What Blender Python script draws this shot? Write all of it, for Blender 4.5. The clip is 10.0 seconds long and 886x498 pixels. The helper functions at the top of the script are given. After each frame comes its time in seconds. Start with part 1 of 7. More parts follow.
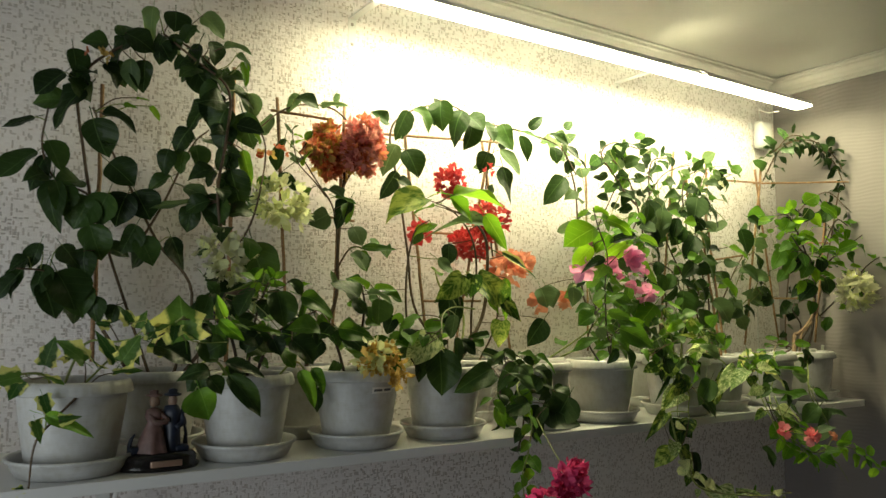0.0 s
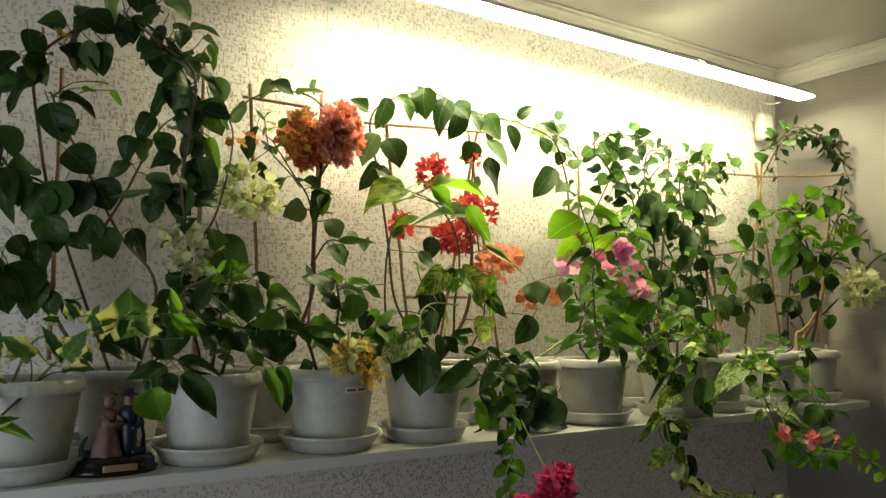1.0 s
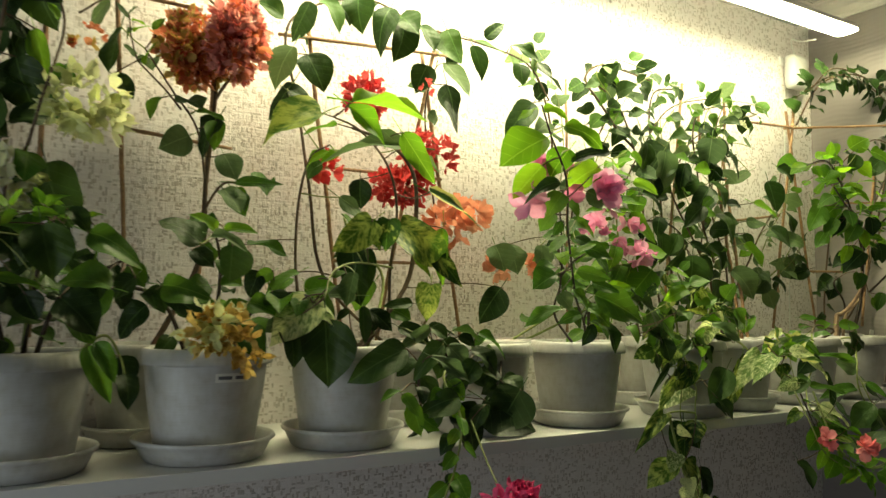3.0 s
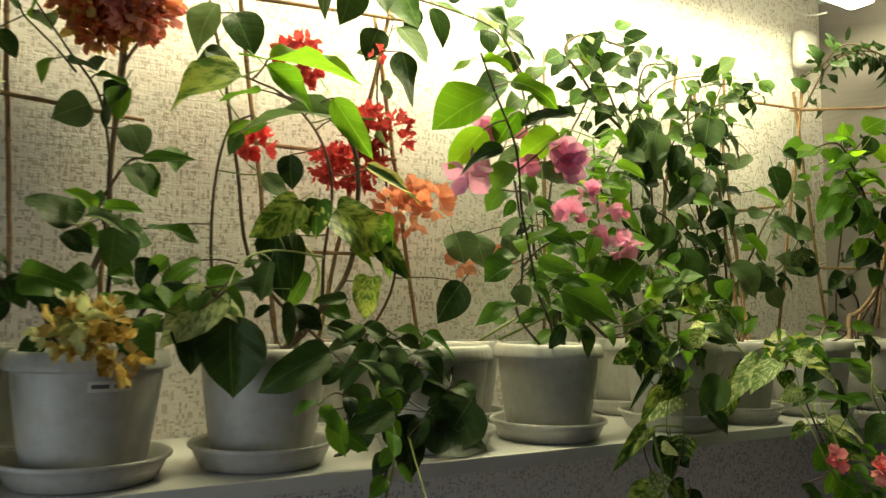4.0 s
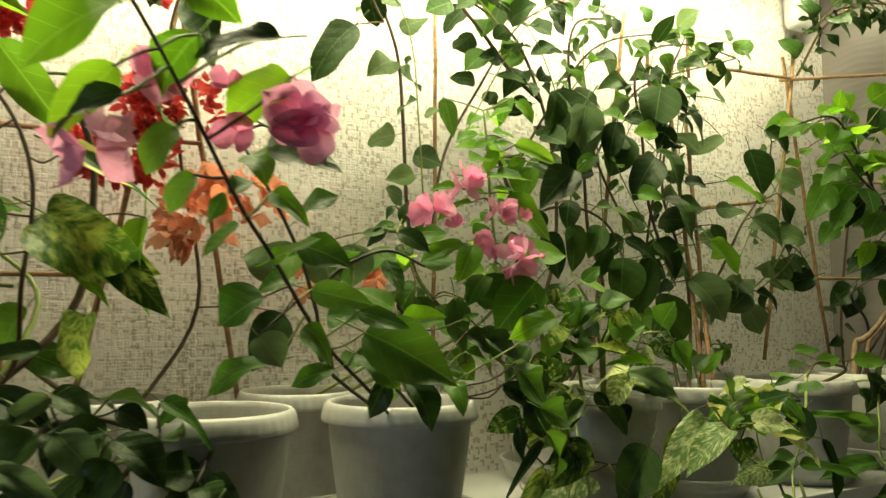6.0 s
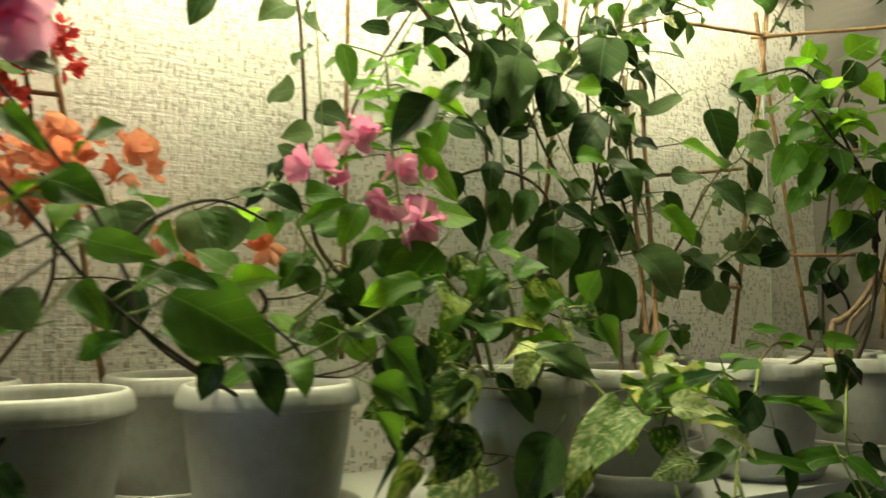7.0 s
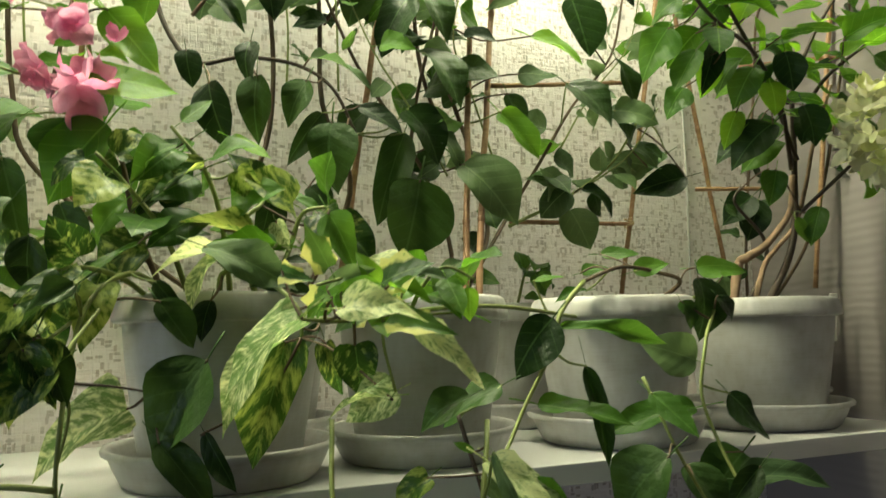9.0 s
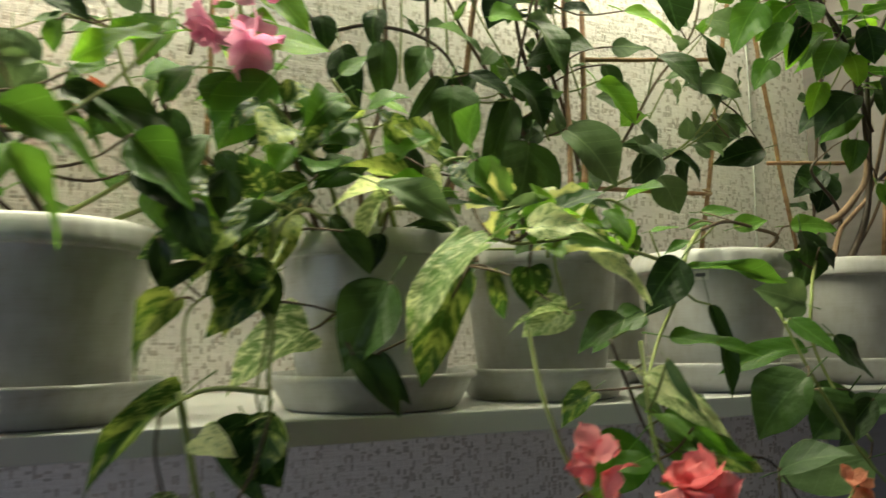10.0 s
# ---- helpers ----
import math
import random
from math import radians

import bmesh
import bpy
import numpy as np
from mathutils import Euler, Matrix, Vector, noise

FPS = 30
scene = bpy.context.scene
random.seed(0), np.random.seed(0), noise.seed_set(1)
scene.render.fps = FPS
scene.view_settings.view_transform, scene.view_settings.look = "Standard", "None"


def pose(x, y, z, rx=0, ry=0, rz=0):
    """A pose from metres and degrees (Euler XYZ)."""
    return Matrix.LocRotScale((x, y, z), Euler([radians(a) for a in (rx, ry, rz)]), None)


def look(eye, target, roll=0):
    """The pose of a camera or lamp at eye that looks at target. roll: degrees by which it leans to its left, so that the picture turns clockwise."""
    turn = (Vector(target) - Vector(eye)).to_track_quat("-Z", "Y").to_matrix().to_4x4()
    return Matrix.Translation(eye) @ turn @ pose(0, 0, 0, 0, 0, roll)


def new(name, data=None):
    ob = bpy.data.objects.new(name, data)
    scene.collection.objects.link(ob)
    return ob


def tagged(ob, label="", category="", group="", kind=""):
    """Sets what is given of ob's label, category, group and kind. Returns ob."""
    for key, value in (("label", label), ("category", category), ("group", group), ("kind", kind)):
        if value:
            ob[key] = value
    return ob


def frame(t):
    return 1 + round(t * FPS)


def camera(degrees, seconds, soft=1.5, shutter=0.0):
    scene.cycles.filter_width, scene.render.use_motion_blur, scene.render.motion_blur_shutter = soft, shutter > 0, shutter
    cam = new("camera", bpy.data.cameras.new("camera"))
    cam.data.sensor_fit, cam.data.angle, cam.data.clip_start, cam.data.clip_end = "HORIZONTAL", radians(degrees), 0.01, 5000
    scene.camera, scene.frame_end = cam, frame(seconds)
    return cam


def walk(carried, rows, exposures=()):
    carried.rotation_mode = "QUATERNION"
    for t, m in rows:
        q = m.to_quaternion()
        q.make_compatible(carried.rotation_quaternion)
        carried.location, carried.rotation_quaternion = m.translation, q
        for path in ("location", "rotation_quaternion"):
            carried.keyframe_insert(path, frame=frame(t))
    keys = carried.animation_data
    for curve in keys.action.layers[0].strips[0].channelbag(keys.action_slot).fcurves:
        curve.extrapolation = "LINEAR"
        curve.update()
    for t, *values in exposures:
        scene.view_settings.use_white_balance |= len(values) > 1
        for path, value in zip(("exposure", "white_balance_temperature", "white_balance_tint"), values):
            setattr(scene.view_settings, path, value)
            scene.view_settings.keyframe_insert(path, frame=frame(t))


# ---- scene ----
import collections

cam = camera(60.5, 10.0, soft=1.42, shutter=0.5)
PATH = [
    (0, (0.04, 0.104, 1.592), (1.133, 1.769, 1.763), 0.3),
    (0.5, (0.086, 0.12, 1.587), (1.173, 1.79, 1.759), 0.3),
    (1, (0.122, 0.139, 1.583), (1.202, 1.814, 1.757), 0.3),
    (1.5, (0.164, 0.19, 1.572), (1.236, 1.87, 1.747), 0.4),
    (2, (0.234, 0.26, 1.565), (1.294, 1.947, 1.739), 0.3),
    (2.5, (0.34, 0.326, 1.55), (1.39, 2.02, 1.716), 0.3),
    (4, (0.597, 0.475, 1.533), (1.609, 2.192, 1.703), 0.6),
    (4.5, (0.691, 0.52, 1.555), (1.686, 2.247, 1.727), 0.4),
    (5, (0.788, 0.567, 1.574), (1.771, 2.301, 1.742), 0.4),
    (5.5, (0.89, 0.611, 1.583), (1.857, 2.353, 1.758), 0.2),
    (7, (1.141, 0.687, 1.551), (2.044, 2.462, 1.724), -0.2),
    (7.5, (1.269, 0.685, 1.535), (2.142, 2.475, 1.716), -0.6),
    (8, (1.375, 0.699, 1.517), (2.229, 2.496, 1.72), -1.2),
    (8.5, (1.45, 0.721, 1.491), (2.287, 2.525, 1.705), -1.3),
    (9, (1.475, 0.76, 1.458), (2.298, 2.569, 1.682), -1.1),
    (9.5, (1.449, 0.782, 1.43), (2.265, 2.594, 1.658), -0.8),
    (10, (1.361, 0.767, 1.407), (2.169, 2.582, 1.641), -0.7),
]
walk(cam, [(t, look(eye, target, roll)) for t, eye, target, roll in PATH],
     exposures=[(0.0, 0.59, 6850, 4), (2.5, 0.59, 6850, 2), (4.5, 0.46, 6950, 2), (7.0, 0.42, 6600, -1), (8.0, 0.70, 6350, -2), (9.0, 1.05, 6050, 6), (10.0, 1.01, 6000, 9)])

# ---- light and exposure ----
world = bpy.data.worlds.new("dim_room")
world.use_nodes = True
world.node_tree.nodes["Background"].inputs[0].default_value = (0.55, 0.6, 0.7, 1)
world.node_tree.nodes["Background"].inputs[1].default_value = 0.02
scene.world = world
LAMP_STRENGTH = 55.0
# strength of an added fill from the left; no window is known there
FILL_LIGHT = 5.7

# ---- materials ----


def nodes_of(name):
    m = bpy.data.materials.new(name)
    m.use_nodes = True
    t = m.node_tree
    b = t.nodes["Principled BSDF"]
    return m, t, b


def add(t, kind, **settings):
    n = t.nodes.new(kind)
    for key, value in settings.items():
        if key in n.inputs:
            n.inputs[key].default_value = value
    return n


def ramp(t, fac, stops):
    r = t.nodes.new("ShaderNodeValToRGB")
    e = r.color_ramp.elements
    e[0].position, e[0].color = stops[0][0], (*stops[0][1], 1)
    e[1].position, e[1].color = stops[-1][0], (*stops[-1][1], 1)
    for p, c in stops[1:-1]:
        n = e.new(p)
        n.color = (*c, 1)
    t.links.new(fac, r.inputs[0])
    return r.outputs[0]


def mixed(t, fac, a, b, blend="MIX"):
    n = t.nodes.new("ShaderNodeMix")
    n.data_type, n.blend_type = "RGBA", blend
    for socket, value in ((n.inputs[0], fac), (n.inputs[6], a), (n.inputs[7], b)):
        if isinstance(value, (int, float)):
            socket.default_value = value
        elif isinstance(value, tuple):
            socket.default_value = (*value, 1)
        else:
            t.links.new(value, socket)
    return n.outputs[2]


def maths(t, op, a, b=0.0):
    n = t.nodes.new("ShaderNodeMath")
    n.operation = op
    for socket, value in ((n.inputs[0], a), (n.inputs[1], b)):
        if isinstance(value, (int, float)):
            socket.default_value = value
        else:
            t.links.new(value, socket)
    return n.outputs[0]


def coords(t, scale=(1, 1, 1)):
    c = t.nodes.new("ShaderNodeTexCoord")
    m = t.nodes.new("ShaderNodeMapping")
    m.inputs["Scale"].default_value = scale
    t.links.new(c.outputs["Object"], m.inputs[0])
    return m.outputs[0]


def noise_of(t, vec, scale, detail=3.0, rough=0.5):
    n = add(t, "ShaderNodeTexNoise", Scale=scale, Detail=detail, Roughness=rough)
    t.links.new(vec, n.inputs["Vector"])
    return n.outputs["Fac"]


def bump(t, bsdf, height, strength=0.3, distance=0.001):
    n = add(t, "ShaderNodeBump", Strength=strength, Distance=distance)
    t.links.new(height, n.inputs["Height"])
    t.links.new(n.outputs[0], bsdf.inputs["Normal"])


def plain(name, color, rough=0.5, metal=0.0, vary=0.12, scale=40, relief=0.1, spec=0.5):
    m, t, b = nodes_of(name)
    v = coords(t)
    f = noise_of(t, v, scale, 4)
    g = noise_of(t, v, scale * 0.17, 2)
    s = maths(t, "ADD", maths(t, "MULTIPLY", f, 0.5), maths(t, "MULTIPLY", g, 0.5))
    dark = tuple(c * (1 - vary) for c in color)
    light = tuple(min(1, c * (1 + vary)) for c in color)
    t.links.new(ramp(t, s, ((0.3, dark), (0.7, light))), b.inputs["Base Color"])
    b.inputs["Roughness"].default_value, b.inputs["Metallic"].default_value = rough, metal
    b.inputs["Specular IOR Level"].default_value = spec
    if relief:
        bump(t, b, f, relief)
    return m


def wallpaper():
    """Woven light wallpaper with small upright and lying dashes in grey and brown."""
    m, t, b = nodes_of("woven_wallpaper")
    c = t.nodes.new("ShaderNodeTexCoord")
    sep = t.nodes.new("ShaderNodeSeparateXYZ")
    t.links.new(c.outputs["Object"], sep.inputs[0])
    com = t.nodes.new("ShaderNodeCombineXYZ")
    t.links.new(sep.outputs["X"], com.inputs["X"])
    t.links.new(sep.outputs["Z"], com.inputs["Y"])
    base = com.outputs[0]

    def cells(sx, sy, seed):
        mp = t.nodes.new("ShaderNodeMapping")
        mp.inputs["Scale"].default_value = (sx, sy, 1)
        mp.inputs["Location"].default_value = (seed, seed * 0.7, 0)
        t.links.new(base, mp.inputs[0])
        vo = t.nodes.new("ShaderNodeTexVoronoi")
        vo.voronoi_dimensions, vo.distance = "2D", "CHEBYCHEV"
        vo.inputs["Scale"].default_value = 1.0
        vo.inputs["Randomness"].default_value = 0.45
        t.links.new(mp.outputs[0], vo.inputs["Vector"])
        s = t.nodes.new("ShaderNodeSeparateColor")
        t.links.new(vo.outputs["Color"], s.inputs[0])
        return s.outputs[0], s.outputs[1], vo.outputs["Distance"]

    u1, u2, ud = cells(250, 118, 0.3)
    l1, l2, ld = cells(118, 270, 7.1)
    e1, e2, ed = cells(135, 88, 3.3)
    block = ramp(t, ed, ((0.34, (1, 1, 1)), (0.50, (0, 0, 0))))
    g1 = noise_of(t, base, 4.5, 3)
    g2 = noise_of(t, base, 26, 2)
    dash_u = maths(t, "MULTIPLY", maths(t, "GREATER_THAN", u1, 0.80), maths(t, "LESS_THAN", ud, 0.42))
    dash_l = maths(t, "MULTIPLY", maths(t, "GREATER_THAN", l1, 0.86), maths(t, "LESS_THAN", ld, 0.4))
    dash = maths(t, "MAXIMUM", dash_u, dash_l)
    patchy = ramp(t, maths(t, "ADD", maths(t, "MULTIPLY", g1, 0.55), maths(t, "MULTIPLY", g2, 0.45)), ((0.36, (0.42, 0.42, 0.42)), (0.6, (1, 1, 1))))
    amount = maths(t, "MULTIPLY", dash, maths(t, "MULTIPLY", patchy, 0.58))
    paper = mixed(t, maths(t, "MULTIPLY", l2, 0.75), (0.92, 0.875, 0.865), (0.83, 0.78, 0.765))
    ink = mixed(t, u2, (0.22, 0.18, 0.155), (0.36, 0.26, 0.20))
    t.links.new(mixed(t, amount, paper, ink), b.inputs["Base Color"])
    b.inputs["Roughness"].default_value = 0.75
    weave = t.nodes.new("ShaderNodeMapping")
    weave.inputs["Scale"].default_value = (22, 340, 1)
    t.links.new(base, weave.inputs[0])
    ridge = noise_of(t, weave.outputs[0], 1.0, 2)
    h = maths(t, "SUBTRACT", maths(t, "ADD", maths(t, "MULTIPLY", block, maths(t, "ADD", maths(t, "MULTIPLY", e1, 0.35), 0.2)), maths(t, "ADD", maths(t, "MULTIPLY", u2, 0.9), maths(t, "ADD", maths(t, "MULTIPLY", l2, 0.7), maths(t, "MULTIPLY", ridge, 1.0)))), dash)
    bump(t, b, h, 0.65, 0.0017)
    return m


def waved_wallpaper():
    m, t, b = nodes_of("waved_wallpaper")
    v = coords(t, (1, 1, 1))
    w = add(t, "ShaderNodeTexWave", Scale=26.0, Distortion=9.0, Detail=1.0)
    w.inputs["Detail Scale"].default_value = 0.35
    w.bands_direction = "Z"
    t.links.new(v, w.inputs["Vector"])
    f = noise_of(t, v, 3.0, 3)
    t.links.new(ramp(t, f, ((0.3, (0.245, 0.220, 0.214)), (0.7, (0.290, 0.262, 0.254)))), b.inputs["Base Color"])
    b.inputs["Roughness"].default_value = 0.6
    bump(t, b, w.outputs["Fac"], 0.26, 0.001)
    return m


def leaf_material(name, dark, light, mottle=None, edge=None, gloss=0.38, glow=0.45, vein=0.35, cover=0.5, fine=8.5, thin=1.7):
    """A leaf: green that varies from leaf to leaf, lighter veins, mottled or edged in cream where it is variegated."""
    m, t, b = nodes_of(name)
    c = t.nodes.new("ShaderNodeTexCoord")
    sep = t.nodes.new("ShaderNodeSeparateXYZ")
    t.links.new(c.outputs["Object"], sep.inputs[0])
    info = t.nodes.new("ShaderNodeObjectInfo")
    ax = maths(t, "ABSOLUTE", sep.outputs["X"])
    rnd = info.outputs["Random"]
    n1 = noise_of(t, c.outputs["Object"], 5, 3)
    tone = maths(t, "ADD", maths(t, "MULTIPLY", rnd, 0.75), maths(t, "MULTIPLY", n1, 0.25))
    col = ramp(t, tone, ((0.15, dark), (0.62, tuple(a * 0.6 + c2 * 0.4 for a, c2 in zip(dark, light))), (0.95, light)))
    side = maths(t, "SUBTRACT", sep.outputs["Y"], maths(t, "MULTIPLY", ax, 0.75))
    saw = maths(t, "ABSOLUTE", maths(t, "SUBTRACT", maths(t, "FRACT", maths(t, "MULTIPLY", side, 5.0)), 0.5))
    veins = maths(t, "MAXIMUM", maths(t, "MULTIPLY", maths(t, "LESS_THAN", saw, 0.035), 0.4), maths(t, "LESS_THAN", ax, 0.012))
    col = mixed(t, maths(t, "MULTIPLY", veins, vein), col, tuple(min(1, a * 1.5 + 0.03) for a in light))
    if mottle:
        streak = t.nodes.new("ShaderNodeCombineXYZ")
        t.links.new(side, streak.inputs[0])
        t.links.new(maths(t, "MULTIPLY", ax, 0.75), streak.inputs[1])
        t.links.new(maths(t, "MULTIPLY", rnd, 37.0), streak.inputs[2])
        f = noise_of(t, streak.outputs[0], fine, 5, 0.66)
        a = ramp(t, maths(t, "ADD", f, maths(t, "MULTIPLY", maths(t, "SUBTRACT", rnd, 0.5), 0.16)), ((cover - 0.08, (0, 0, 0)), (cover + 0.08, (1, 1, 1))))
        col = mixed(t, a, col, mottle)
    if edge:
        f = noise_of(t, c.outputs["Object"], 5, 4)
        wide = maths(t, "ADD", ax, maths(t, "MULTIPLY", f, 0.30))
        col = mixed(t, ramp(t, wide, ((0.36, (0, 0, 0)), (0.43, (1, 1, 1)))), col, edge)
    t.links.new(col, b.inputs["Base Color"])
    b.inputs["Roughness"].default_value = gloss
    b.inputs["Specular IOR Level"].default_value = 0.23
    bump(t, b, maths(t, "ADD", maths(t, "MULTIPLY", saw, 0.35), n1), 0.14, 0.03)
    tr = t.nodes.new("ShaderNodeBsdfTranslucent")
    bright = t.nodes.new("ShaderNodeHueSaturation")
    bright.inputs["Value"].default_value = thin
    bright.inputs["Saturation"].default_value = 1.05
    bright.inputs["Hue"].default_value = 0.485
    t.links.new(col, bright.inputs["Color"])
    t.links.new(bright.outputs[0], tr.inputs[0])
    mx = t.nodes.new("ShaderNodeMixShader")
    mx.inputs[0].default_value = glow
    t.links.new(b.outputs[0], mx.inputs[1])
    t.links.new(tr.outputs[0], mx.inputs[2])
    t.links.new(mx.outputs[0], t.nodes["Material Output"].inputs[0])
    return m


def petal_material(name, a, c):
    m, t, b = nodes_of(name)
    info = t.nodes.new("ShaderNodeObjectInfo")
    v = coords(t)
    n1 = noise_of(t, v, 7, 3)
    s = maths(t, "ADD", maths(t, "MULTIPLY", info.outputs["Random"], 0.65), maths(t, "MULTIPLY", n1, 0.4))
    col = ramp(t, s, ((0.2, a), (0.85, c)))
    t.links.new(col, b.inputs["Base Color"])
    b.inputs["Roughness"].default_value = 0.6
    bump(t, b, n1, 0.3, 0.05)
    tr = t.nodes.new("ShaderNodeBsdfTranslucent")
    t.links.new(col, tr.inputs[0])
    mx = t.nodes.new("ShaderNodeMixShader")
    mx.inputs[0].default_value = 0.45
    t.links.new(b.outputs[0], mx.inputs[1])
    t.links.new(tr.outputs[0], mx.inputs[2])
    t.links.new(mx.outputs[0], t.nodes["Material Output"].inputs[0])
    return m


def glowing(name, color, strength):
    m, t, b = nodes_of(name)
    b.inputs["Base Color"].default_value = (0.9, 0.9, 0.9, 1)
    b.inputs["Emission Color"].default_value = (*color, 1)
    b.inputs["Emission Strength"].default_value = strength
    return m


def bamboo():
    m, t, b = nodes_of("bamboo")
    v = coords(t)
    f = noise_of(t, v, 60, 4)
    w = noise_of(t, coords(t, (1, 1, 12)), 14, 2)
    t.links.new(ramp(t, maths(t, "ADD", maths(t, "MULTIPLY", f, 0.5), maths(t, "MULTIPLY", w, 0.5)), ((0.3, (0.20, 0.10, 0.045)), (0.7, (0.46, 0.28, 0.14)))), b.inputs["Base Color"])
    b.inputs["Roughness"].default_value = 0.55
    bump(t, b, f, 0.3)
    return m


def pot_plastic():
    """White plastic gone dull, with faint water stains running round it."""
    m, t, b = nodes_of("dull_white_plastic")
    v = coords(t)
    f = noise_of(t, v, 9, 4)
    g = noise_of(t, coords(t, (1, 1, 0.35)), 26, 4)
    ring = noise_of(t, coords(t, (0.4, 0.4, 9)), 20, 2)
    s = maths(t, "ADD", maths(t, "MULTIPLY", f, 0.45), maths(t, "ADD", maths(t, "MULTIPLY", g, 0.3), maths(t, "MULTIPLY", ring, 0.25)))
    t.links.new(ramp(t, s, ((0.3, (0.38, 0.36, 0.31)), (0.43, (0.47, 0.465, 0.44)), (0.56, (0.52, 0.52, 0.51)), (0.7, (0.57, 0.575, 0.57)))), b.inputs["Base Color"])
    b.inputs["Roughness"].default_value = 0.42
    bump(t, b, s, 0.08)
    return m


M = {
    "wall": wallpaper(),
    "end": waved_wallpaper(),
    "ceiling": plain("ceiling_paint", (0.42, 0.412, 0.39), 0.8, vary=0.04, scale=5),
    "crown": plain("crown_plaster", (0.50, 0.49, 0.465), 0.7, vary=0.03),
    "room": plain("room_paint", (0.155, 0.155, 0.155), 0.8, vary=0.05, scale=4),
    "floor": plain("brown_laminate", (0.13, 0.10, 0.075), 0.4, vary=0.25, scale=6),
    "shelf": plain("white_laminate", (0.74, 0.74, 0.73), 0.32, vary=0.03, scale=14, relief=0.03),
    "pot": pot_plastic(),
    "soil": plain("potting_soil", (0.045, 0.032, 0.022), 0.95, vary=0.6, scale=160, relief=1.0),
    "stem": plain("woody_stem", (0.10, 0.065, 0.035), 0.7, vary=0.45, scale=120, relief=0.4),
    "stem_dark": plain("dark_stem", (0.045, 0.030, 0.018), 0.6, vary=0.4, scale=120, relief=0.4),
    "stem_green": plain("green_stem", (0.22, 0.27, 0.07), 0.5, vary=0.3, scale=90, relief=0.2),
    "bark": plain("light_bark", (0.27, 0.18, 0.11), 0.8, vary=0.5, scale=90, relief=0.8),
    "bamboo": bamboo(),
    "string": plain("jute_string", (0.55, 0.42, 0.24), 0.9, vary=0.3, scale=300),
    "metal": plain("white_enamel", (0.76, 0.76, 0.74), 0.35, vary=0.05),
    "screw": plain("steel_screw", (0.4, 0.38, 0.36), 0.35, metal=1.0),
    "body": plain("white_lamp_plastic", (0.70, 0.70, 0.68), 0.4, vary=0.04),
    "glow": glowing("lamp_diffuser", (1.0, 0.925, 0.60), LAMP_STRENGTH),
    "glow_short": glowing("short_lamp_diffuser", (1.0, 0.925, 0.60), LAMP_STRENGTH * 0.62),
    "wire": plain("grey_wire", (0.25, 0.25, 0.24), 0.5),
    "white_wire": plain("white_wire", (0.7, 0.7, 0.68), 0.5),
    "base_black": plain("black_lacquer", (0.012, 0.010, 0.010), 0.18, vary=0.3),
    "brass": plain("copper_plate", (0.62, 0.42, 0.32), 0.35, metal=0.8),
    "paper": plain("paper_label", (0.72, 0.71, 0.66), 0.7, vary=0.06),
    "ink": plain("grey_ink", (0.12, 0.12, 0.13), 0.8),
}
LEAVES = {
    "boug": leaf_material("dark_green_leaf", (0.012, 0.027, 0.007), (0.054, 0.110, 0.023), glow=0.20, gloss=0.42),
    "deep": leaf_material("deep_green_leaf", (0.010, 0.027, 0.006), (0.052, 0.115, 0.020), glow=0.20, gloss=0.42),
    "fresh": leaf_material("fresh_green_leaf", (0.058, 0.160, 0.015), (0.165, 0.330, 0.036), glow=0.5, thin=2.0),
    "mid": leaf_material("mid_green_leaf", (0.032, 0.090, 0.012), (0.110, 0.245, 0.030), glow=0.42),
    "pale": leaf_material("grey_green_leaf", (0.055, 0.100, 0.040), (0.150, 0.235, 0.085), glow=0.36, gloss=0.5),
    "citrus": leaf_material("glossy_green_leaf", (0.050, 0.140, 0.013), (0.140, 0.285, 0.026), gloss=0.42, glow=0.66, thin=2.5),
    "marble": leaf_material("marbled_leaf", (0.016, 0.045, 0.008), (0.070, 0.155, 0.018), mottle=(0.32, 0.40, 0.10), cover=0.55, gloss=0.3, fine=6),
    "mottled": leaf_material("mottled_dark_leaf", (0.018, 0.048, 0.010), (0.070, 0.155, 0.020), mottle=(0.27, 0.35, 0.075), cover=0.55, gloss=0.32, fine=6),
    "cream": leaf_material("cream_marbled_leaf", (0.15, 0.26, 0.075), (0.25, 0.37, 0.12), mottle=(0.66, 0.72, 0.38), cover=0.48, gloss=0.35, fine=12),
    "ivy": leaf_material("yellow_edged_ivy_leaf", (0.030, 0.080, 0.018), (0.095, 0.190, 0.035), edge=(0.58, 0.60, 0.20)),
}
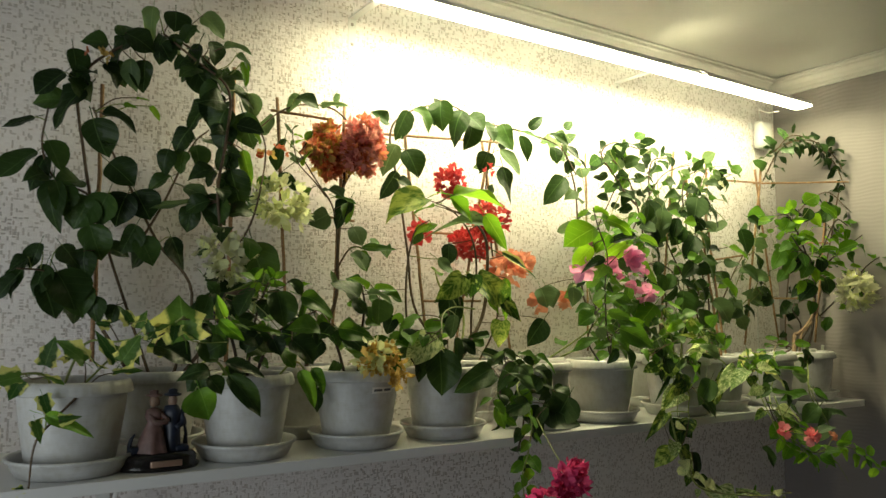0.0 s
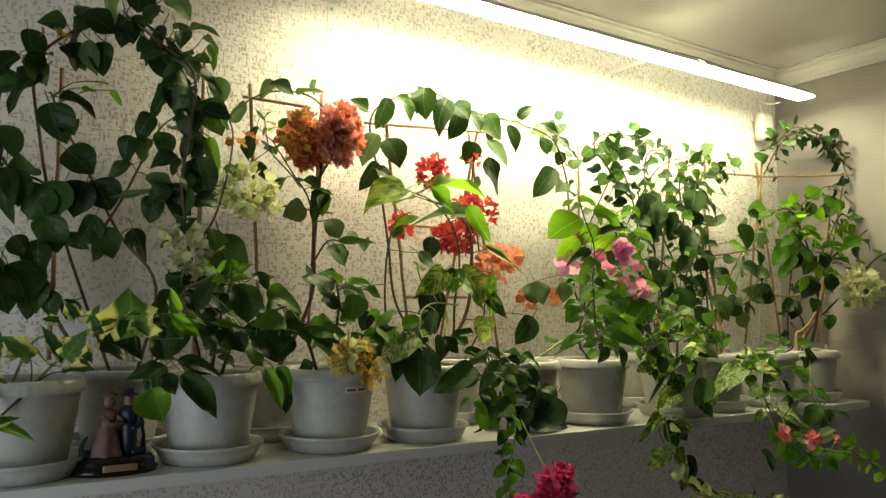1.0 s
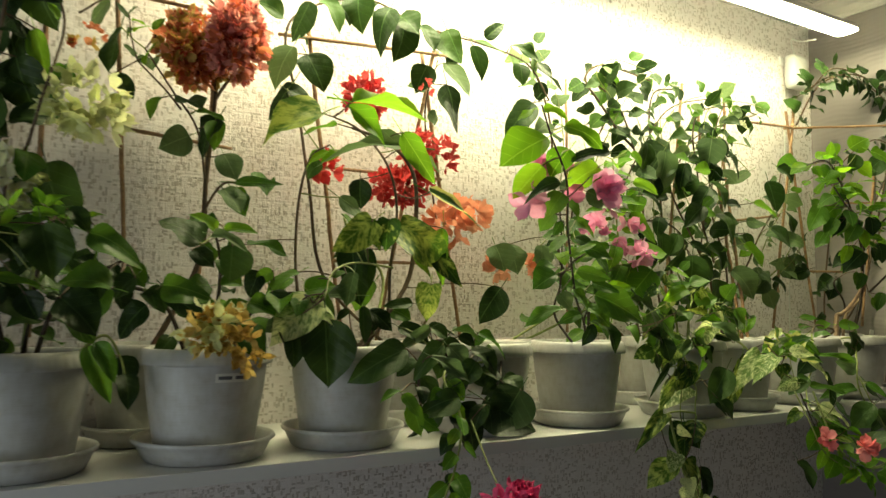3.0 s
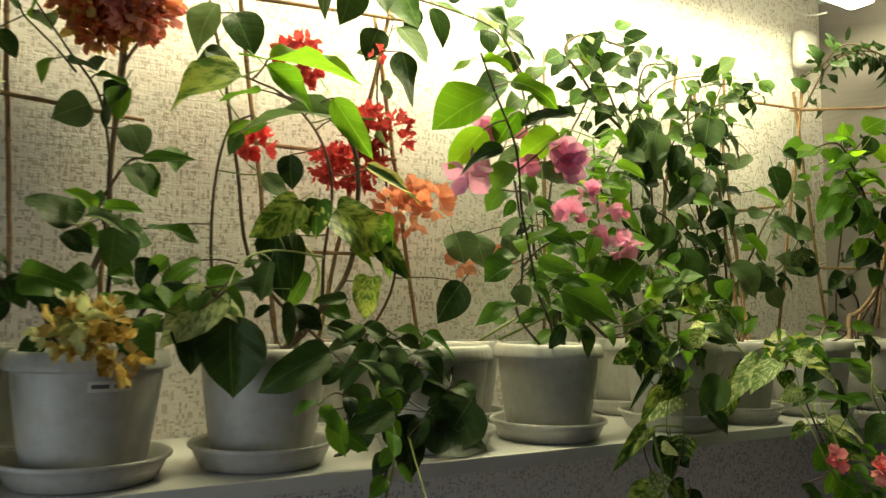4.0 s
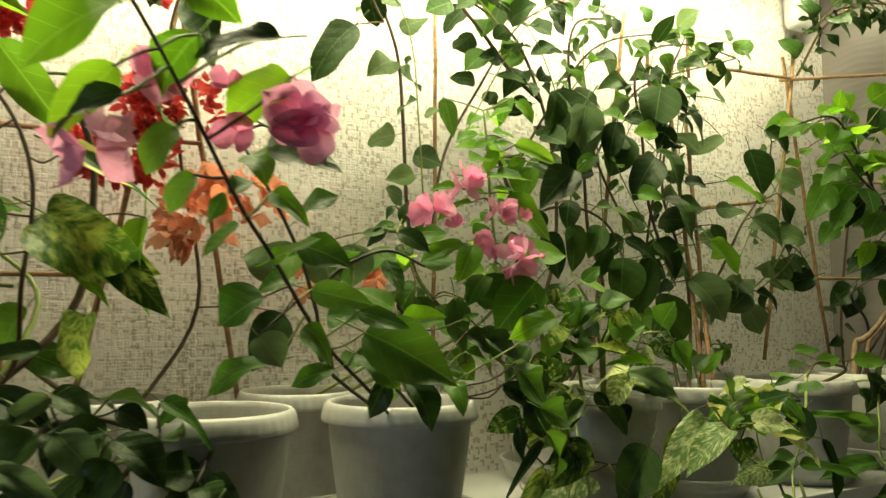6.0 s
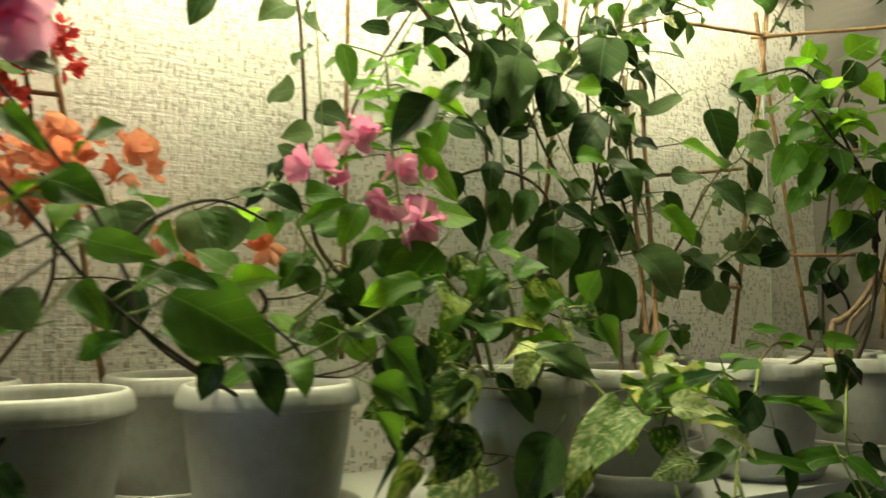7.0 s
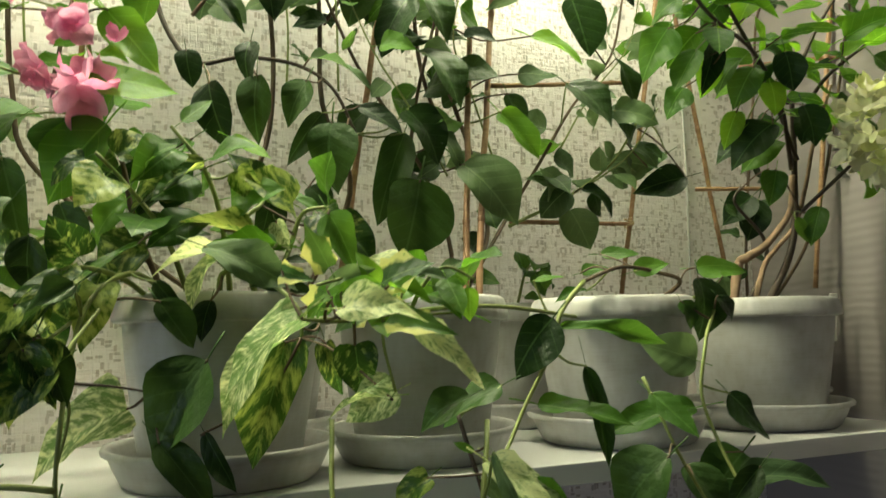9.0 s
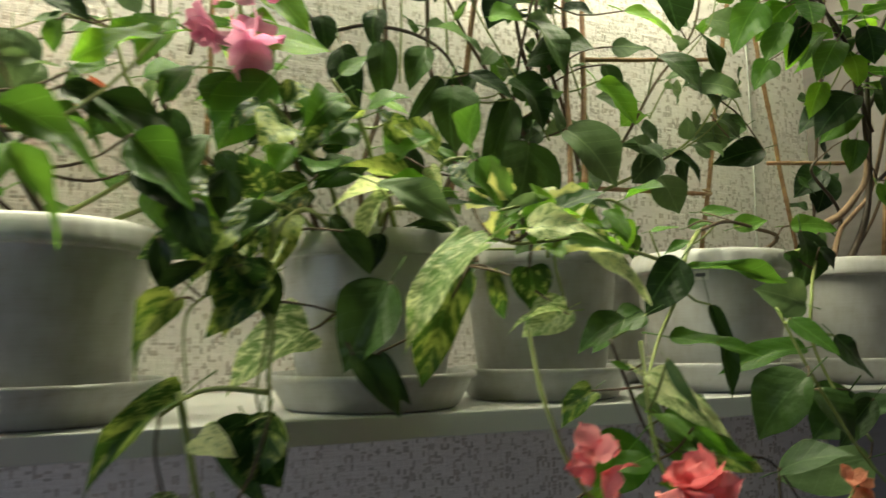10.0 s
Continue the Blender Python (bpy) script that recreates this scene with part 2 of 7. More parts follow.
PETALS = {
    "orange": petal_material("orange_bracts", (0.66, 0.15, 0.06), (0.90, 0.42, 0.22)),
    "plum": petal_material("plum_bracts", (0.66, 0.17, 0.14), (0.90, 0.44, 0.37)),
    "red": petal_material("red_bracts", (0.62, 0.030, 0.040), (0.86, 0.13, 0.12)),
    "coral": petal_material("coral_bracts", (0.78, 0.26, 0.14), (0.90, 0.48, 0.32)),
    "pink": petal_material("pink_bracts", (0.80, 0.24, 0.44), (0.90, 0.50, 0.68)),
    "rose": petal_material("rose_bracts", (0.80, 0.16, 0.18), (0.90, 0.36, 0.36)),
    "hot": petal_material("magenta_bracts", (0.62, 0.03, 0.17), (0.84, 0.12, 0.32)),
    "yellow": petal_material("pale_yellow_bracts", (0.68, 0.72, 0.28), (0.88, 0.89, 0.58)),
    "gold": petal_material("dried_gold_bracts", (0.48, 0.28, 0.05), (0.76, 0.56, 0.17)),
    "cream": petal_material("cream_bracts", (0.60, 0.60, 0.36), (0.80, 0.80, 0.60)),
}

# ---- mesh helpers ----


def to_mesh(name, bm, material, smooth=True):
    me = bpy.data.meshes.new(name)
    bm.normal_update()
    bm.to_mesh(me)
    bm.free()
    if smooth:
        me.polygons.foreach_set("use_smooth", [True] * len(me.polygons))
    me.materials.append(material)
    return me


def part(name, bm, material, parent=None, label="", smooth=True):
    ob = new(name, to_mesh(name, bm, material, smooth))
    if parent:
        ob.parent = parent
    if label:
        tagged(ob, label)
    return ob


def thing(name, label, category, place=(0, 0, 0), group=""):
    ob = new(name)
    ob.empty_display_size = 0.05
    ob.location = place
    return tagged(ob, label, category, group)


def box(bm, lo, hi, bevel=0.0):
    made = bmesh.ops.create_cube(bm, size=1.0, matrix=Matrix.LocRotScale(
        [(a + c) / 2 for a, c in zip(lo, hi)], None, [c - a for a, c in zip(lo, hi)]))
    if bevel:
        edges = {e for v in made["verts"] for e in v.link_edges}
        bmesh.ops.bevel(bm, geom=list(edges), offset=bevel, segments=2, affect="EDGES", profile=0.5)
    return bm


def slab(name, lo, hi, material, label, category, bevel=0.0):
    ob = part(name, box(bmesh.new(), lo, hi, bevel), M[material], None, "", bevel > 0 and False)
    return tagged(ob, label, category, kind="structure")


def lathe(bm, profile, steps=40, centre=(0, 0, 0), wob=None):
    rings = []
    for r, z in profile:
        ring = []
        for i in range(steps):
            a = 2 * math.pi * i / steps
            rr = r + (wob(a, z) if wob else 0)
            ring.append(bm.verts.new((centre[0] + rr * math.cos(a), centre[1] + rr * math.sin(a), centre[2] + z)))
        rings.append(ring)
    for a, c in zip(rings, rings[1:]):
        for i in range(steps):
            j = (i + 1) % steps
            bm.faces.new((a[i], a[j], c[j], c[i]))
    return rings


def smooth_path(points, per=6):
    """Catmull-Rom through the points."""
    p = [Vector(q) for q in points]
    p = [p[0] * 2 - p[1], *p, p[-1] * 2 - p[-2]]
    out = []
    for i in range(1, len(p) - 2):
        for k in range(per):
            u = k / per
            a, b, c, d = p[i - 1], p[i], p[i + 1], p[i + 2]
            out.append(0.5 * (2 * b + (c - a) * u + (2 * a - 5 * b + 4 * c - d) * u * u + (3 * b - a - 3 * c + d) * u ** 3))
    out.append(p[-2])
    return out


def tube(bm, path, r0, r1=None, sides=6):
    r1 = r0 if r1 is None else r1
    ring, n = None, len(path)
    up = Vector((0.31, 0.83, 0.46))
    for i, p in enumerate(path):
        d = (path[min(i + 1, n - 1)] - path[max(i - 1, 0)]).normalized()
        s = d.cross(up).normalized()
        q = d.cross(s).normalized()
        up = -q if abs(d.dot(q)) < 0.99 else up
        r = r0 + (r1 - r0) * i / max(1, n - 1)
        now = [bm.verts.new(p + (s * math.cos(2 * math.pi * k / sides) + q * math.sin(2 * math.pi * k / sides)) * r) for k in range(sides)]
        if ring:
            for k in range(sides):
                bm.faces.new((ring[k], ring[(k + 1) % sides], now[(k + 1) % sides], now[k]))
        else:
            bm.faces.new(now[::-1])
        ring = now
    bm.faces.new(ring)
    return bm


# ---- the room ----
WALL_Y, END_X, CEILING, SHELF = 1.62, 2.385, 2.385, 1.352
# LEFT_X stands close so the added fill drops off along the shelf
BACK_Y, LEFT_X = -1.9, -0.75
slab("wall_north", (LEFT_X - 0.12, WALL_Y, 0), (END_X + 0.12, WALL_Y + 0.12, CEILING), "wall", "light woven wallpaper wall with grey and brown dashes behind the shelf", "wall")
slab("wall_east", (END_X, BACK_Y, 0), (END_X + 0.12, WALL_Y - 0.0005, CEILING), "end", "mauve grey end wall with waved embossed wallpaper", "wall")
slab("wall_south", (LEFT_X - 0.12, BACK_Y - 0.12, 0), (END_X + 0.12, BACK_Y - 0.0005, CEILING), "room", "plain grey wall behind the camera", "wall")
# opening added in the unseen west wall to hold the fill light
FILL_OPENING = (0.1, 1.2, 0.8, 1.8)  # y from, y to, z from, z to


def wall_with_fill_opening():
    y0, y1, z0, z1 = FILL_OPENING
    bm = bmesh.new()
    lo, hi = (LEFT_X - 0.12, BACK_Y, 0), (LEFT_X, WALL_Y - 0.0005, CEILING)
    box(bm, lo, (hi[0], y0, hi[2]))
    box(bm, (lo[0], y1, 0), hi)
    box(bm, (lo[0], y0, 0), (hi[0], y1, z0))
    box(bm, (lo[0], y0, z1), (hi[0], y1, hi[2]))
    tagged(part("wall_west", bm, M["room"], None, "", False), "plain grey wall out of view, with an opening added for fill light", "wall", kind="structure")
    # invented frame round the opening, never in view
    fill_frame = tagged(new("fill_frame_1"), "added white frame round the fill light's opening, out of view", "window", kind="structure")
    for a, b in (((y0, z0), (y0 + 0.05, z1)), ((y1 - 0.05, z0), (y1, z1)), ((y0 + 0.05, z0), (y1 - 0.05, z0 + 0.05)), ((y0 + 0.05, z1 - 0.05), (y1 - 0.05, z1))):
        part("fill_frame_bar", box(bmesh.new(), (LEFT_X - 0.09, a[0] + 0.0004, a[1] + 0.0004), (LEFT_X - 0.04, b[0] - 0.0004, b[1] - 0.0004)), M["metal"], fill_frame, "", False)
    # area lamp added as cool fill for the pots' fronts
    fill_lamp = bpy.data.lights.new("fill_area_light", "AREA")
    fill_lamp.shape, fill_lamp.size, fill_lamp.size_y = "RECTANGLE", y1 - y0 - 0.12, z1 - z0 - 0.12
    fill_lamp.energy, fill_lamp.color = FILL_LIGHT, (0.84, 0.91, 1.0)
    lamp_ob = new("fill_area_light", fill_lamp)
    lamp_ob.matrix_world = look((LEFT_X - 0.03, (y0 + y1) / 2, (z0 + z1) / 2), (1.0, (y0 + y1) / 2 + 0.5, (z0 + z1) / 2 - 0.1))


wall_with_fill_opening()
slab("floor", (LEFT_X - 0.12, BACK_Y - 0.12, -0.1), (END_X + 0.12, WALL_Y + 0.12, -0.0005), "floor", "brown laminate floor in shade", "floor")
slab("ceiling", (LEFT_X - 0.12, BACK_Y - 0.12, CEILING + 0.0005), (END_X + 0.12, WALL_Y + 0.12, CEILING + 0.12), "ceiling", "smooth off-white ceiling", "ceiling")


def crown(name, a, b, inward):
    """A stepped cornice from a to b along the top of a wall."""
    bm = bmesh.new()
    a, b, inward = Vector(a), Vector(b), Vector(inward)
    steps = ((0, -0.052), (0.006, -0.052), (0.008, -0.044), (0.014, -0.040), (0.020, -0.028), (0.032, -0.016), (0.040, -0.013), (0.042, -0.006), (0.050, -0.005), (0.050, -0.001), (0, -0.001))
    rows = [[bm.verts.new(p + inward * (u + 0.0005) + Vector((0, 0, z))) for u, z in steps] for p in (a, b)]
    for i in range(len(steps)):
        j = (i + 1) % len(steps)
        bm.faces.new((rows[0][i], rows[0][j], rows[1][j], rows[1][i]))
    bm.faces.new(rows[0])
    bm.faces.new(rows[1][::-1])
    bmesh.ops.recalc_face_normals(bm, faces=bm.faces)
    return tagged(part(name, bm, M["crown"], None, "", False), "white moulded plaster cornice under the ceiling", "cornice", kind="structure")


crown("trim_east", (END_X, BACK_Y, CEILING), (END_X, WALL_Y - 0.002, CEILING), (-1, 0, 0))
crown("trim_north", (LEFT_X, WALL_Y, CEILING), (END_X - 0.052, WALL_Y, CEILING), (0, -1, 0))


def shelf():
    t = thing("wall_shelf", "long white laminated shelf board full of flower pots", "shelf", (1.0, WALL_Y, SHELF))
    inv = Matrix.Translation(t.location).inverted()
    board = box(bmesh.new(), (LEFT_X + 0.002, 1.295, SHELF - 0.018), (2.285, WALL_Y - 0.001, SHELF), 0.0012)
    board.transform(inv)
    part("board", board, M["shelf"], t, "", False)
    for x in (-0.6, 0.30):
        bm = bmesh.new()
        box(bm, (x - 0.012, WALL_Y - 0.004, SHELF - 0.20), (x + 0.012, WALL_Y - 0.0008, SHELF - 0.0185), 0.0008)
        box(bm, (x - 0.012, WALL_Y - 0.20, SHELF - 0.0215), (x + 0.012, WALL_Y - 0.004, SHELF - 0.0185), 0.0008)
        tube(bm, [Vector((x, WALL_Y - 0.17, SHELF - 0.021)), Vector((x, WALL_Y - 0.004, SHELF - 0.17))], 0.004)
        bm.transform(inv)
        part("bracket", bm, M["metal"], t, "white enamelled shelf bracket", False)
    return t


shelf()

# ---- the grow lamps over the shelf ----
LAMP_Y, LAMP_Z = 1.437, 2.2455


def lamp(x0, x1, label, glow="glow"):
    """A slim batten: a flat housing above, a flat milky diffuser below, rounded caps at both ends."""
    t = thing("strip_lamp", label, "lamp", ((x0 + x1) / 2, LAMP_Y, LAMP_Z), "strip lamps over the shelf")
    half = (x1 - x0) / 2
    part("housing", box(bmesh.new(), (-half, -0.030, 0.0), (half, 0.030, 0.0105), 0.003), M["body"], t, "white plastic lamp housing", False)
    bm = bmesh.new()
    rows = []
    for x, k0 in ((-half - 0.010, 0.35), (-half - 0.006, 0.8), (-half, 1.0), (half, 1.0), (half + 0.006, 0.8), (half + 0.010, 0.35)):
        row = []
        for k in range(15):
            a = math.pi * k / 14
            row.append(bm.verts.new((x, -0.0295 * math.cos(a) * (0.4 + 0.6 * k0), -0.0005 - 0.0045 * k0 * math.sin(a) ** 0.5)))
        rows.append(row)
    for r0, r1 in zip(rows, rows[1:]):
        for k in range(14):
            bm.faces.new((r0[k], r0[k + 1], r1[k + 1], r1[k]))
    bm.faces.new(rows[0][::-1])
    bm.faces.new(rows[-1])
    bmesh.ops.recalc_face_normals(bm, faces=bm.faces)
    part("diffuser", bm, M[glow], t, "glowing milky lamp diffuser")


lamp(0.765, 1.738, "long glowing white strip lamp on wall brackets")
lamp(1.760, 2.262, "short glowing white strip lamp beside the long one", "glow_short")


def lamp_bracket(x):
    t = thing("lamp_bracket", "white enamelled angle bracket screwed to the wallpaper, holding lamp", "bracket", (x, WALL_Y, 2.2695), "lamp brackets")
    bm = box(bmesh.new(), (-0.010, -0.0035, -0.083), (0.010, -0.0004, -0.0090), 0.001)
    part("wall_plate", bm, M["metal"], t, "", False)
    bm = box(bmesh.new(), (-0.010, -0.215, -0.0125), (0.010, -0.0004, -0.0095), 0.001)
    part("arm", bm, M["metal"], t, "", False)
    for z in (-0.024, -0.070):
        bm = bmesh.new()
        bmesh.ops.create_uvsphere(bm, u_segments=10, v_segments=6, radius=0.0042, matrix=Matrix.LocRotScale((0, -0.003, z), None, (1, 0.5, 1)))
        part("screw", bm, M["screw"], t, "steel screw head")


for x in (0.784, 1.63):
    lamp_bracket(x)


def wire(name, points, r, material, label, category="wire"):
    c = Vector(points[0])
    bm = tube(bmesh.new(), [p - c for p in smooth_path(points, 8)], r, sides=6)
    ob = part(name, bm, M[material])
    ob.location = c
    return tagged(ob, label, category)


wire("lamp_cable", ((0.76, 1.425, 2.2605), (1.1, 1.4265, 2.2603), (1.62, 1.425, 2.2635), (1.75, 1.418, 2.2612), (1.9, 1.425, 2.2603), (2.24, 1.425, 2.2603)), 0.0035, "wire", "grey cable lying on top of the strip lamps", "cable")
wire("drop_cord", ((2.262, 1.615, 2.142), (2.259, 1.616, 1.95), (2.262, 1.616, 1.7), (2.257, 1.616, 1.45), (2.26, 1.612, 1.352)), 0.0018, "white_wire", "thin white cord running down the wall", "cord")


def adapter():
    t = thing("power_adapter", "rounded white plastic power adapter hung on the wall", "adapter", (2.29, WALL_Y, 2.19))
    bm = box(bmesh.new(), (-0.036, -0.040, -0.048), (0.036, -0.006, 0.046), 0.014)
    part("case", bm, M["body"], t)
    bm = box(bmesh.new(), (-0.046, -0.008, 0.018), (-0.030, -0.0004, 0.040), 0.002)
    part("mount", bm, M["metal"], t, "small wall clip with a screw", False)
    cord = smooth_path(((-0.055, -0.118, 0.052), (-0.075, -0.09, 0.050), (-0.055, -0.05, 0.072), (-0.02, -0.026, 0.066), (-0.005, -0.024, 0.044)), 8)
    part("cord", tube(bmesh.new(), cord, 0.0022), M["white_wire"], t, "thin white cord up to the lamp")


adapter()

# ---- pots and saucers ----


def pot_mesh():
    """A thick-rimmed tapered pot, 1 unit across the rim's outside, 0.83 high."""
    bm = bmesh.new()
    h = 0.84
    crimp = lambda a, z: 0.0035 * math.cos(44 * a) if 0.72 < z < 0.835 else 0
    profile = [(0.0, 0.006), (0.33, 0.006), (0.352, 0.0), (0.362, 0.012), (0.40, 0.25), (0.438, 0.52), (0.452, 0.66), (0.456, 0.706), (0.457, 0.711),
               (0.488, 0.712), (0.497, 0.716), (0.501, 0.728), (0.497, 0.756), (0.488, 0.796), (0.478, 0.822), (0.466, 0.836), (0.452, h), (0.441, 0.832), (0.434, 0.80), (0.424, 0.66), (0.416, 0.55)]
    lathe(bm, profile, 132, wob=crimp)
    bmesh.ops.remove_doubles(bm, verts=bm.verts, dist=1e-5)
    bmesh.ops.recalc_face_normals(bm, faces=bm.faces)
    return to_mesh("pot", bm, M["pot"])


def soil_mesh():
    bm = bmesh.new()
    rng = random.Random(5)
    rings = lathe(bm, [(0.423, 0.665), (0.33, 0.69), (0.22, 0.70), (0.1, 0.712)], 26)
    bm.faces.new(rings[-1])
    for v in bm.verts:
        v.co.z += rng.uniform(-0.012, 0.012)
    return to_mesh("soil", bm, M["soil"])


def saucer_mesh():
    bm = bmesh.new()
    profile = [(0.0, 0.0), (0.40, 0.0), (0.42, 0.012), (0.455, 0.07), (0.475, 0.115), (0.50, 0.125), (0.505, 0.138), (0.498, 0.15), (0.478, 0.148), (0.462, 0.132), (0.432, 0.07), (0.40, 0.028), (0.0, 0.026)]
    lathe(bm, profile, 52)
    bmesh.ops.remove_doubles(bm, verts=bm.verts, dist=1e-5)
    bmesh.ops.recalc_face_normals(bm, faces=bm.faces)
    return to_mesh("saucer", bm, M["pot"])


POT, SOIL, SAUCER = pot_mesh(), soil_mesh(), saucer_mesh()


def potted(name, label, category, x, y, r=0.08, height=0.139, under=1.0, turn=0.0):
    """A saucer on the shelf and on it a plant in its pot; returns the plant."""
    sd = 2 * r * 1.06 * under
    s = new("plant_saucer", SAUCER)
    s.location, s.scale = (x, y, SHELF + 0.0003), (sd, sd, 0.19)
    tagged(s, "white plastic saucer on the shelf under a flower pot", "saucer", "saucers on the shelf")
    base = SHELF + 0.0003 + 0.19 * 0.028 + 0.0004
    t = thing(name, label, category, (x, y, base), "potted plants on the shelf")
    t.rotation_euler.z = turn
    for data, what in ((POT, "pot"), (SOIL, "soil")):
        o = new(what, data)
        o.parent = t
        o.scale = (2 * r, 2 * r, (height - 0.006) / 0.84)
        if what == "pot":
            tagged(o, "dull white plastic flower pot with a rolled rim")
        else:
            tagged(o, "dark potting soil")
    t["height"] = height
    return t


# ---- leaves, stems, flowers ----


def leaf_mesh(kind, wide, fold, curl, heart, wave, seed):
    """A pointed leaf, 1 unit long from its base at the origin along y, its upper side along z, with its stalk behind the base."""
    rng = random.Random(seed)
    bm = bmesh.new()
    nx = 6
    outline = ((0.015, 0.30), (0.05, 0.56), (0.12, 0.80), (0.22, 0.95), (0.34, 1.0), (0.46, 0.99), (0.58, 0.92), (0.70, 0.77), (0.80, 0.56), (0.88, 0.33), (0.94, 0.15), (0.975, 0.05))
    if kind in ("marble", "mottled", "cream"):
        outline = ((0.015, 0.34), (0.05, 0.64), (0.12, 0.88), (0.22, 1.0), (0.34, 0.99), (0.47, 0.91), (0.60, 0.77), (0.71, 0.59), (0.81, 0.39), (0.89, 0.21), (0.95, 0.09))
    if kind == "ivy":
        outline = ((0.05, 0.55), (0.16, 0.95), (0.28, 0.72), (0.40, 0.78), (0.52, 0.95), (0.66, 0.50), (0.84, 0.22))
    ph, lean, twist = rng.uniform(0, 6), rng.uniform(-0.10, 0.10), rng.uniform(-0.55, 0.55)
    point, uneven = rng.uniform(0.85, 1.2), rng.uniform(0.9, 1.1)
    if kind != "ivy":
        outline = [(v, (w ** point if v > 0.5 else w) * (1 + rng.uniform(-0.012, 0.012))) for v, w in outline]

    def at(u, v, w):
        half = u * w * wide * (uneven if u > 0 else 2 - uneven)
        y = v - 0.8 * heart * abs(u) ** 1.6 * w * (1 - v) ** 3
        z = fold * abs(half) - curl * v * v + 0.5 * curl * v + wave * (math.sin(v * 7 + ph + 1.5 * u) + 0.2 * math.sin(v * 17 + 2 * ph)) * u * u * w * wide
        a = twist * (v - 0.4)
        x, z = half * math.cos(a) - z * math.sin(a) * 0.5 + lean * math.sin(3.1 * v), z + half * math.sin(a)
        return bm.verts.new((x, y, z))

    base, tip = at(0, 0, 0), at(0, 1, 0)
    inner = [[at(k / nx * 2 - 1, v, w) for k in range(nx + 1)] for v, w in outline]
    for a, b in zip(inner, inner[1:]):
        for k in range(nx):
            bm.faces.new((a[k], a[k + 1], b[k + 1], b[k]))
    for k in range(nx):
        bm.faces.new((base, inner[0][k + 1], inner[0][k]))
        bm.faces.new((tip, inner[-1][k], inner[-1][k + 1]))
    bmesh.ops.recalc_face_normals(bm, faces=bm.faces)
    if sum(f.normal.z for f in bm.faces) < 0:
        bmesh.ops.reverse_faces(bm, faces=bm.faces)
    tube(bm, [Vector((0, 0.02, -0.004)), Vector((0, -0.14, 0.006)), Vector((0, -0.30, 0.0))], 0.010, 0.014, 3)
    return to_mesh("leaf", bm, LEAVES[kind])


SHAPE = {"boug": (0.39, 0.26, 0.34, 0.0), "deep": (0.345, 0.26, 0.34, 0.0), "fresh": (0.38, 0.28, 0.25, 0.0), "mid": (0.39, 0.24, 0.34, 0.0), "pale": (0.41, 0.2, 0.3, 0.04),
         "citrus": (0.36, 0.20, 0.26, 0.0), "marble": (0.44, 0.20, 0.45, 0.22), "mottled": (0.44, 0.20, 0.45, 0.2), "cream": (0.44, 0.18, 0.40, 0.2), "ivy": (0.48, 0.18, 0.2, 0.25)}
LEAF = {}
for _k, (_w, _f, _c, _h) in SHAPE.items():
    LEAF[_k] = [leaf_mesh(_k, _w * (0.80 + 0.08 * (i * 3 % 5)), _f * (0.5 + 0.28 * (i % 5)), _c * (0.3 + 0.4 * (i * 2 % 5)), _h, 0.12 + 0.022 * i, 11 * i + len(_k)) for i in range(8)]


def put_leaf(plant, kind, base, along, up, length, rng, wide=1.0):
    y = Vector(along).normalized()
    x = y.cross(Vector(up))
    if x.length < 1e-3:
        x = y.cross(Vector((0.3, 0.2, 0.9)))
    x.normalize()
    z = x.cross(y)
    o = new("leaf", rng.choice(LEAF[kind]))
    o.parent = plant
    m = Matrix((x, y, z)).transposed().to_4x4()
    m.translation = Vector(base)
    inv = plant.matrix_basis.inverted()
    o.matrix_basis = inv @ m @ Matrix.Diagonal((length * wide, length, length, 1))
    return o


WOOD = collections.defaultdict(list)  # the stems' points, plant by plant


def stem(plant, points, r, material="stem", name="stem", per=6, r1=None):
    path = smooth_path(points, per)
    WOOD[plant.name] += path
    inv = plant.matrix_basis.inverted()
    return part(name, tube(bmesh.new(), [inv @ p for p in path], r, r * 0.55 if r1 is None else r1, 6), M[material], plant), path


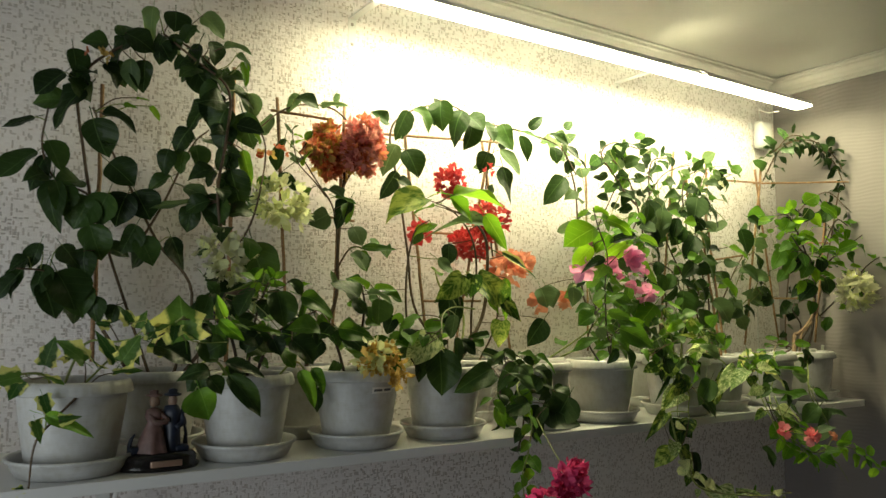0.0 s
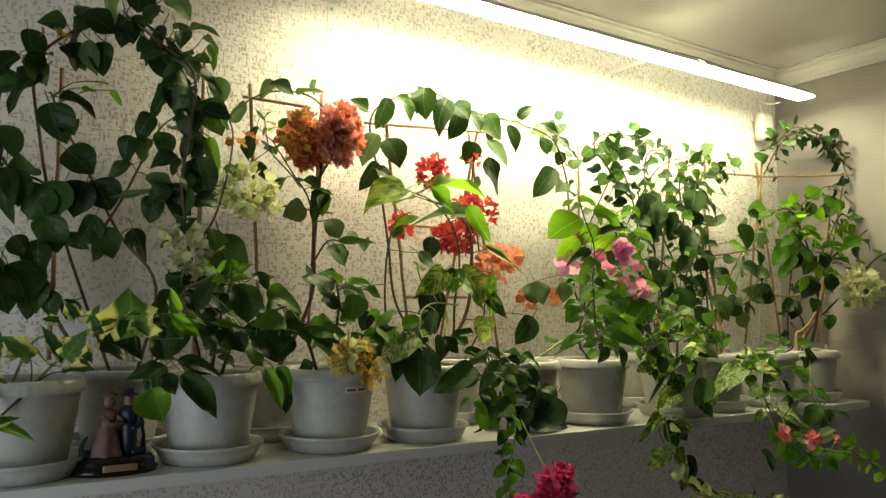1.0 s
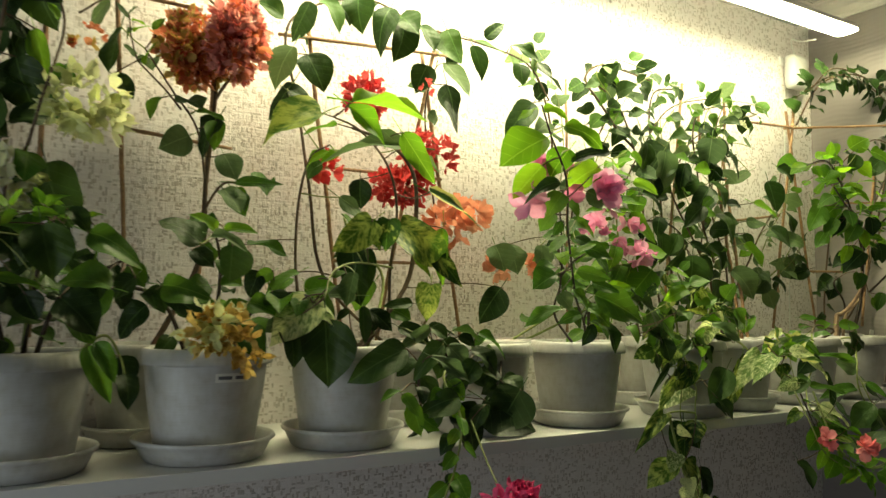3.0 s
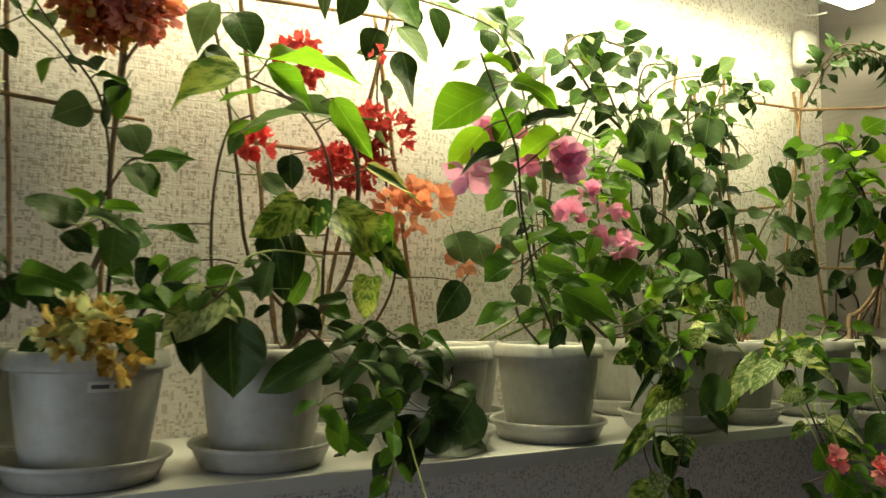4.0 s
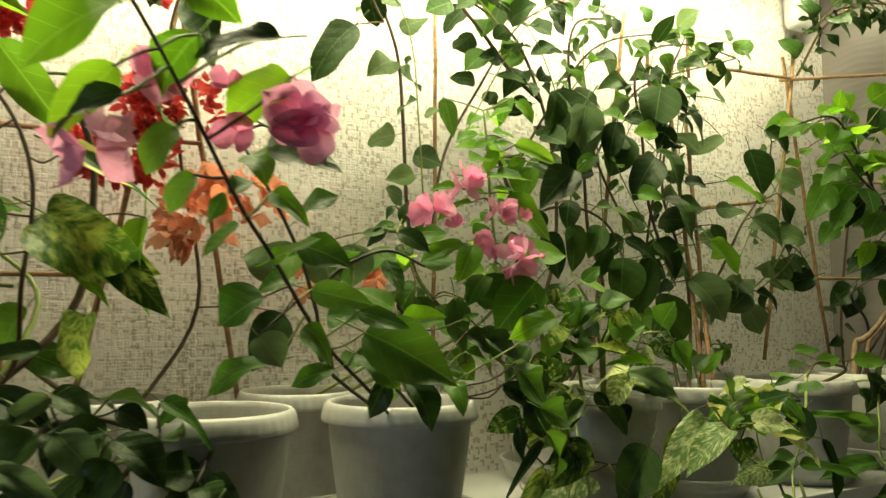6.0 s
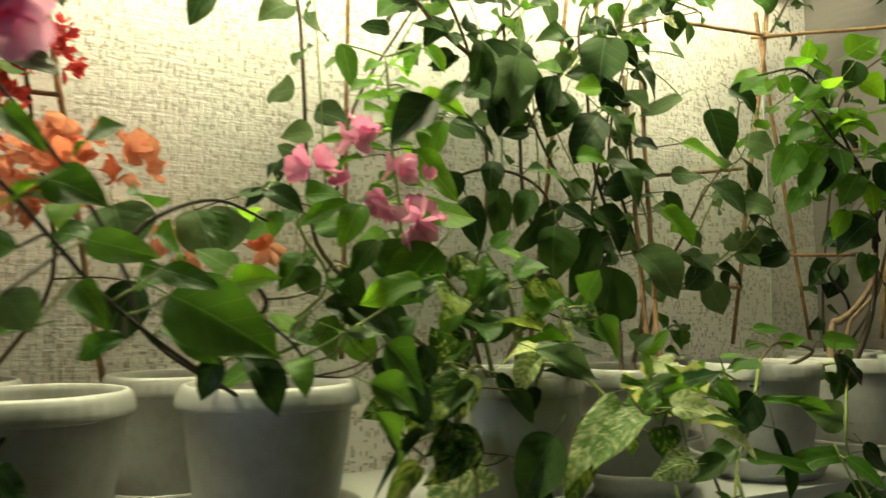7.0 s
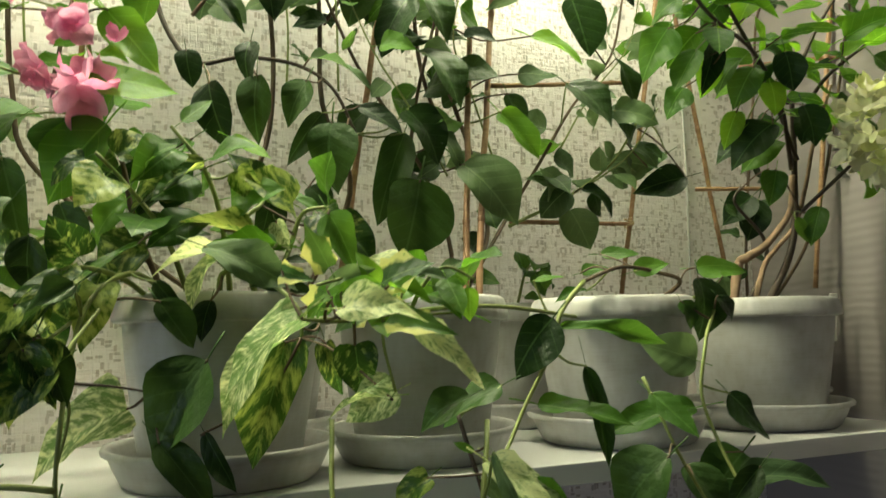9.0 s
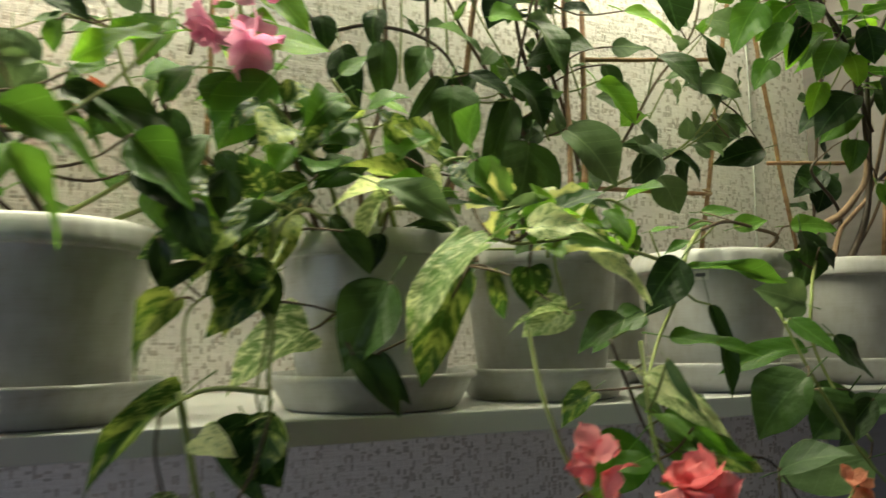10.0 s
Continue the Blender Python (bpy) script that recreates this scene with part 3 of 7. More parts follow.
def vine(plant, kind, r, count, size, points, material="stem", seed=0, droop=0.5, start=0.12, face=0.5, also=None):
    """A stem through the points with count leaves along it, turned partly to the lamp."""
    size *= 1.06
    count = round(count * (1.3 if droop < 0.8 else 0.8))
    path = smooth_path(points, 6)
    WOOD[plant.name] += path
    rng = random.Random(seed * 7919 + int(1000 * abs(points[-1][0])) + count)
    n = len(path)
    turn = rng.uniform(0, 6.28)
    inv = plant.matrix_basis.inverted()
    stalks = tube(bmesh.new(), [inv @ p for p in path], r, r * 0.55, 6)
    for i in range(count):
        u = start + (1 - start) * (i + rng.uniform(0.1, 0.9)) / count
        f = min(u * (n - 1), n - 1.001)
        p = path[int(f)].lerp(path[int(f) + 1], f - int(f))
        d = (path[min(int(f) + 2, n - 1)] - path[max(int(f) - 1, 0)]).normalized()
        turn += 2.4 + rng.uniform(-0.5, 0.5)
        side = d.cross(Vector((0.2, -0.9, 0.35)))
        side = side.normalized() if side.length > 0.05 else Vector((1, 0, 0))
        other = d.cross(side)
        out = side * math.cos(turn) + other * math.sin(turn)
        out.y = out.y * 0.8 - 0.12
        s = size * rng.uniform(0.62, 1.12) * (1.0 - 0.25 * u)
        out = (out + d * rng.uniform(0.1, 0.6)).normalized()
        along = (out + Vector((0, 0, -droop * rng.uniform(0.4, 1.5)))).normalized()
        if p.y + along.y * s * 1.3 > WALL_Y - 0.008:
            along.y = -abs(along.y) * 0.3
            along.normalize()
        b = p + along * s * 0.29
        lampward = Vector((rng.uniform(-0.2, 0.2), LAMP_Y - b.y, LAMP_Z + 0.3 - b.z)).normalized()
        up = lampward * (1 - face) + Vector((rng.uniform(-0.7, 0.3), -1.0, rng.uniform(-0.1, 0.6))) * face
        k = also if also and rng.random() < 0.4 else kind
        put_leaf(plant, k, b, along, up, s, rng)
    part("stem", stalks, M[material], plant)


def leaf_at(plant, kind, base, tip, up=(-0.35, -0.8, 0.6), wide=1.0, seed=1):
    """One leaf laid from its stalk to its tip, with a short stalk."""
    b, t = Vector(base), Vector(tip)
    rng = random.Random(int(1e4 * (b.x + 2 * b.z)) + seed)
    up = Vector(up).normalized() + Vector((rng.uniform(-0.4, 0.4), rng.uniform(-0.2, 0.25), rng.uniform(-0.35, 0.45)))
    o = put_leaf(plant, kind, b, t - b, up, (1.03 if kind in ("marble", "mottled", "cream") else min(1.03, 0.80 + 0.0155 / (t - b).length)) * (t - b).length, rng, wide * (1.12 if kind in ("marble", "mottled", "cream", "citrus", "ivy") else 1.0))
    near = min(WOOD[plant.name], key=lambda p: (p - b).length_squared, default=b)
    if 0.012 < (near - b).length < 0.11:
        inv = plant.matrix_basis.inverted()
        sag = Vector((rng.uniform(-0.1, 0.1), 0, rng.uniform(-0.15, 0.15))) * (near - b).length
        twig = smooth_path((near, near.lerp(b, 0.5) + sag, b, b + (t - b) * 0.03), 3)
        part("twig", tube(bmesh.new(), [inv @ p for p in twig], 0.0011, 0.0008, 4), M["stem_green" if rng.random() < 0.35 else "stem"], plant)
    return o


def petal_mesh(colour, crumple, seed, fine=False):
    """Three papery bracts round a centre, 1 unit long."""
    rng = random.Random(seed)
    bm = bmesh.new()
    ny, nx = (8, 5) if fine else (4, 3)
    for q in range(3):
        a = q * 2.094 + rng.uniform(-0.35, 0.35)
        lift, full = rng.uniform(0.55, 1.05), rng.uniform(0.30, 0.40) if fine else rng.uniform(0.19, 0.27)
        ph, ph2 = rng.uniform(0, 6), rng.uniform(0, 6)
        rows = []
        for i in range(ny + 1):
            v = i / ny
            w = full * (0.16 + 1.05 * math.sin(math.pi * v ** 0.75) ** 0.9) * (1.0 if v < 0.7 else 1.0 - 0.75 * (v - 0.7) / 0.3)
            row = []
            for k in range(nx + 1):
                u = k / nx * 2 - 1
                y = v * math.cos(lift * (0.5 + 0.5 * v))
                z = v * math.sin(lift) * 0.85 + 0.35 * abs(u) * w + crumple * (math.sin(7 * v + ph + 3 * u) + 0.7 * math.sin(9 * u + ph2)) * (0.3 + v) * 0.6
                x = u * w
                row.append(bm.verts.new((x * math.cos(a) - y * math.sin(a), x * math.sin(a) + y * math.cos(a), z)))
            rows.append(row)
        for r0, r1 in zip(rows, rows[1:]):
            for k in range(nx):
                bm.faces.new((r0[k], r0[k + 1], r1[k + 1], r1[k]))
    return to_mesh("flower", bm, PETALS[colour])


FLOWER = {c: [petal_mesh(c, 0.24, 3 * i + 1) for i in range(4)] for c in PETALS}
FINE = {c: [petal_mesh(c, 0.13, 5 * i + 2, True) for i in range(4)] for c in PETALS}


def bloom(plant, colours, centre, radii, count, size, seed=1, hollow=0.35):
    """A cluster of papery flowers filling an ellipsoid."""
    if count > 19 and not {"orange", "red", "hot"}.isdisjoint(colours):
        count, size = round(count * 2.9), size * 0.60
    elif count > 19:
        count, size = round(count * 1.5), size * 0.74
    else:
        count, size = round(count * 1.3), size * 0.56
    rng = random.Random(seed * 101 + count)
    c = Vector(centre)
    inv = plant.matrix_basis.inverted()
    for i in range(count):
        d = Vector((rng.gauss(0, 1), rng.gauss(0, 1), rng.gauss(0, 1))).normalized()
        f = hollow + (1 - hollow) * rng.random() ** 0.6
        if count == 1:
            d, f = Vector((-0.3, -0.9, 0.3)), 0.0
        p = c + Vector([d[k] * radii[k] * f for k in range(3)])
        if p.y > WALL_Y - 0.02:
            p.y = WALL_Y - 0.02
        o = new("flower", rng.choice((FLOWER if count > 20 else FINE)[rng.choice(colours)]))
        o.parent = plant
        q = (d + Vector((-0.1, -0.5, 0.1))).to_track_quat("Z", "Y")
        m = Matrix.LocRotScale(p, q @ Euler((rng.uniform(-0.5, 0.5), rng.uniform(-0.5, 0.5), rng.uniform(0, 6))).to_quaternion(), [size * rng.uniform(0.75, 1.2)] * 3)
        o.matrix_basis = inv @ m


def stake(plant, a, b, r=0.0035):
    """A bamboo stake with slight bends and knuckles."""
    a, b = Vector(a), Vector(b)
    inv = plant.matrix_basis.inverted()
    rng = random.Random(int(1000 * abs(a.x + b.z)))
    bm = bmesh.new()
    n = 13
    path = [a.lerp(b, k / (n - 1)) + Vector((rng.uniform(-1, 1), rng.uniform(-1, 1), 0)) * 0.0011 for k in range(n)]
    tube(bm, [inv @ p for p in path], r, r * 0.9, 8)
    for k in (3, 7, 10):
        p, d = path[k], (path[k + 1] - path[k]).normalized()
        tube(bm, [inv @ (p - d * 0.003), inv @ (p - d * 0.0008), inv @ (p + d * 0.0008), inv @ (p + d * 0.003)], r * 1.02, r * 1.16, 8)
    return part("bamboo_stake", bm, M["bamboo"], plant, "thin brown bamboo stake")


def tie(plant, p, r=0.0055):
    inv = plant.matrix_basis.inverted()
    rng = random.Random(int(1000 * abs(p[0] + p[2])))
    pts = []
    for k in range(40):
        a = k * 0.55
        pts.append(inv @ (Vector(p) + Vector((math.cos(a) * r, math.sin(a) * r * 1.1, math.sin(a * 0.5 + 0.5) * r * 0.9 + rng.uniform(-1, 1) * 0.0006))))
    return part("string_tie", tube(bmesh.new(), pts, 0.0009, None, 4), M["string"], plant, "pale string tied round the crossing stakes")


# ---- the plants, along the shelf ----

ivy = potted("potted_ivy", "yellow-edged ivy trailing from a white pot on the shelf", "plant", 0.213, 1.387, 0.084, 0.139)
vine(ivy, "ivy", 0.0022, 3, 0.046, ((0.193, 1.387, 1.465), (0.224, 1.380, 1.543), (0.262, 1.320, 1.549), (0.299, 1.240, 1.563), (0.316, 1.170, 1.587)), "stem_green", seed=1, droop=0.3, face=0.7)
vine(ivy, "ivy", 0.002, 2, 0.044, ((0.213, 1.397, 1.465), (0.257, 1.380, 1.516), (0.283, 1.330, 1.552), (0.296, 1.280, 1.574)), "stem_green", seed=2, droop=0.3, face=0.7)
vine(ivy, "ivy", 0.0022, 2, 0.044, ((0.183, 1.367, 1.465), (0.170, 1.360, 1.500), (0.125, 1.330, 1.503), (0.072, 1.300, 1.489)), "stem_green", seed=3, droop=0.3, face=0.7)
vine(ivy, "ivy", 0.0024, 1, 0.042, ((0.213, 1.357, 1.465), (0.218, 1.320, 1.480), (0.177, 1.300, 1.441), (0.155, 1.300, 1.408), (0.150, 1.300, 1.326)), "stem", seed=4, droop=0.2, face=0.7, start=0.35)
for b, e, w in (
    ((0.325, 1.190, 1.554), (0.314, 1.187, 1.615), 1.2),
    ((0.281, 1.190, 1.557), (0.274, 1.189, 1.583), 0.9),
    ((0.275, 1.190, 1.564), (0.301, 1.181, 1.576), 0.9),
    ((0.257, 1.210, 1.578), (0.241, 1.210, 1.602), 0.7),
    ((0.247, 1.210, 1.526), (0.268, 1.203, 1.562), 0.95),
    ((0.215, 1.310, 1.521), (0.178, 1.311, 1.553), 0.7),
    ((0.256, 1.300, 1.521), (0.226, 1.302, 1.566), 0.5),
    ((0.247, 1.310, 1.574), (0.227, 1.311, 1.577), 0.8),
    ((0.326, 1.190, 1.572), (0.347, 1.180, 1.553), 0.8),
    ((0.341, 1.190, 1.583), (0.354, 1.185, 1.578), 0.7),
    ((0.373, 1.190, 1.583), (0.366, 1.188, 1.616), 0.55),
    ((0.135, 1.300, 1.503), (0.097, 1.298, 1.496), 0.9),
):
    leaf_at(ivy, "ivy", b, e, wide=w)
for b, e, w in (
    ((0.163, 1.300, 1.502), (0.189, 1.293, 1.492), 0.5),
    ((0.162, 1.300, 1.477), (0.172, 1.292, 1.448), 0.7),
    ((0.173, 1.200, 1.453), (0.198, 1.195, 1.459), 0.6),
    ((0.146, 1.210, 1.454), (0.153, 1.202, 1.426), 0.7),
    ((0.258, 1.330, 1.502), (0.297, 1.318, 1.506), 0.35),
):
    leaf_at(ivy, "ivy", b, e, wide=w)
for b, e, w in (
    ((0.287, 1.200, 1.548), (0.333, 1.182, 1.525), 1),
    ((0.388, 1.210, 1.550), (0.356, 1.215, 1.532), 1.1),
    ((0.347, 1.210, 1.575), (0.367, 1.200, 1.555), 1),
):
    leaf_at(ivy, "boug", b, e, wide=w)
for b, e, w in (
    ((0.157, 1.210, 1.460), (0.214, 1.193, 1.437), 0.4),
):
    leaf_at(ivy, "mid", b, e, wide=w)

hoop = potted("potted_bougainvillea", "dark-leaved bougainvillea trained round a tall hoop in a white pot", "plant", 0.370, 1.535, 0.077, 0.139)
stake(hoop, (0.261, 1.545, 1.507), (0.261, 1.560, 2.001), 0.004)
stake(hoop, (0.495, 1.545, 1.500), (0.499, 1.560, 2.077), 0.004)
vine(hoop, "boug", 0.0035, 11, 0.058, ((0.340, 1.535, 1.465), (0.254, 1.540, 1.605), (0.250, 1.520, 1.740), (0.231, 1.520, 1.856), (0.217, 1.520, 1.983), (0.266, 1.500, 2.047), (0.348, 1.490, 2.086), (0.403, 1.470, 2.060), (0.450, 1.450, 2.016)), "stem", seed=5, face=0.75)
vine(hoop, "boug", 0.0035, 22, 0.055, ((0.400, 1.535, 1.465), (0.467, 1.480, 1.586), (0.454, 1.450, 1.697), (0.435, 1.430, 1.805), (0.444, 1.420, 1.895), (0.446, 1.420, 1.987), (0.398, 1.450, 2.038), (0.345, 1.480, 2.088)), "stem", seed=6, face=0.75)
vine(hoop, "boug", 0.003, 3, 0.06, ((0.390, 1.525, 1.465), (0.415, 1.500, 1.627), (0.353, 1.500, 1.715), (0.304, 1.510, 1.813), (0.261, 1.520, 1.900), (0.241, 1.520, 1.947)), "stem", seed=7, face=0.75)
vine(hoop, "boug", 0.0028, 1, 0.06, ((0.360, 1.535, 1.465), (0.280, 1.500, 1.672), (0.245, 1.500, 1.782), (0.188, 1.500, 1.810), (0.164, 1.500, 1.864), (0.170, 1.500, 1.931)), "stem", seed=8, face=0.75)
vine(hoop, "boug", 0.0025, 1, 0.065, ((0.316, 1.500, 1.703), (0.360, 1.500, 1.787), (0.406, 1.500, 1.895), (0.436, 1.500, 1.930)), "stem", seed=9, face=0.75, start=0.1)
vine(hoop, "boug", 0.0025, 2, 0.06, ((0.330, 1.535, 1.465), (0.252, 1.530, 1.600), (0.212, 1.500, 1.641), (0.175, 1.480, 1.658), (0.134, 1.460, 1.660)), "stem", seed=10, face=0.75, start=0.3)
vine(hoop, "mid", 0.0022, 2, 0.05, ((0.454, 1.450, 1.697), (0.473, 1.400, 1.724), (0.486, 1.370, 1.782), (0.509, 1.400, 1.889), (0.487, 1.430, 1.955)), "stem", seed=11, face=0.7, start=0)
bloom(hoop, ('gold', 'orange'), (0.240, 1.480, 2.029), (0.02, 0.01, 0.01), 4, 0.018, seed=41)
bloom(hoop, ('yellow',), (0.533, 1.380, 1.782), (0.042, 0.03, 0.046), 26, 0.034, seed=2)
bloom(hoop, ('yellow', 'cream'), (0.444, 1.400, 1.685), (0.05, 0.03, 0.034), 22, 0.032, seed=3)
bloom(hoop, ('orange',), (0.538, 1.420, 1.886), (0.02, 0.01, 0.015), 4, 0.018, seed=4)
for b, e, w in (
    ((0.192, 1.500, 1.995), (0.151, 1.509, 1.954), 1.1),
    ((0.151, 1.500, 1.912), (0.105, 1.502, 1.892), 0.85),
    ((0.157, 1.500, 1.856), (0.103, 1.505, 1.809), 0.9),
    ((0.169, 1.500, 1.850), (0.148, 1.505, 1.791), 1),
    ((0.183, 1.490, 1.810), (0.181, 1.493, 1.718), 0.75),
    ((0.184, 1.480, 1.806), (0.201, 1.480, 1.750), 1.1),
    ((0.171, 1.490, 1.874), (0.194, 1.491, 1.826), 1.15),
    ((0.223, 1.490, 1.969), (0.171, 1.504, 1.903), 0.75),
    ((0.236, 1.480, 1.918), (0.257, 1.484, 1.855), 1.2),
    ((0.251, 1.490, 1.932), (0.308, 1.479, 1.912), 0.65),
    ((0.264, 1.480, 1.846), (0.305, 1.473, 1.810), 1.1),
    ((0.258, 1.500, 2.058), (0.215, 1.501, 2.057), 1.1),
):
    leaf_at(hoop, "boug", b, e, wide=w)
for b, e, w in (
    ((0.202, 1.490, 2.036), (0.212, 1.497, 1.990), 1.2),
    ((0.252, 1.490, 2.019), (0.279, 1.491, 1.984), 1),
    ((0.198, 1.490, 1.984), (0.236, 1.488, 1.953), 1.3),
    ((0.222, 1.500, 2.009), (0.216, 1.508, 1.965), 1.2),
    ((0.293, 1.490, 2.072), (0.260, 1.506, 2.021), 1),
    ((0.281, 1.480, 2.076), (0.330, 1.472, 2.054), 1.1),
    ((0.341, 1.480, 2.081), (0.340, 1.491, 2.034), 1.3),
    ((0.362, 1.470, 2.130), (0.365, 1.478, 2.096), 1.7),
    ((0.355, 1.470, 2.085), (0.371, 1.471, 2.060), 1.1),
    ((0.313, 1.470, 2.031), (0.315, 1.480, 1.976), 1.05),
    ((0.402, 1.460, 2.075), (0.376, 1.482, 2.005), 1.15),
    ((0.419, 1.450, 2.080), (0.436, 1.454, 2.042), 1.3),
):
    leaf_at(hoop, "boug", b, e, wide=w)
for b, e, w in (
    ((0.391, 1.450, 2.028), (0.427, 1.448, 1.983), 1.15),
    ((0.437, 1.440, 1.985), (0.423, 1.453, 1.927), 1.1),
    ((0.467, 1.430, 1.987), (0.497, 1.423, 1.963), 1.1),
    ((0.447, 1.430, 1.959), (0.428, 1.442, 1.909), 1.2),
    ((0.476, 1.430, 1.953), (0.495, 1.432, 1.891), 1.15),
    ((0.448, 1.430, 1.928), (0.440, 1.438, 1.881), 1.2),
    ((0.425, 1.460, 1.969), (0.387, 1.476, 1.921), 0.8),
    ((0.391, 1.460, 1.918), (0.367, 1.470, 1.878), 1),
    ((0.402, 1.460, 1.890), (0.412, 1.461, 1.847), 1.3),
    ((0.357, 1.460, 1.877), (0.345, 1.466, 1.831), 1.1),
    ((0.383, 1.460, 1.877), (0.374, 1.465, 1.838), 1.2),
    ((0.365, 1.470, 1.831), (0.323, 1.478, 1.804), 0.65),
):
    leaf_at(hoop, "boug", b, e, wide=w)
for b, e, w in (
    ((0.444, 1.440, 1.886), (0.437, 1.446, 1.846), 1),
    ((0.467, 1.440, 1.889), (0.454, 1.448, 1.846), 1),
    ((0.436, 1.450, 1.846), (0.421, 1.456, 1.819), 1.2),
    ((0.460, 1.440, 1.849), (0.480, 1.438, 1.781), 1.2),
    ((0.445, 1.440, 1.802), (0.427, 1.447, 1.743), 1.15),
    ((0.498, 1.420, 1.804), (0.505, 1.419, 1.767), 1),
    ((0.308, 1.480, 1.801), (0.333, 1.476, 1.754), 1.3),
    ((0.265, 1.480, 1.793), (0.247, 1.484, 1.739), 1.3),
    ((0.241, 1.490, 1.785), (0.214, 1.494, 1.732), 1.1),
    ((0.296, 1.480, 1.796), (0.275, 1.485, 1.741), 1.35),
    ((0.238, 1.480, 1.738), (0.257, 1.476, 1.680), 1),
    ((0.312, 1.480, 1.743), (0.289, 1.483, 1.693), 1.1),
):
    leaf_at(hoop, "boug", b, e, wide=w)
for b, e, w in (
    ((0.317, 1.480, 1.722), (0.341, 1.473, 1.675), 1),
    ((0.370, 1.480, 1.725), (0.393, 1.472, 1.669), 0.9),
    ((0.151, 1.480, 1.679), (0.123, 1.479, 1.658), 0.9),
    ((0.148, 1.480, 1.666), (0.120, 1.478, 1.619), 0.7),
    ((0.167, 1.480, 1.703), (0.154, 1.479, 1.663), 1.1),
    ((0.196, 1.470, 1.701), (0.225, 1.464, 1.665), 1.3),
    ((0.231, 1.470, 1.693), (0.231, 1.468, 1.646), 1.2),
    ((0.177, 1.480, 1.669), (0.159, 1.478, 1.619), 1.2),
    ((0.191, 1.470, 1.658), (0.222, 1.461, 1.597), 1.25),
    ((0.172, 1.480, 1.640), (0.194, 1.472, 1.584), 1.2),
    ((0.209, 1.480, 1.643), (0.233, 1.472, 1.584), 1),
    ((0.251, 1.480, 1.619), (0.250, 1.476, 1.574), 1.2),
):
    leaf_at(hoop, "boug", b, e, wide=w)
for b, e, w in (
    ((0.285, 1.480, 1.605), (0.275, 1.478, 1.574), 1.1),
    ((0.498, 1.420, 1.717), (0.521, 1.409, 1.635), 1.1),
    ((0.456, 1.430, 1.658), (0.473, 1.420, 1.598), 1.1),
    ((0.426, 1.430, 1.622), (0.411, 1.429, 1.575), 1.2),
    ((0.400, 1.460, 1.780), (0.392, 1.463, 1.735), 1),
    ((0.416, 1.450, 1.780), (0.454, 1.437, 1.751), 0.9),
):
    leaf_at(hoop, "boug", b, e, wide=w)
for b, e, w in (
    ((0.406, 1.460, 2.128), (0.447, 1.454, 2.097), 0.95),
    ((0.381, 1.460, 2.098), (0.401, 1.452, 2.097), 0.6),
    ((0.324, 1.470, 2.130), (0.322, 1.486, 2.070), 0.55),
    ((0.290, 1.470, 2.029), (0.298, 1.479, 1.975), 0.75),
    ((0.422, 1.440, 2.021), (0.460, 1.435, 1.981), 0.9),
    ((0.441, 1.440, 2.071), (0.487, 1.421, 2.068), 0.55),
    ((0.466, 1.440, 2.063), (0.493, 1.435, 2.039), 0.65),
    ((0.484, 1.430, 1.990), (0.500, 1.431, 1.948), 0.9),
    ((0.384, 1.460, 1.812), (0.427, 1.446, 1.794), 0.75),
    ((0.401, 1.460, 1.789), (0.330, 1.472, 1.775), 0.6),
    ((0.418, 1.440, 1.657), (0.448, 1.427, 1.618), 0.5),
):
    leaf_at(hoop, "pale", b, e, wide=w)
for b, e, w in (
    ((0.475, 1.440, 2.050), (0.488, 1.445, 2.007), 0.5),
    ((0.478, 1.430, 1.885), (0.496, 1.429, 1.821), 0.6),
    ((0.282, 1.480, 1.950), (0.304, 1.474, 1.946), 0.7),
    ((0.302, 1.480, 1.964), (0.325, 1.473, 1.962), 0.6),
    ((0.326, 1.480, 1.953), (0.345, 1.478, 1.931), 0.6),
    ((0.495, 1.400, 1.829), (0.523, 1.388, 1.817), 0.9),
    ((0.502, 1.410, 1.895), (0.492, 1.406, 1.914), 0.8),
):
    leaf_at(hoop, "fresh", b, e, wide=w)

bush = potted("potted_bougainvillea", "low bushy dark green bougainvillea with fresh shoots in a white pot", "plant", 0.480, 1.384, 0.081, 0.139)
vine(bush, "boug", 0.003, 12, 0.047, ((0.480, 1.384, 1.465), (0.489, 1.390, 1.548), (0.495, 1.370, 1.606), (0.506, 1.360, 1.645)), "stem_dark", seed=12, also='mid', face=0.6)
vine(bush, "boug", 0.003, 11, 0.047, ((0.490, 1.384, 1.465), (0.513, 1.360, 1.548), (0.556, 1.340, 1.582), (0.578, 1.320, 1.597)), "stem_dark", seed=13, also='mid', face=0.6)
vine(bush, "boug", 0.003, 7, 0.046, ((0.470, 1.384, 1.465), (0.445, 1.360, 1.549), (0.406, 1.330, 1.587), (0.414, 1.300, 1.623)), "stem_dark", seed=14, also='mid', face=0.6)
vine(bush, "fresh", 0.0022, 7, 0.034, ((0.480, 1.394, 1.465), (0.489, 1.380, 1.606), (0.503, 1.380, 1.645), (0.508, 1.380, 1.665)), "stem_green", seed=15, start=0.4, face=0.5)
vine(bush, "boug", 0.0025, 3, 0.052, ((0.450, 1.354, 1.465), (0.413, 1.330, 1.514), (0.368, 1.280, 1.510), (0.363, 1.270, 1.469)), "stem_green", seed=16, droop=1.1, face=0.7, start=0.3)
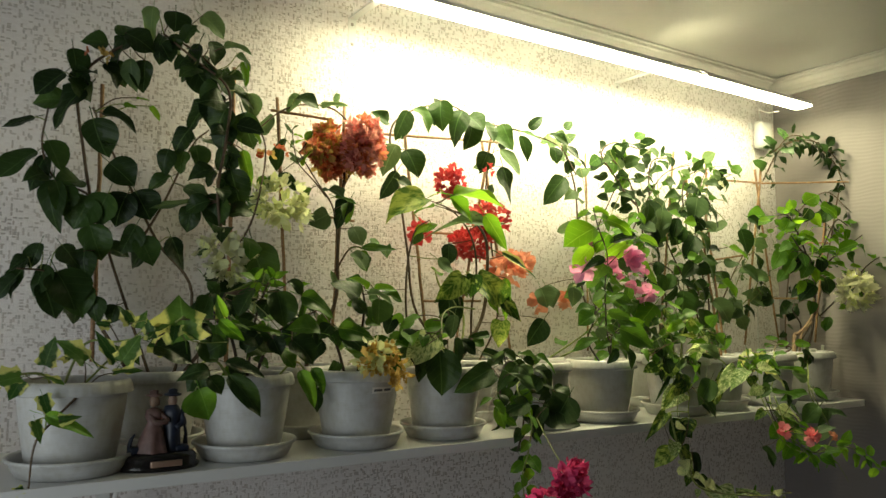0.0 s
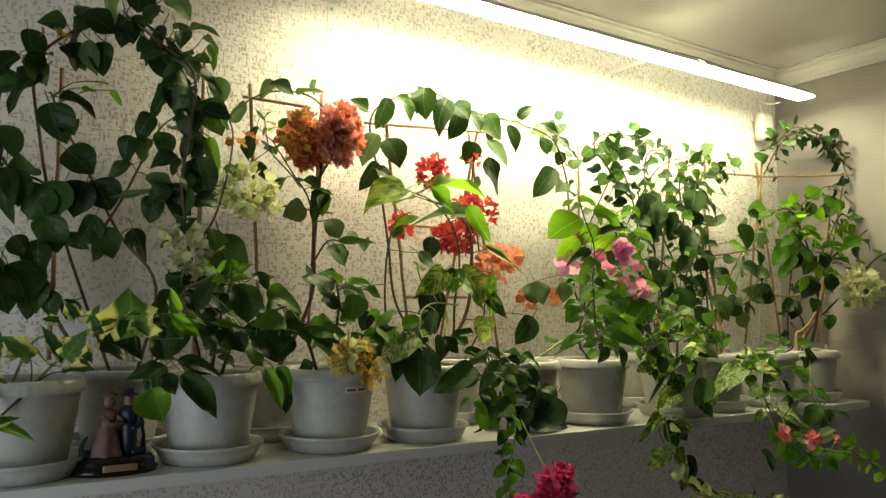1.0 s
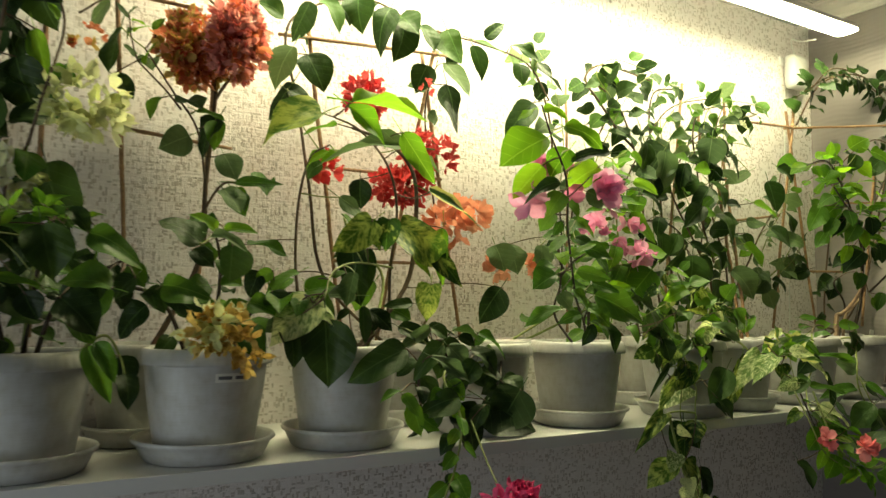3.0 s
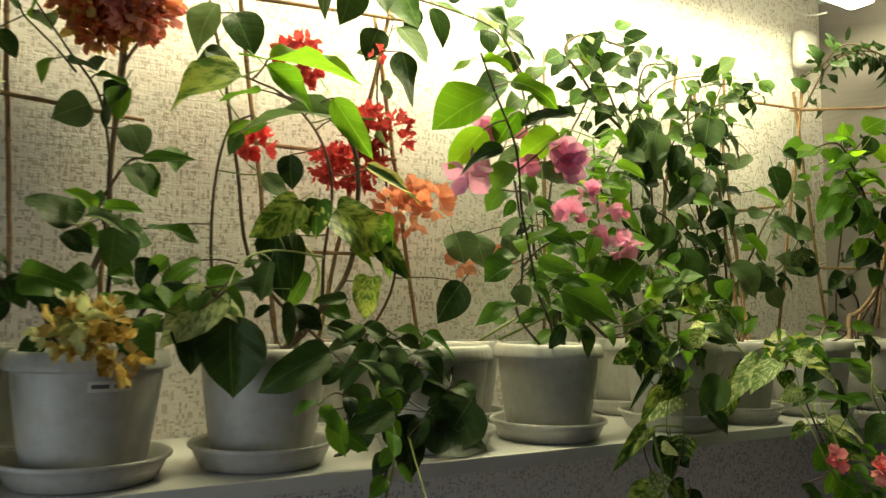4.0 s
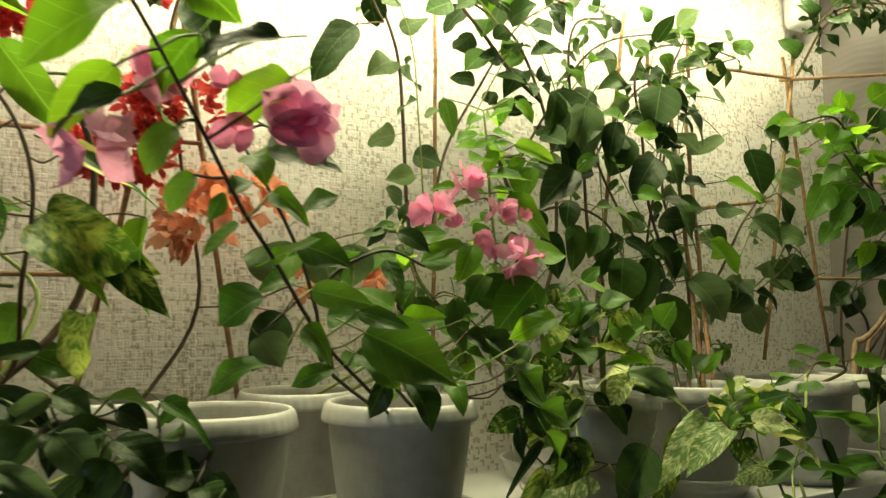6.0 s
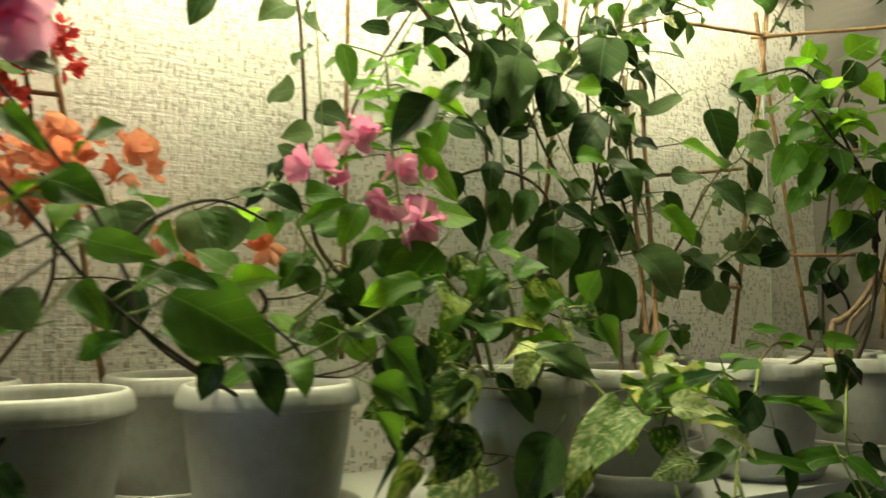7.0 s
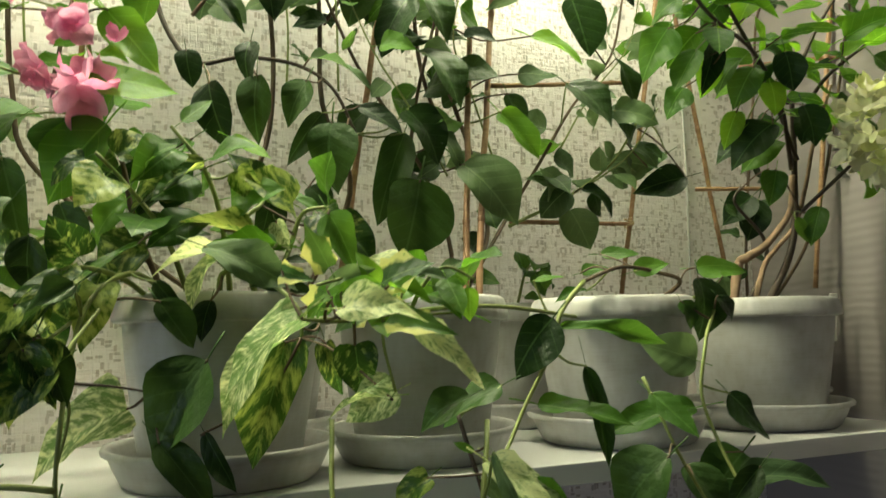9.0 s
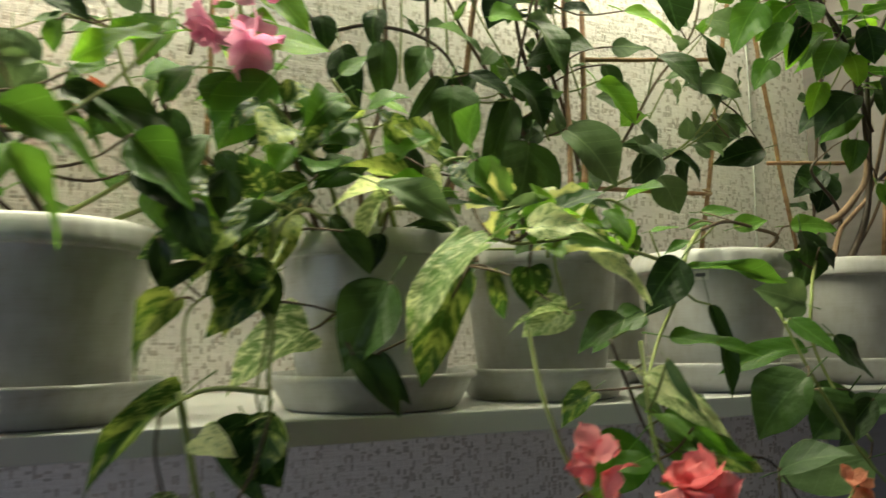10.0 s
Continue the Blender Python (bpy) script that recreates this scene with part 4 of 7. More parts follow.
vine(bush, "boug", 0.0022, 3, 0.048, ((0.520, 1.384, 1.465), (0.564, 1.380, 1.507), (0.582, 1.360, 1.483), (0.589, 1.350, 1.450)), "stem_green", seed=17, droop=1.2, face=0.7, start=0.3)
for b, e, w in (
    ((0.458, 1.290, 1.642), (0.435, 1.290, 1.658), 0.8),
    ((0.458, 1.290, 1.646), (0.468, 1.284, 1.665), 0.8),
    ((0.465, 1.280, 1.639), (0.447, 1.282, 1.624), 0.9),
    ((0.487, 1.290, 1.650), (0.479, 1.288, 1.668), 0.9),
    ((0.491, 1.290, 1.648), (0.510, 1.281, 1.663), 0.7),
    ((0.478, 1.280, 1.639), (0.502, 1.271, 1.639), 0.6),
    ((0.531, 1.280, 1.637), (0.547, 1.272, 1.643), 0.6),
    ((0.489, 1.250, 1.561), (0.436, 1.257, 1.573), 0.35),
    ((0.379, 1.180, 1.586), (0.363, 1.177, 1.618), 0.45),
    ((0.369, 1.180, 1.583), (0.402, 1.170, 1.552), 0.6),
    ((0.384, 1.180, 1.580), (0.411, 1.172, 1.569), 0.5),
):
    leaf_at(bush, "fresh", b, e, wide=w)
for b, e, w in (
    ((0.449, 1.270, 1.631), (0.425, 1.272, 1.589), 1.1),
    ((0.487, 1.270, 1.627), (0.499, 1.263, 1.570), 0.95),
    ((0.511, 1.280, 1.645), (0.534, 1.271, 1.624), 0.9),
    ((0.351, 1.220, 1.549), (0.379, 1.211, 1.523), 1),
    ((0.428, 1.270, 1.565), (0.485, 1.251, 1.539), 0.9),
    ((0.455, 1.260, 1.562), (0.434, 1.260, 1.533), 1),
    ((0.506, 1.250, 1.551), (0.540, 1.234, 1.516), 1.1),
    ((0.372, 1.160, 1.524), (0.424, 1.144, 1.503), 0.55),
    ((0.378, 1.160, 1.506), (0.421, 1.140, 1.450), 0.5),
    ((0.360, 1.190, 1.511), (0.316, 1.190, 1.506), 0.8),
    ((0.359, 1.190, 1.502), (0.377, 1.182, 1.479), 1),
    ((0.481, 1.290, 1.614), (0.468, 1.291, 1.584), 1),
):
    leaf_at(bush, "boug", b, e, wide=w)
for b, e, w in (
    ((0.533, 1.280, 1.577), (0.545, 1.273, 1.547), 1),
    ((0.423, 1.320, 1.625), (0.406, 1.321, 1.598), 1),
    ((0.579, 1.260, 1.574), (0.558, 1.264, 1.551), 1),
    ((0.473, 1.250, 1.555), (0.486, 1.243, 1.527), 1),
):
    leaf_at(bush, "boug", b, e, wide=w)
for b, e, w in (
    ((0.533, 1.280, 1.621), (0.587, 1.257, 1.596), 0.8),
    ((0.555, 1.250, 1.561), (0.506, 1.259, 1.575), 1.1),
    ((0.356, 1.225, 1.483), (0.370, 1.214, 1.440), 1.2),
    ((0.537, 1.290, 1.498), (0.560, 1.271, 1.441), 0.5),
    ((0.541, 1.250, 1.504), (0.560, 1.236, 1.466), 0.6),
):
    leaf_at(bush, "mid", b, e, wide=w)

orange = potted("potted_bougainvillea", "bougainvillea on a bamboo ladder with a large orange flower head", "plant", 0.640, 1.540, 0.074, 0.139)
stake(orange, (0.584, 1.545, 2.026), (0.614, 1.545, 1.541), 0.0035)
stake(orange, (0.733, 1.545, 2.030), (0.714, 1.545, 1.540), 0.0035)
stake(orange, (0.570, 1.540, 1.997), (0.706, 1.540, 1.997), 0.003)
stake(orange, (0.586, 1.540, 1.799), (0.759, 1.540, 1.787), 0.003)
tie(orange, (0.728, 1.540, 1.787))
stem(orange, ((0.640, 1.530, 1.465), (0.713, 1.535, 1.610), (0.719, 1.535, 1.727), (0.729, 1.535, 1.858), (0.726, 1.520, 1.915)), 0.0045, "stem")
vine(orange, "pale", 0.0025, 2, 0.062, ((0.729, 1.535, 1.858), (0.768, 1.530, 1.946), (0.714, 1.530, 2.011), (0.650, 1.530, 2.019), (0.590, 1.530, 1.998), (0.535, 1.520, 1.948)), "stem", seed=20, start=0, face=0.85)
vine(orange, "pale", 0.002, 2, 0.055, ((0.719, 1.535, 1.727), (0.700, 1.520, 1.806), (0.661, 1.520, 1.861), (0.623, 1.520, 1.914)), "stem", seed=21, start=0.1, face=0.85)
vine(orange, "mid", 0.0022, 2, 0.055, ((0.712, 1.530, 1.679), (0.740, 1.520, 1.727), (0.769, 1.500, 1.727), (0.811, 1.480, 1.731)), "stem", seed=22, start=0.2, face=0.85)
bloom(orange, ('orange', 'orange', 'orange', 'gold'), (0.694, 1.525, 1.926), (0.052, 0.03, 0.056), 70, 0.032, seed=5, hollow=0.1)
bloom(orange, ('plum', 'plum', 'plum', 'orange'), (0.740, 1.470, 1.936), (0.042, 0.035, 0.060), 76, 0.032, seed=6, hollow=0.1)
for b, e, w in (
    ((0.609, 1.510, 2.019), (0.644, 1.480, 2.009), 1.35),
    ((0.588, 1.510, 1.936), (0.573, 1.514, 1.872), 0.9),
    ((0.579, 1.510, 1.865), (0.604, 1.489, 1.831), 0.9),
    ((0.727, 1.500, 1.824), (0.699, 1.512, 1.769), 1),
    ((0.757, 1.500, 1.719), (0.768, 1.490, 1.688), 0.9),
):
    leaf_at(orange, "deep", b, e, wide=w)
for b, e, w in (
    ((0.619, 1.520, 2.033), (0.595, 1.531, 1.996), 0.7),
    ((0.664, 1.510, 2.012), (0.703, 1.475, 2.019), 0.4),
    ((0.735, 1.500, 1.769), (0.751, 1.486, 1.733), 1.1),
    ((0.736, 1.500, 1.717), (0.758, 1.481, 1.683), 1),
    ((0.704, 1.510, 1.649), (0.694, 1.508, 1.678), 0.5),
):
    leaf_at(orange, "pale", b, e, wide=w)
for b, e, w in (
    ((0.694, 1.500, 1.829), (0.728, 1.471, 1.814), 0.6),
    ((0.722, 1.500, 1.818), (0.725, 1.494, 1.777), 1.1),
    ((0.647, 1.510, 1.843), (0.628, 1.519, 1.815), 0.8),
    ((0.750, 1.490, 1.727), (0.806, 1.441, 1.724), 0.4),
    ((0.646, 1.510, 1.959), (0.634, 1.515, 1.934), 0.6),
):
    leaf_at(orange, "mid", b, e, wide=w)
stem(orange, ((0.670, 1.490, 1.824), (0.648, 1.490, 1.849), (0.625, 1.490, 1.870), (0.608, 1.490, 1.888), (0.599, 1.490, 1.919), (0.595, 1.490, 1.951)), 0.0016, "stem")
for b, e, w in (
    ((0.596, 1.490, 1.944), (0.578, 1.488, 1.962), 0.5),
    ((0.595, 1.490, 1.948), (0.604, 1.481, 1.960), 0.5),
    ((0.599, 1.490, 1.931), (0.592, 1.494, 1.916), 0.6),
    ((0.606, 1.490, 1.890), (0.591, 1.488, 1.906), 0.5),
):
    leaf_at(orange, "pale", b, e, wide=w)
for b, e, w in (
    ((0.598, 1.490, 1.941), (0.615, 1.482, 1.939), 0.45),
    ((0.600, 1.485, 1.924), (0.620, 1.472, 1.934), 0.35),
    ((0.617, 1.490, 1.882), (0.627, 1.474, 1.913), 0.4),
):
    leaf_at(orange, "citrus", b, e, wide=w)
bloom(orange, ('orange', 'gold'), (0.640, 1.490, 1.919), (0.018, 0.01, 0.012), 6, 0.024, seed=48)
bloom(orange, ('orange', 'gold'), (0.536, 1.470, 1.886), (0.014, 0.01, 0.012), 4, 0.022, seed=49)

gold = potted("potted_bougainvillea", "bougainvillea with broad dark leaves and drying golden flowers", "plant", 0.690, 1.383, 0.083, 0.139)
vine(gold, "mid", 0.003, 9, 0.05, ((0.690, 1.383, 1.465), (0.707, 1.400, 1.555), (0.702, 1.380, 1.608), (0.690, 1.370, 1.645)), "stem_dark", seed=23, also='deep', face=0.6)
vine(gold, "deep", 0.003, 6, 0.05, ((0.670, 1.383, 1.465), (0.630, 1.360, 1.547), (0.573, 1.330, 1.568), (0.529, 1.300, 1.578)), "stem_dark", seed=24, also='mid', face=0.6)
vine(gold, "mid", 0.003, 7, 0.05, ((0.710, 1.383, 1.465), (0.746, 1.360, 1.545), (0.777, 1.330, 1.561), (0.796, 1.300, 1.557)), "stem_dark", seed=25, also='fresh', face=0.6)
bloom(gold, ('gold', 'yellow'), (0.671, 1.270, 1.518), (0.034, 0.02, 0.026), 22, 0.027, seed=7)
bloom(gold, ('gold',), (0.704, 1.260, 1.492), (0.028, 0.02, 0.022), 18, 0.027, seed=8)
for b, e, w in (
    ((0.665, 1.330, 1.620), (0.622, 1.345, 1.653), 1.1),
    ((0.701, 1.320, 1.619), (0.698, 1.318, 1.574), 1.4),
    ((0.657, 1.340, 1.613), (0.679, 1.322, 1.594), 0.9),
    ((0.626, 1.320, 1.562), (0.663, 1.288, 1.524), 1),
    ((0.818, 1.300, 1.528), (0.820, 1.291, 1.437), 0.9),
    ((0.743, 1.340, 1.589), (0.730, 1.345, 1.556), 1),
    ((0.604, 1.330, 1.562), (0.623, 1.314, 1.538), 1),
    ((0.753, 1.320, 1.563), (0.769, 1.305, 1.529), 1),
):
    leaf_at(gold, "boug", b, e, wide=w)
for b, e, w in (
    ((0.683, 1.330, 1.637), (0.654, 1.340, 1.660), 0.7),
    ((0.690, 1.320, 1.637), (0.720, 1.293, 1.639), 0.65),
):
    leaf_at(gold, "fresh", b, e, wide=w)
for b, e, w in (
    ((0.673, 1.310, 1.629), (0.706, 1.281, 1.616), 0.5),
    ((0.785, 1.340, 1.524), (0.742, 1.360, 1.516), 0.6),
):
    leaf_at(gold, "pale", b, e, wide=w)
for b, e, w in (
    ((0.617, 1.310, 1.567), (0.662, 1.271, 1.558), 0.85),
    ((0.731, 1.330, 1.539), (0.689, 1.349, 1.536), 0.8),
    ((0.727, 1.330, 1.549), (0.763, 1.299, 1.533), 0.7),
    ((0.692, 1.340, 1.523), (0.742, 1.297, 1.487), 0.8),
    ((0.757, 1.330, 1.589), (0.737, 1.340, 1.575), 0.9),
):
    leaf_at(gold, "mid", b, e, wide=w)

marbled = potted("potted_pothos", "marbled green climber with a thick arching stem in a white pot", "plant", 0.885, 1.388, 0.081, 0.139)
stem(marbled, ((0.885, 1.388, 1.465), (1.000, 1.420, 1.576), (1.018, 1.420, 1.685), (1.005, 1.410, 1.757), (0.956, 1.400, 1.795), (0.892, 1.390, 1.807)), 0.0042, "stem")
stem(marbled, ((0.855, 1.398, 1.465), (0.833, 1.440, 1.564), (0.829, 1.440, 1.679), (0.842, 1.430, 1.761), (0.870, 1.420, 1.785)), 0.0026, "stem")
stem(marbled, ((0.957, 1.380, 1.603), (0.885, 1.350, 1.606), (0.832, 1.310, 1.590), (0.804, 1.270, 1.554)), 0.0018, "stem_green")
vine(marbled, "mid", 0.003, 3, 0.06, ((0.915, 1.388, 1.465), (0.977, 1.450, 1.588), (0.932, 1.470, 1.648), (0.917, 1.470, 1.684)), "stem_green", seed=28, face=0.7, droop=0.7)
stem(marbled, ((0.880, 1.378, 1.465), (0.955, 1.400, 1.525), (0.963, 1.400, 1.605), (0.968, 1.390, 1.691), (0.946, 1.380, 1.755), (0.896, 1.370, 1.799), (0.853, 1.370, 1.814)), 0.0026, "stem")
for b, e, w in (
    ((0.854, 1.310, 1.822), (0.970, 1.282, 1.811), 0.56),
    ((0.857, 1.330, 1.821), (0.929, 1.325, 1.771), 0.5),
    ((0.938, 1.320, 1.792), (0.994, 1.315, 1.719), 0.62),
):
    leaf_at(marbled, "fresh", b, e, (-0.2, -0.62, 0.76), wide=w)
for b, e, w in (
    ((0.848, 1.400, 1.825), (0.762, 1.411, 1.781), 0.6),
):
    leaf_at(marbled, "mottled", b, e, (-0.2, -0.62, 0.76), wide=w)
for b, e, w in (
    ((0.877, 1.410, 1.815), (0.824, 1.416, 1.795), 0.4),
):
    leaf_at(marbled, "mid", b, e, (0.1, 0.3, 0.9), wide=w)
for b, e, w in (
    ((0.962, 1.345, 1.777), (0.810, 1.368, 1.769), 0.28),
    ((0.874, 1.330, 1.560), (0.809, 1.333, 1.560), 0.5),
):
    leaf_at(marbled, "pale", b, e, (-0.2, -0.62, 0.76), wide=w)
for b, e, w in (
    ((0.949, 1.340, 1.777), (0.972, 1.333, 1.770), 0.4),
    ((0.878, 1.400, 1.704), (0.933, 1.389, 1.666), 0.55),
    ((0.867, 1.320, 1.591), (0.856, 1.317, 1.546), 0.8),
):
    leaf_at(marbled, "pale", b, e, wide=w)
for b, e, w in (
    ((0.868, 1.420, 1.775), (0.832, 1.425, 1.752), 0.6),
    ((0.896, 1.430, 1.779), (0.862, 1.435, 1.762), 0.5),
):
    leaf_at(marbled, "citrus", b, e, wide=w)
for b, e, w in (
    ((0.817, 1.460, 1.869), (0.855, 1.457, 1.852), 1),
    ((0.925, 1.430, 1.740), (0.927, 1.433, 1.696), 1),
    ((0.914, 1.390, 1.660), (0.868, 1.396, 1.616), 0.5),
    ((0.905, 1.370, 1.546), (0.904, 1.362, 1.493), 0.55),
    ((0.883, 1.370, 1.540), (0.865, 1.370, 1.526), 0.8),
    ((0.942, 1.380, 1.539), (0.925, 1.379, 1.510), 0.8),
    ((0.770, 1.310, 1.523), (0.781, 1.300, 1.469), 0.8),
):
    leaf_at(marbled, "boug", b, e, wide=w)
for b, e, w in (
    ((0.860, 1.440, 1.765), (0.844, 1.444, 1.737), 1.1),
    ((0.891, 1.380, 1.634), (0.899, 1.375, 1.542), 0.68),
    ((0.927, 1.400, 1.631), (0.919, 1.398, 1.563), 0.55),
    ((0.980, 1.360, 1.550), (0.939, 1.367, 1.550), 0.6),
    ((0.914, 1.370, 1.540), (0.948, 1.357, 1.513), 0.8),
):
    leaf_at(marbled, "deep", b, e, wide=w)
for b, e, w in (
    ((0.990, 1.330, 1.712), (1.068, 1.302, 1.670), 0.26),
):
    leaf_at(marbled, "ivy", b, e, wide=w)
for b, e, w in (
    ((0.913, 1.360, 1.668), (0.856, 1.368, 1.624), 0.85),
    ((0.910, 1.370, 1.667), (0.929, 1.366, 1.626), 0.7),
    ((0.979, 1.400, 1.668), (1.063, 1.370, 1.623), 0.75),
    ((0.800, 1.320, 1.573), (0.822, 1.315, 1.548), 0.9),
):
    leaf_at(marbled, "mottled", b, e, wide=w)
for b, e, w in (
    ((0.939, 1.360, 1.672), (0.934, 1.361, 1.627), 0.8),
    ((1.021, 1.405, 1.648), (1.082, 1.380, 1.580), 0.5),
    ((1.011, 1.360, 1.579), (1.001, 1.357, 1.527), 0.75),
):
    leaf_at(marbled, "marble", b, e, wide=w)
for b, e, w in (
    ((1.062, 1.410, 1.671), (1.059, 1.410, 1.573), 0.36),
    ((1.001, 1.400, 1.621), (1.034, 1.386, 1.589), 0.4),
):
    leaf_at(marbled, "fresh", b, e, wide=w)
for b, e, w in (
    ((0.792, 1.330, 1.589), (0.746, 1.327, 1.565), 0.5),
    ((0.748, 1.420, 1.630), (0.808, 1.413, 1.623), 0.42),
):
    leaf_at(marbled, "mid", b, e, (-0.2, -0.62, 0.76), wide=w)
for b, e, w in (
    ((0.843, 1.340, 1.585), (0.862, 1.335, 1.596), 0.7),
):
    leaf_at(marbled, "mid", b, e, wide=w)
for b, e, w in (
    ((0.801, 1.300, 1.549), (0.744, 1.294, 1.502), 0.72),
    ((0.798, 1.300, 1.543), (0.835, 1.292, 1.523), 0.75),
    ((0.783, 1.310, 1.548), (0.753, 1.307, 1.534), 0.7),
):
    leaf_at(marbled, "cream", b, e, (-0.2, -0.62, 0.76), wide=w)

red = potted("potted_bougainvillea", "bougainvillea on a bamboo ladder with red and coral flowers", "plant", 1.045, 1.540, 0.072, 0.139)
stake(red, (0.876, 1.545, 2.033), (0.951, 1.545, 1.487), 0.0035)
stake(red, (1.130, 1.545, 2.053), (1.012, 1.545, 1.485), 0.0035)
stake(red, (1.100, 1.550, 2.005), (1.187, 1.550, 1.480), 0.0035)
stake(red, (0.828, 1.540, 1.983), (1.164, 1.540, 2.008), 0.003)
stake(red, (0.909, 1.540, 1.775), (1.137, 1.540, 1.776), 0.003)
stake(red, (0.932, 1.540, 1.621), (1.088, 1.540, 1.623), 0.003)
tie(red, (1.124, 1.540, 2.007))
vine(red, "deep", 0.0028, 7, 0.062, ((1.045, 1.530, 1.465), (0.915, 1.535, 1.587), (0.882, 1.530, 1.735), (0.859, 1.530, 1.870), (0.836, 1.530, 1.980), (0.878, 1.530, 2.036), (0.984, 1.530, 2.072), (1.080, 1.530, 2.047), (1.209, 1.520, 2.035), (1.301, 1.500, 2.008), (1.338, 1.480, 1.938)), "stem", seed=29, face=0.85, start=0.35)
vine(red, "pale", 0.0025, 3, 0.06, ((1.065, 1.530, 1.465), (1.137, 1.540, 1.588), (1.113, 1.530, 1.747), (1.096, 1.530, 1.893), (1.122, 1.530, 1.991)), "stem", seed=30, face=0.85, start=0.2)
bloom(red, ('red',), (0.935, 1.440, 1.874), (0.03, 0.02, 0.034), 20, 0.028, seed=9)
bloom(red, ('red',), (1.048, 1.530, 1.754), (0.058, 0.03, 0.034), 34, 0.028, seed=10)
bloom(red, ('red',), (1.126, 1.520, 1.816), (0.028, 0.02, 0.03), 16, 0.028, seed=11)
bloom(red, ('red',), (1.078, 1.520, 1.814), (0.030, 0.02, 0.036), 20, 0.028, seed=18)
bloom(red, ('red',), (1.082, 1.500, 1.923), (0.012, 0.01, 0.015), 4, 0.02, seed=12)
bloom(red, ('red',), (0.898, 1.510, 1.769), (0.024, 0.01, 0.018), 10, 0.034, seed=12)
bloom(red, ('coral',), (1.135, 1.500, 1.690), (0.052, 0.03, 0.036), 18, 0.052, seed=13, hollow=0.2)
bloom(red, ('coral',), (1.259, 1.534, 1.626), (0.012, 0.008, 0.012), 3, 0.046, seed=14)
bloom(red, ('coral',), (1.353, 1.538, 1.631), (0.014, 0.008, 0.01), 3, 0.046, seed=15)
bloom(red, ('coral',), (1.207, 1.530, 1.709), (0.02, 0.01, 0.026), 5, 0.048, seed=46)
bloom(red, ('coral',), (1.148, 1.500, 1.729), (0.02, 0.01, 0.02), 4, 0.04, seed=45)
for b, e, w in (
    ((0.869, 1.510, 2.036), (0.842, 1.521, 1.969), 1),
    ((0.888, 1.510, 2.044), (0.916, 1.486, 1.997), 1),
    ((0.955, 1.510, 2.072), (0.953, 1.506, 2.006), 1.25),
    ((1.015, 1.510, 2.058), (0.986, 1.521, 1.979), 1),
    ((1.041, 1.510, 2.040), (1.031, 1.511, 1.971), 1.2),
    ((1.071, 1.510, 2.038), (1.094, 1.490, 1.994), 1.1),
    ((1.178, 1.500, 2.030), (1.228, 1.465, 2.004), 0.6),
    ((1.178, 1.500, 2.020), (1.193, 1.488, 1.959), 0.65),
    ((1.123, 1.500, 1.938), (1.139, 1.482, 1.846), 0.95),
    ((1.258, 1.490, 2.033), (1.301, 1.460, 2.009), 0.6),
    ((1.309, 1.480, 2.007), (1.353, 1.450, 1.948), 0.7),
):
    leaf_at(red, "deep", b, e, wide=w)
for b, e, w in (
    ((1.128, 1.510, 2.043), (1.148, 1.491, 1.981), 1.3),
    ((1.088, 1.510, 1.970), (1.069, 1.518, 1.921), 1.1),
    ((0.865, 1.510, 1.948), (0.887, 1.489, 1.891), 1.1),
    ((0.843, 1.510, 1.898), (0.809, 1.525, 1.838), 0.9),
    ((1.300, 1.480, 1.928), (1.246, 1.500, 1.862), 0.85),
    ((1.212, 1.460, 1.581), (1.174, 1.475, 1.523), 1.1),
):
    leaf_at(red, "deep", b, e, wide=w)
for b, e, w in (
    ((1.118, 1.500, 1.977), (1.152, 1.471, 1.918), 0.8),
    ((0.842, 1.510, 1.956), (0.811, 1.524, 1.893), 0.9),
    ((1.295, 1.500, 2.047), (1.318, 1.484, 1.992), 0.6),
    ((1.185, 1.440, 1.653), (1.199, 1.430, 1.609), 1.3),
):
    leaf_at(red, "pale", b, e, wide=w)

peperomia = potted("potted_peperomia", "trailing plant with dark rounded leaves spilling over its white pot", "plant", 1.125, 1.390, 0.080, 0.139)
vine(peperomia, "boug", 0.003, 7, 0.045, ((1.095, 1.370, 1.465), (1.005, 1.330, 1.497), (0.953, 1.290, 1.457), (0.952, 1.280, 1.394)), "stem_dark", seed=31, droop=0.9, face=0.75, start=0.2)
vine(peperomia, "boug", 0.003, 7, 0.045, ((1.125, 1.360, 1.465), (1.081, 1.340, 1.482), (1.025, 1.300, 1.431), (1.009, 1.290, 1.366), (0.994, 1.290, 1.324)), "stem_dark", seed=32, droop=0.9, face=0.75, start=0.2)
vine(peperomia, "boug", 0.003, 5, 0.045, ((1.145, 1.360, 1.465), (1.127, 1.340, 1.481), (1.092, 1.295, 1.439)), "stem_dark", seed=33, droop=0.6, face=0.75, start=0.75)
for b, e, w in (
    ((1.045, 1.270, 1.417), (1.103, 1.221, 1.376), 1.15),
    ((0.975, 1.270, 1.414), (0.960, 1.276, 1.376), 1.3),
    ((1.000, 1.270, 1.412), (1.026, 1.246, 1.352), 1.2),
):
    leaf_at(peperomia, "boug", b, e, wide=w)
for b, e, w in (
    ((0.925, 1.260, 1.420), (0.919, 1.262, 1.407), 1),
    ((0.936, 1.260, 1.402), (0.957, 1.242, 1.384), 1.0),
    ((0.925, 1.260, 1.420), (0.934, 1.250, 1.378), 0.9),
):
    leaf_at(peperomia, "fresh", b, e, wide=w)
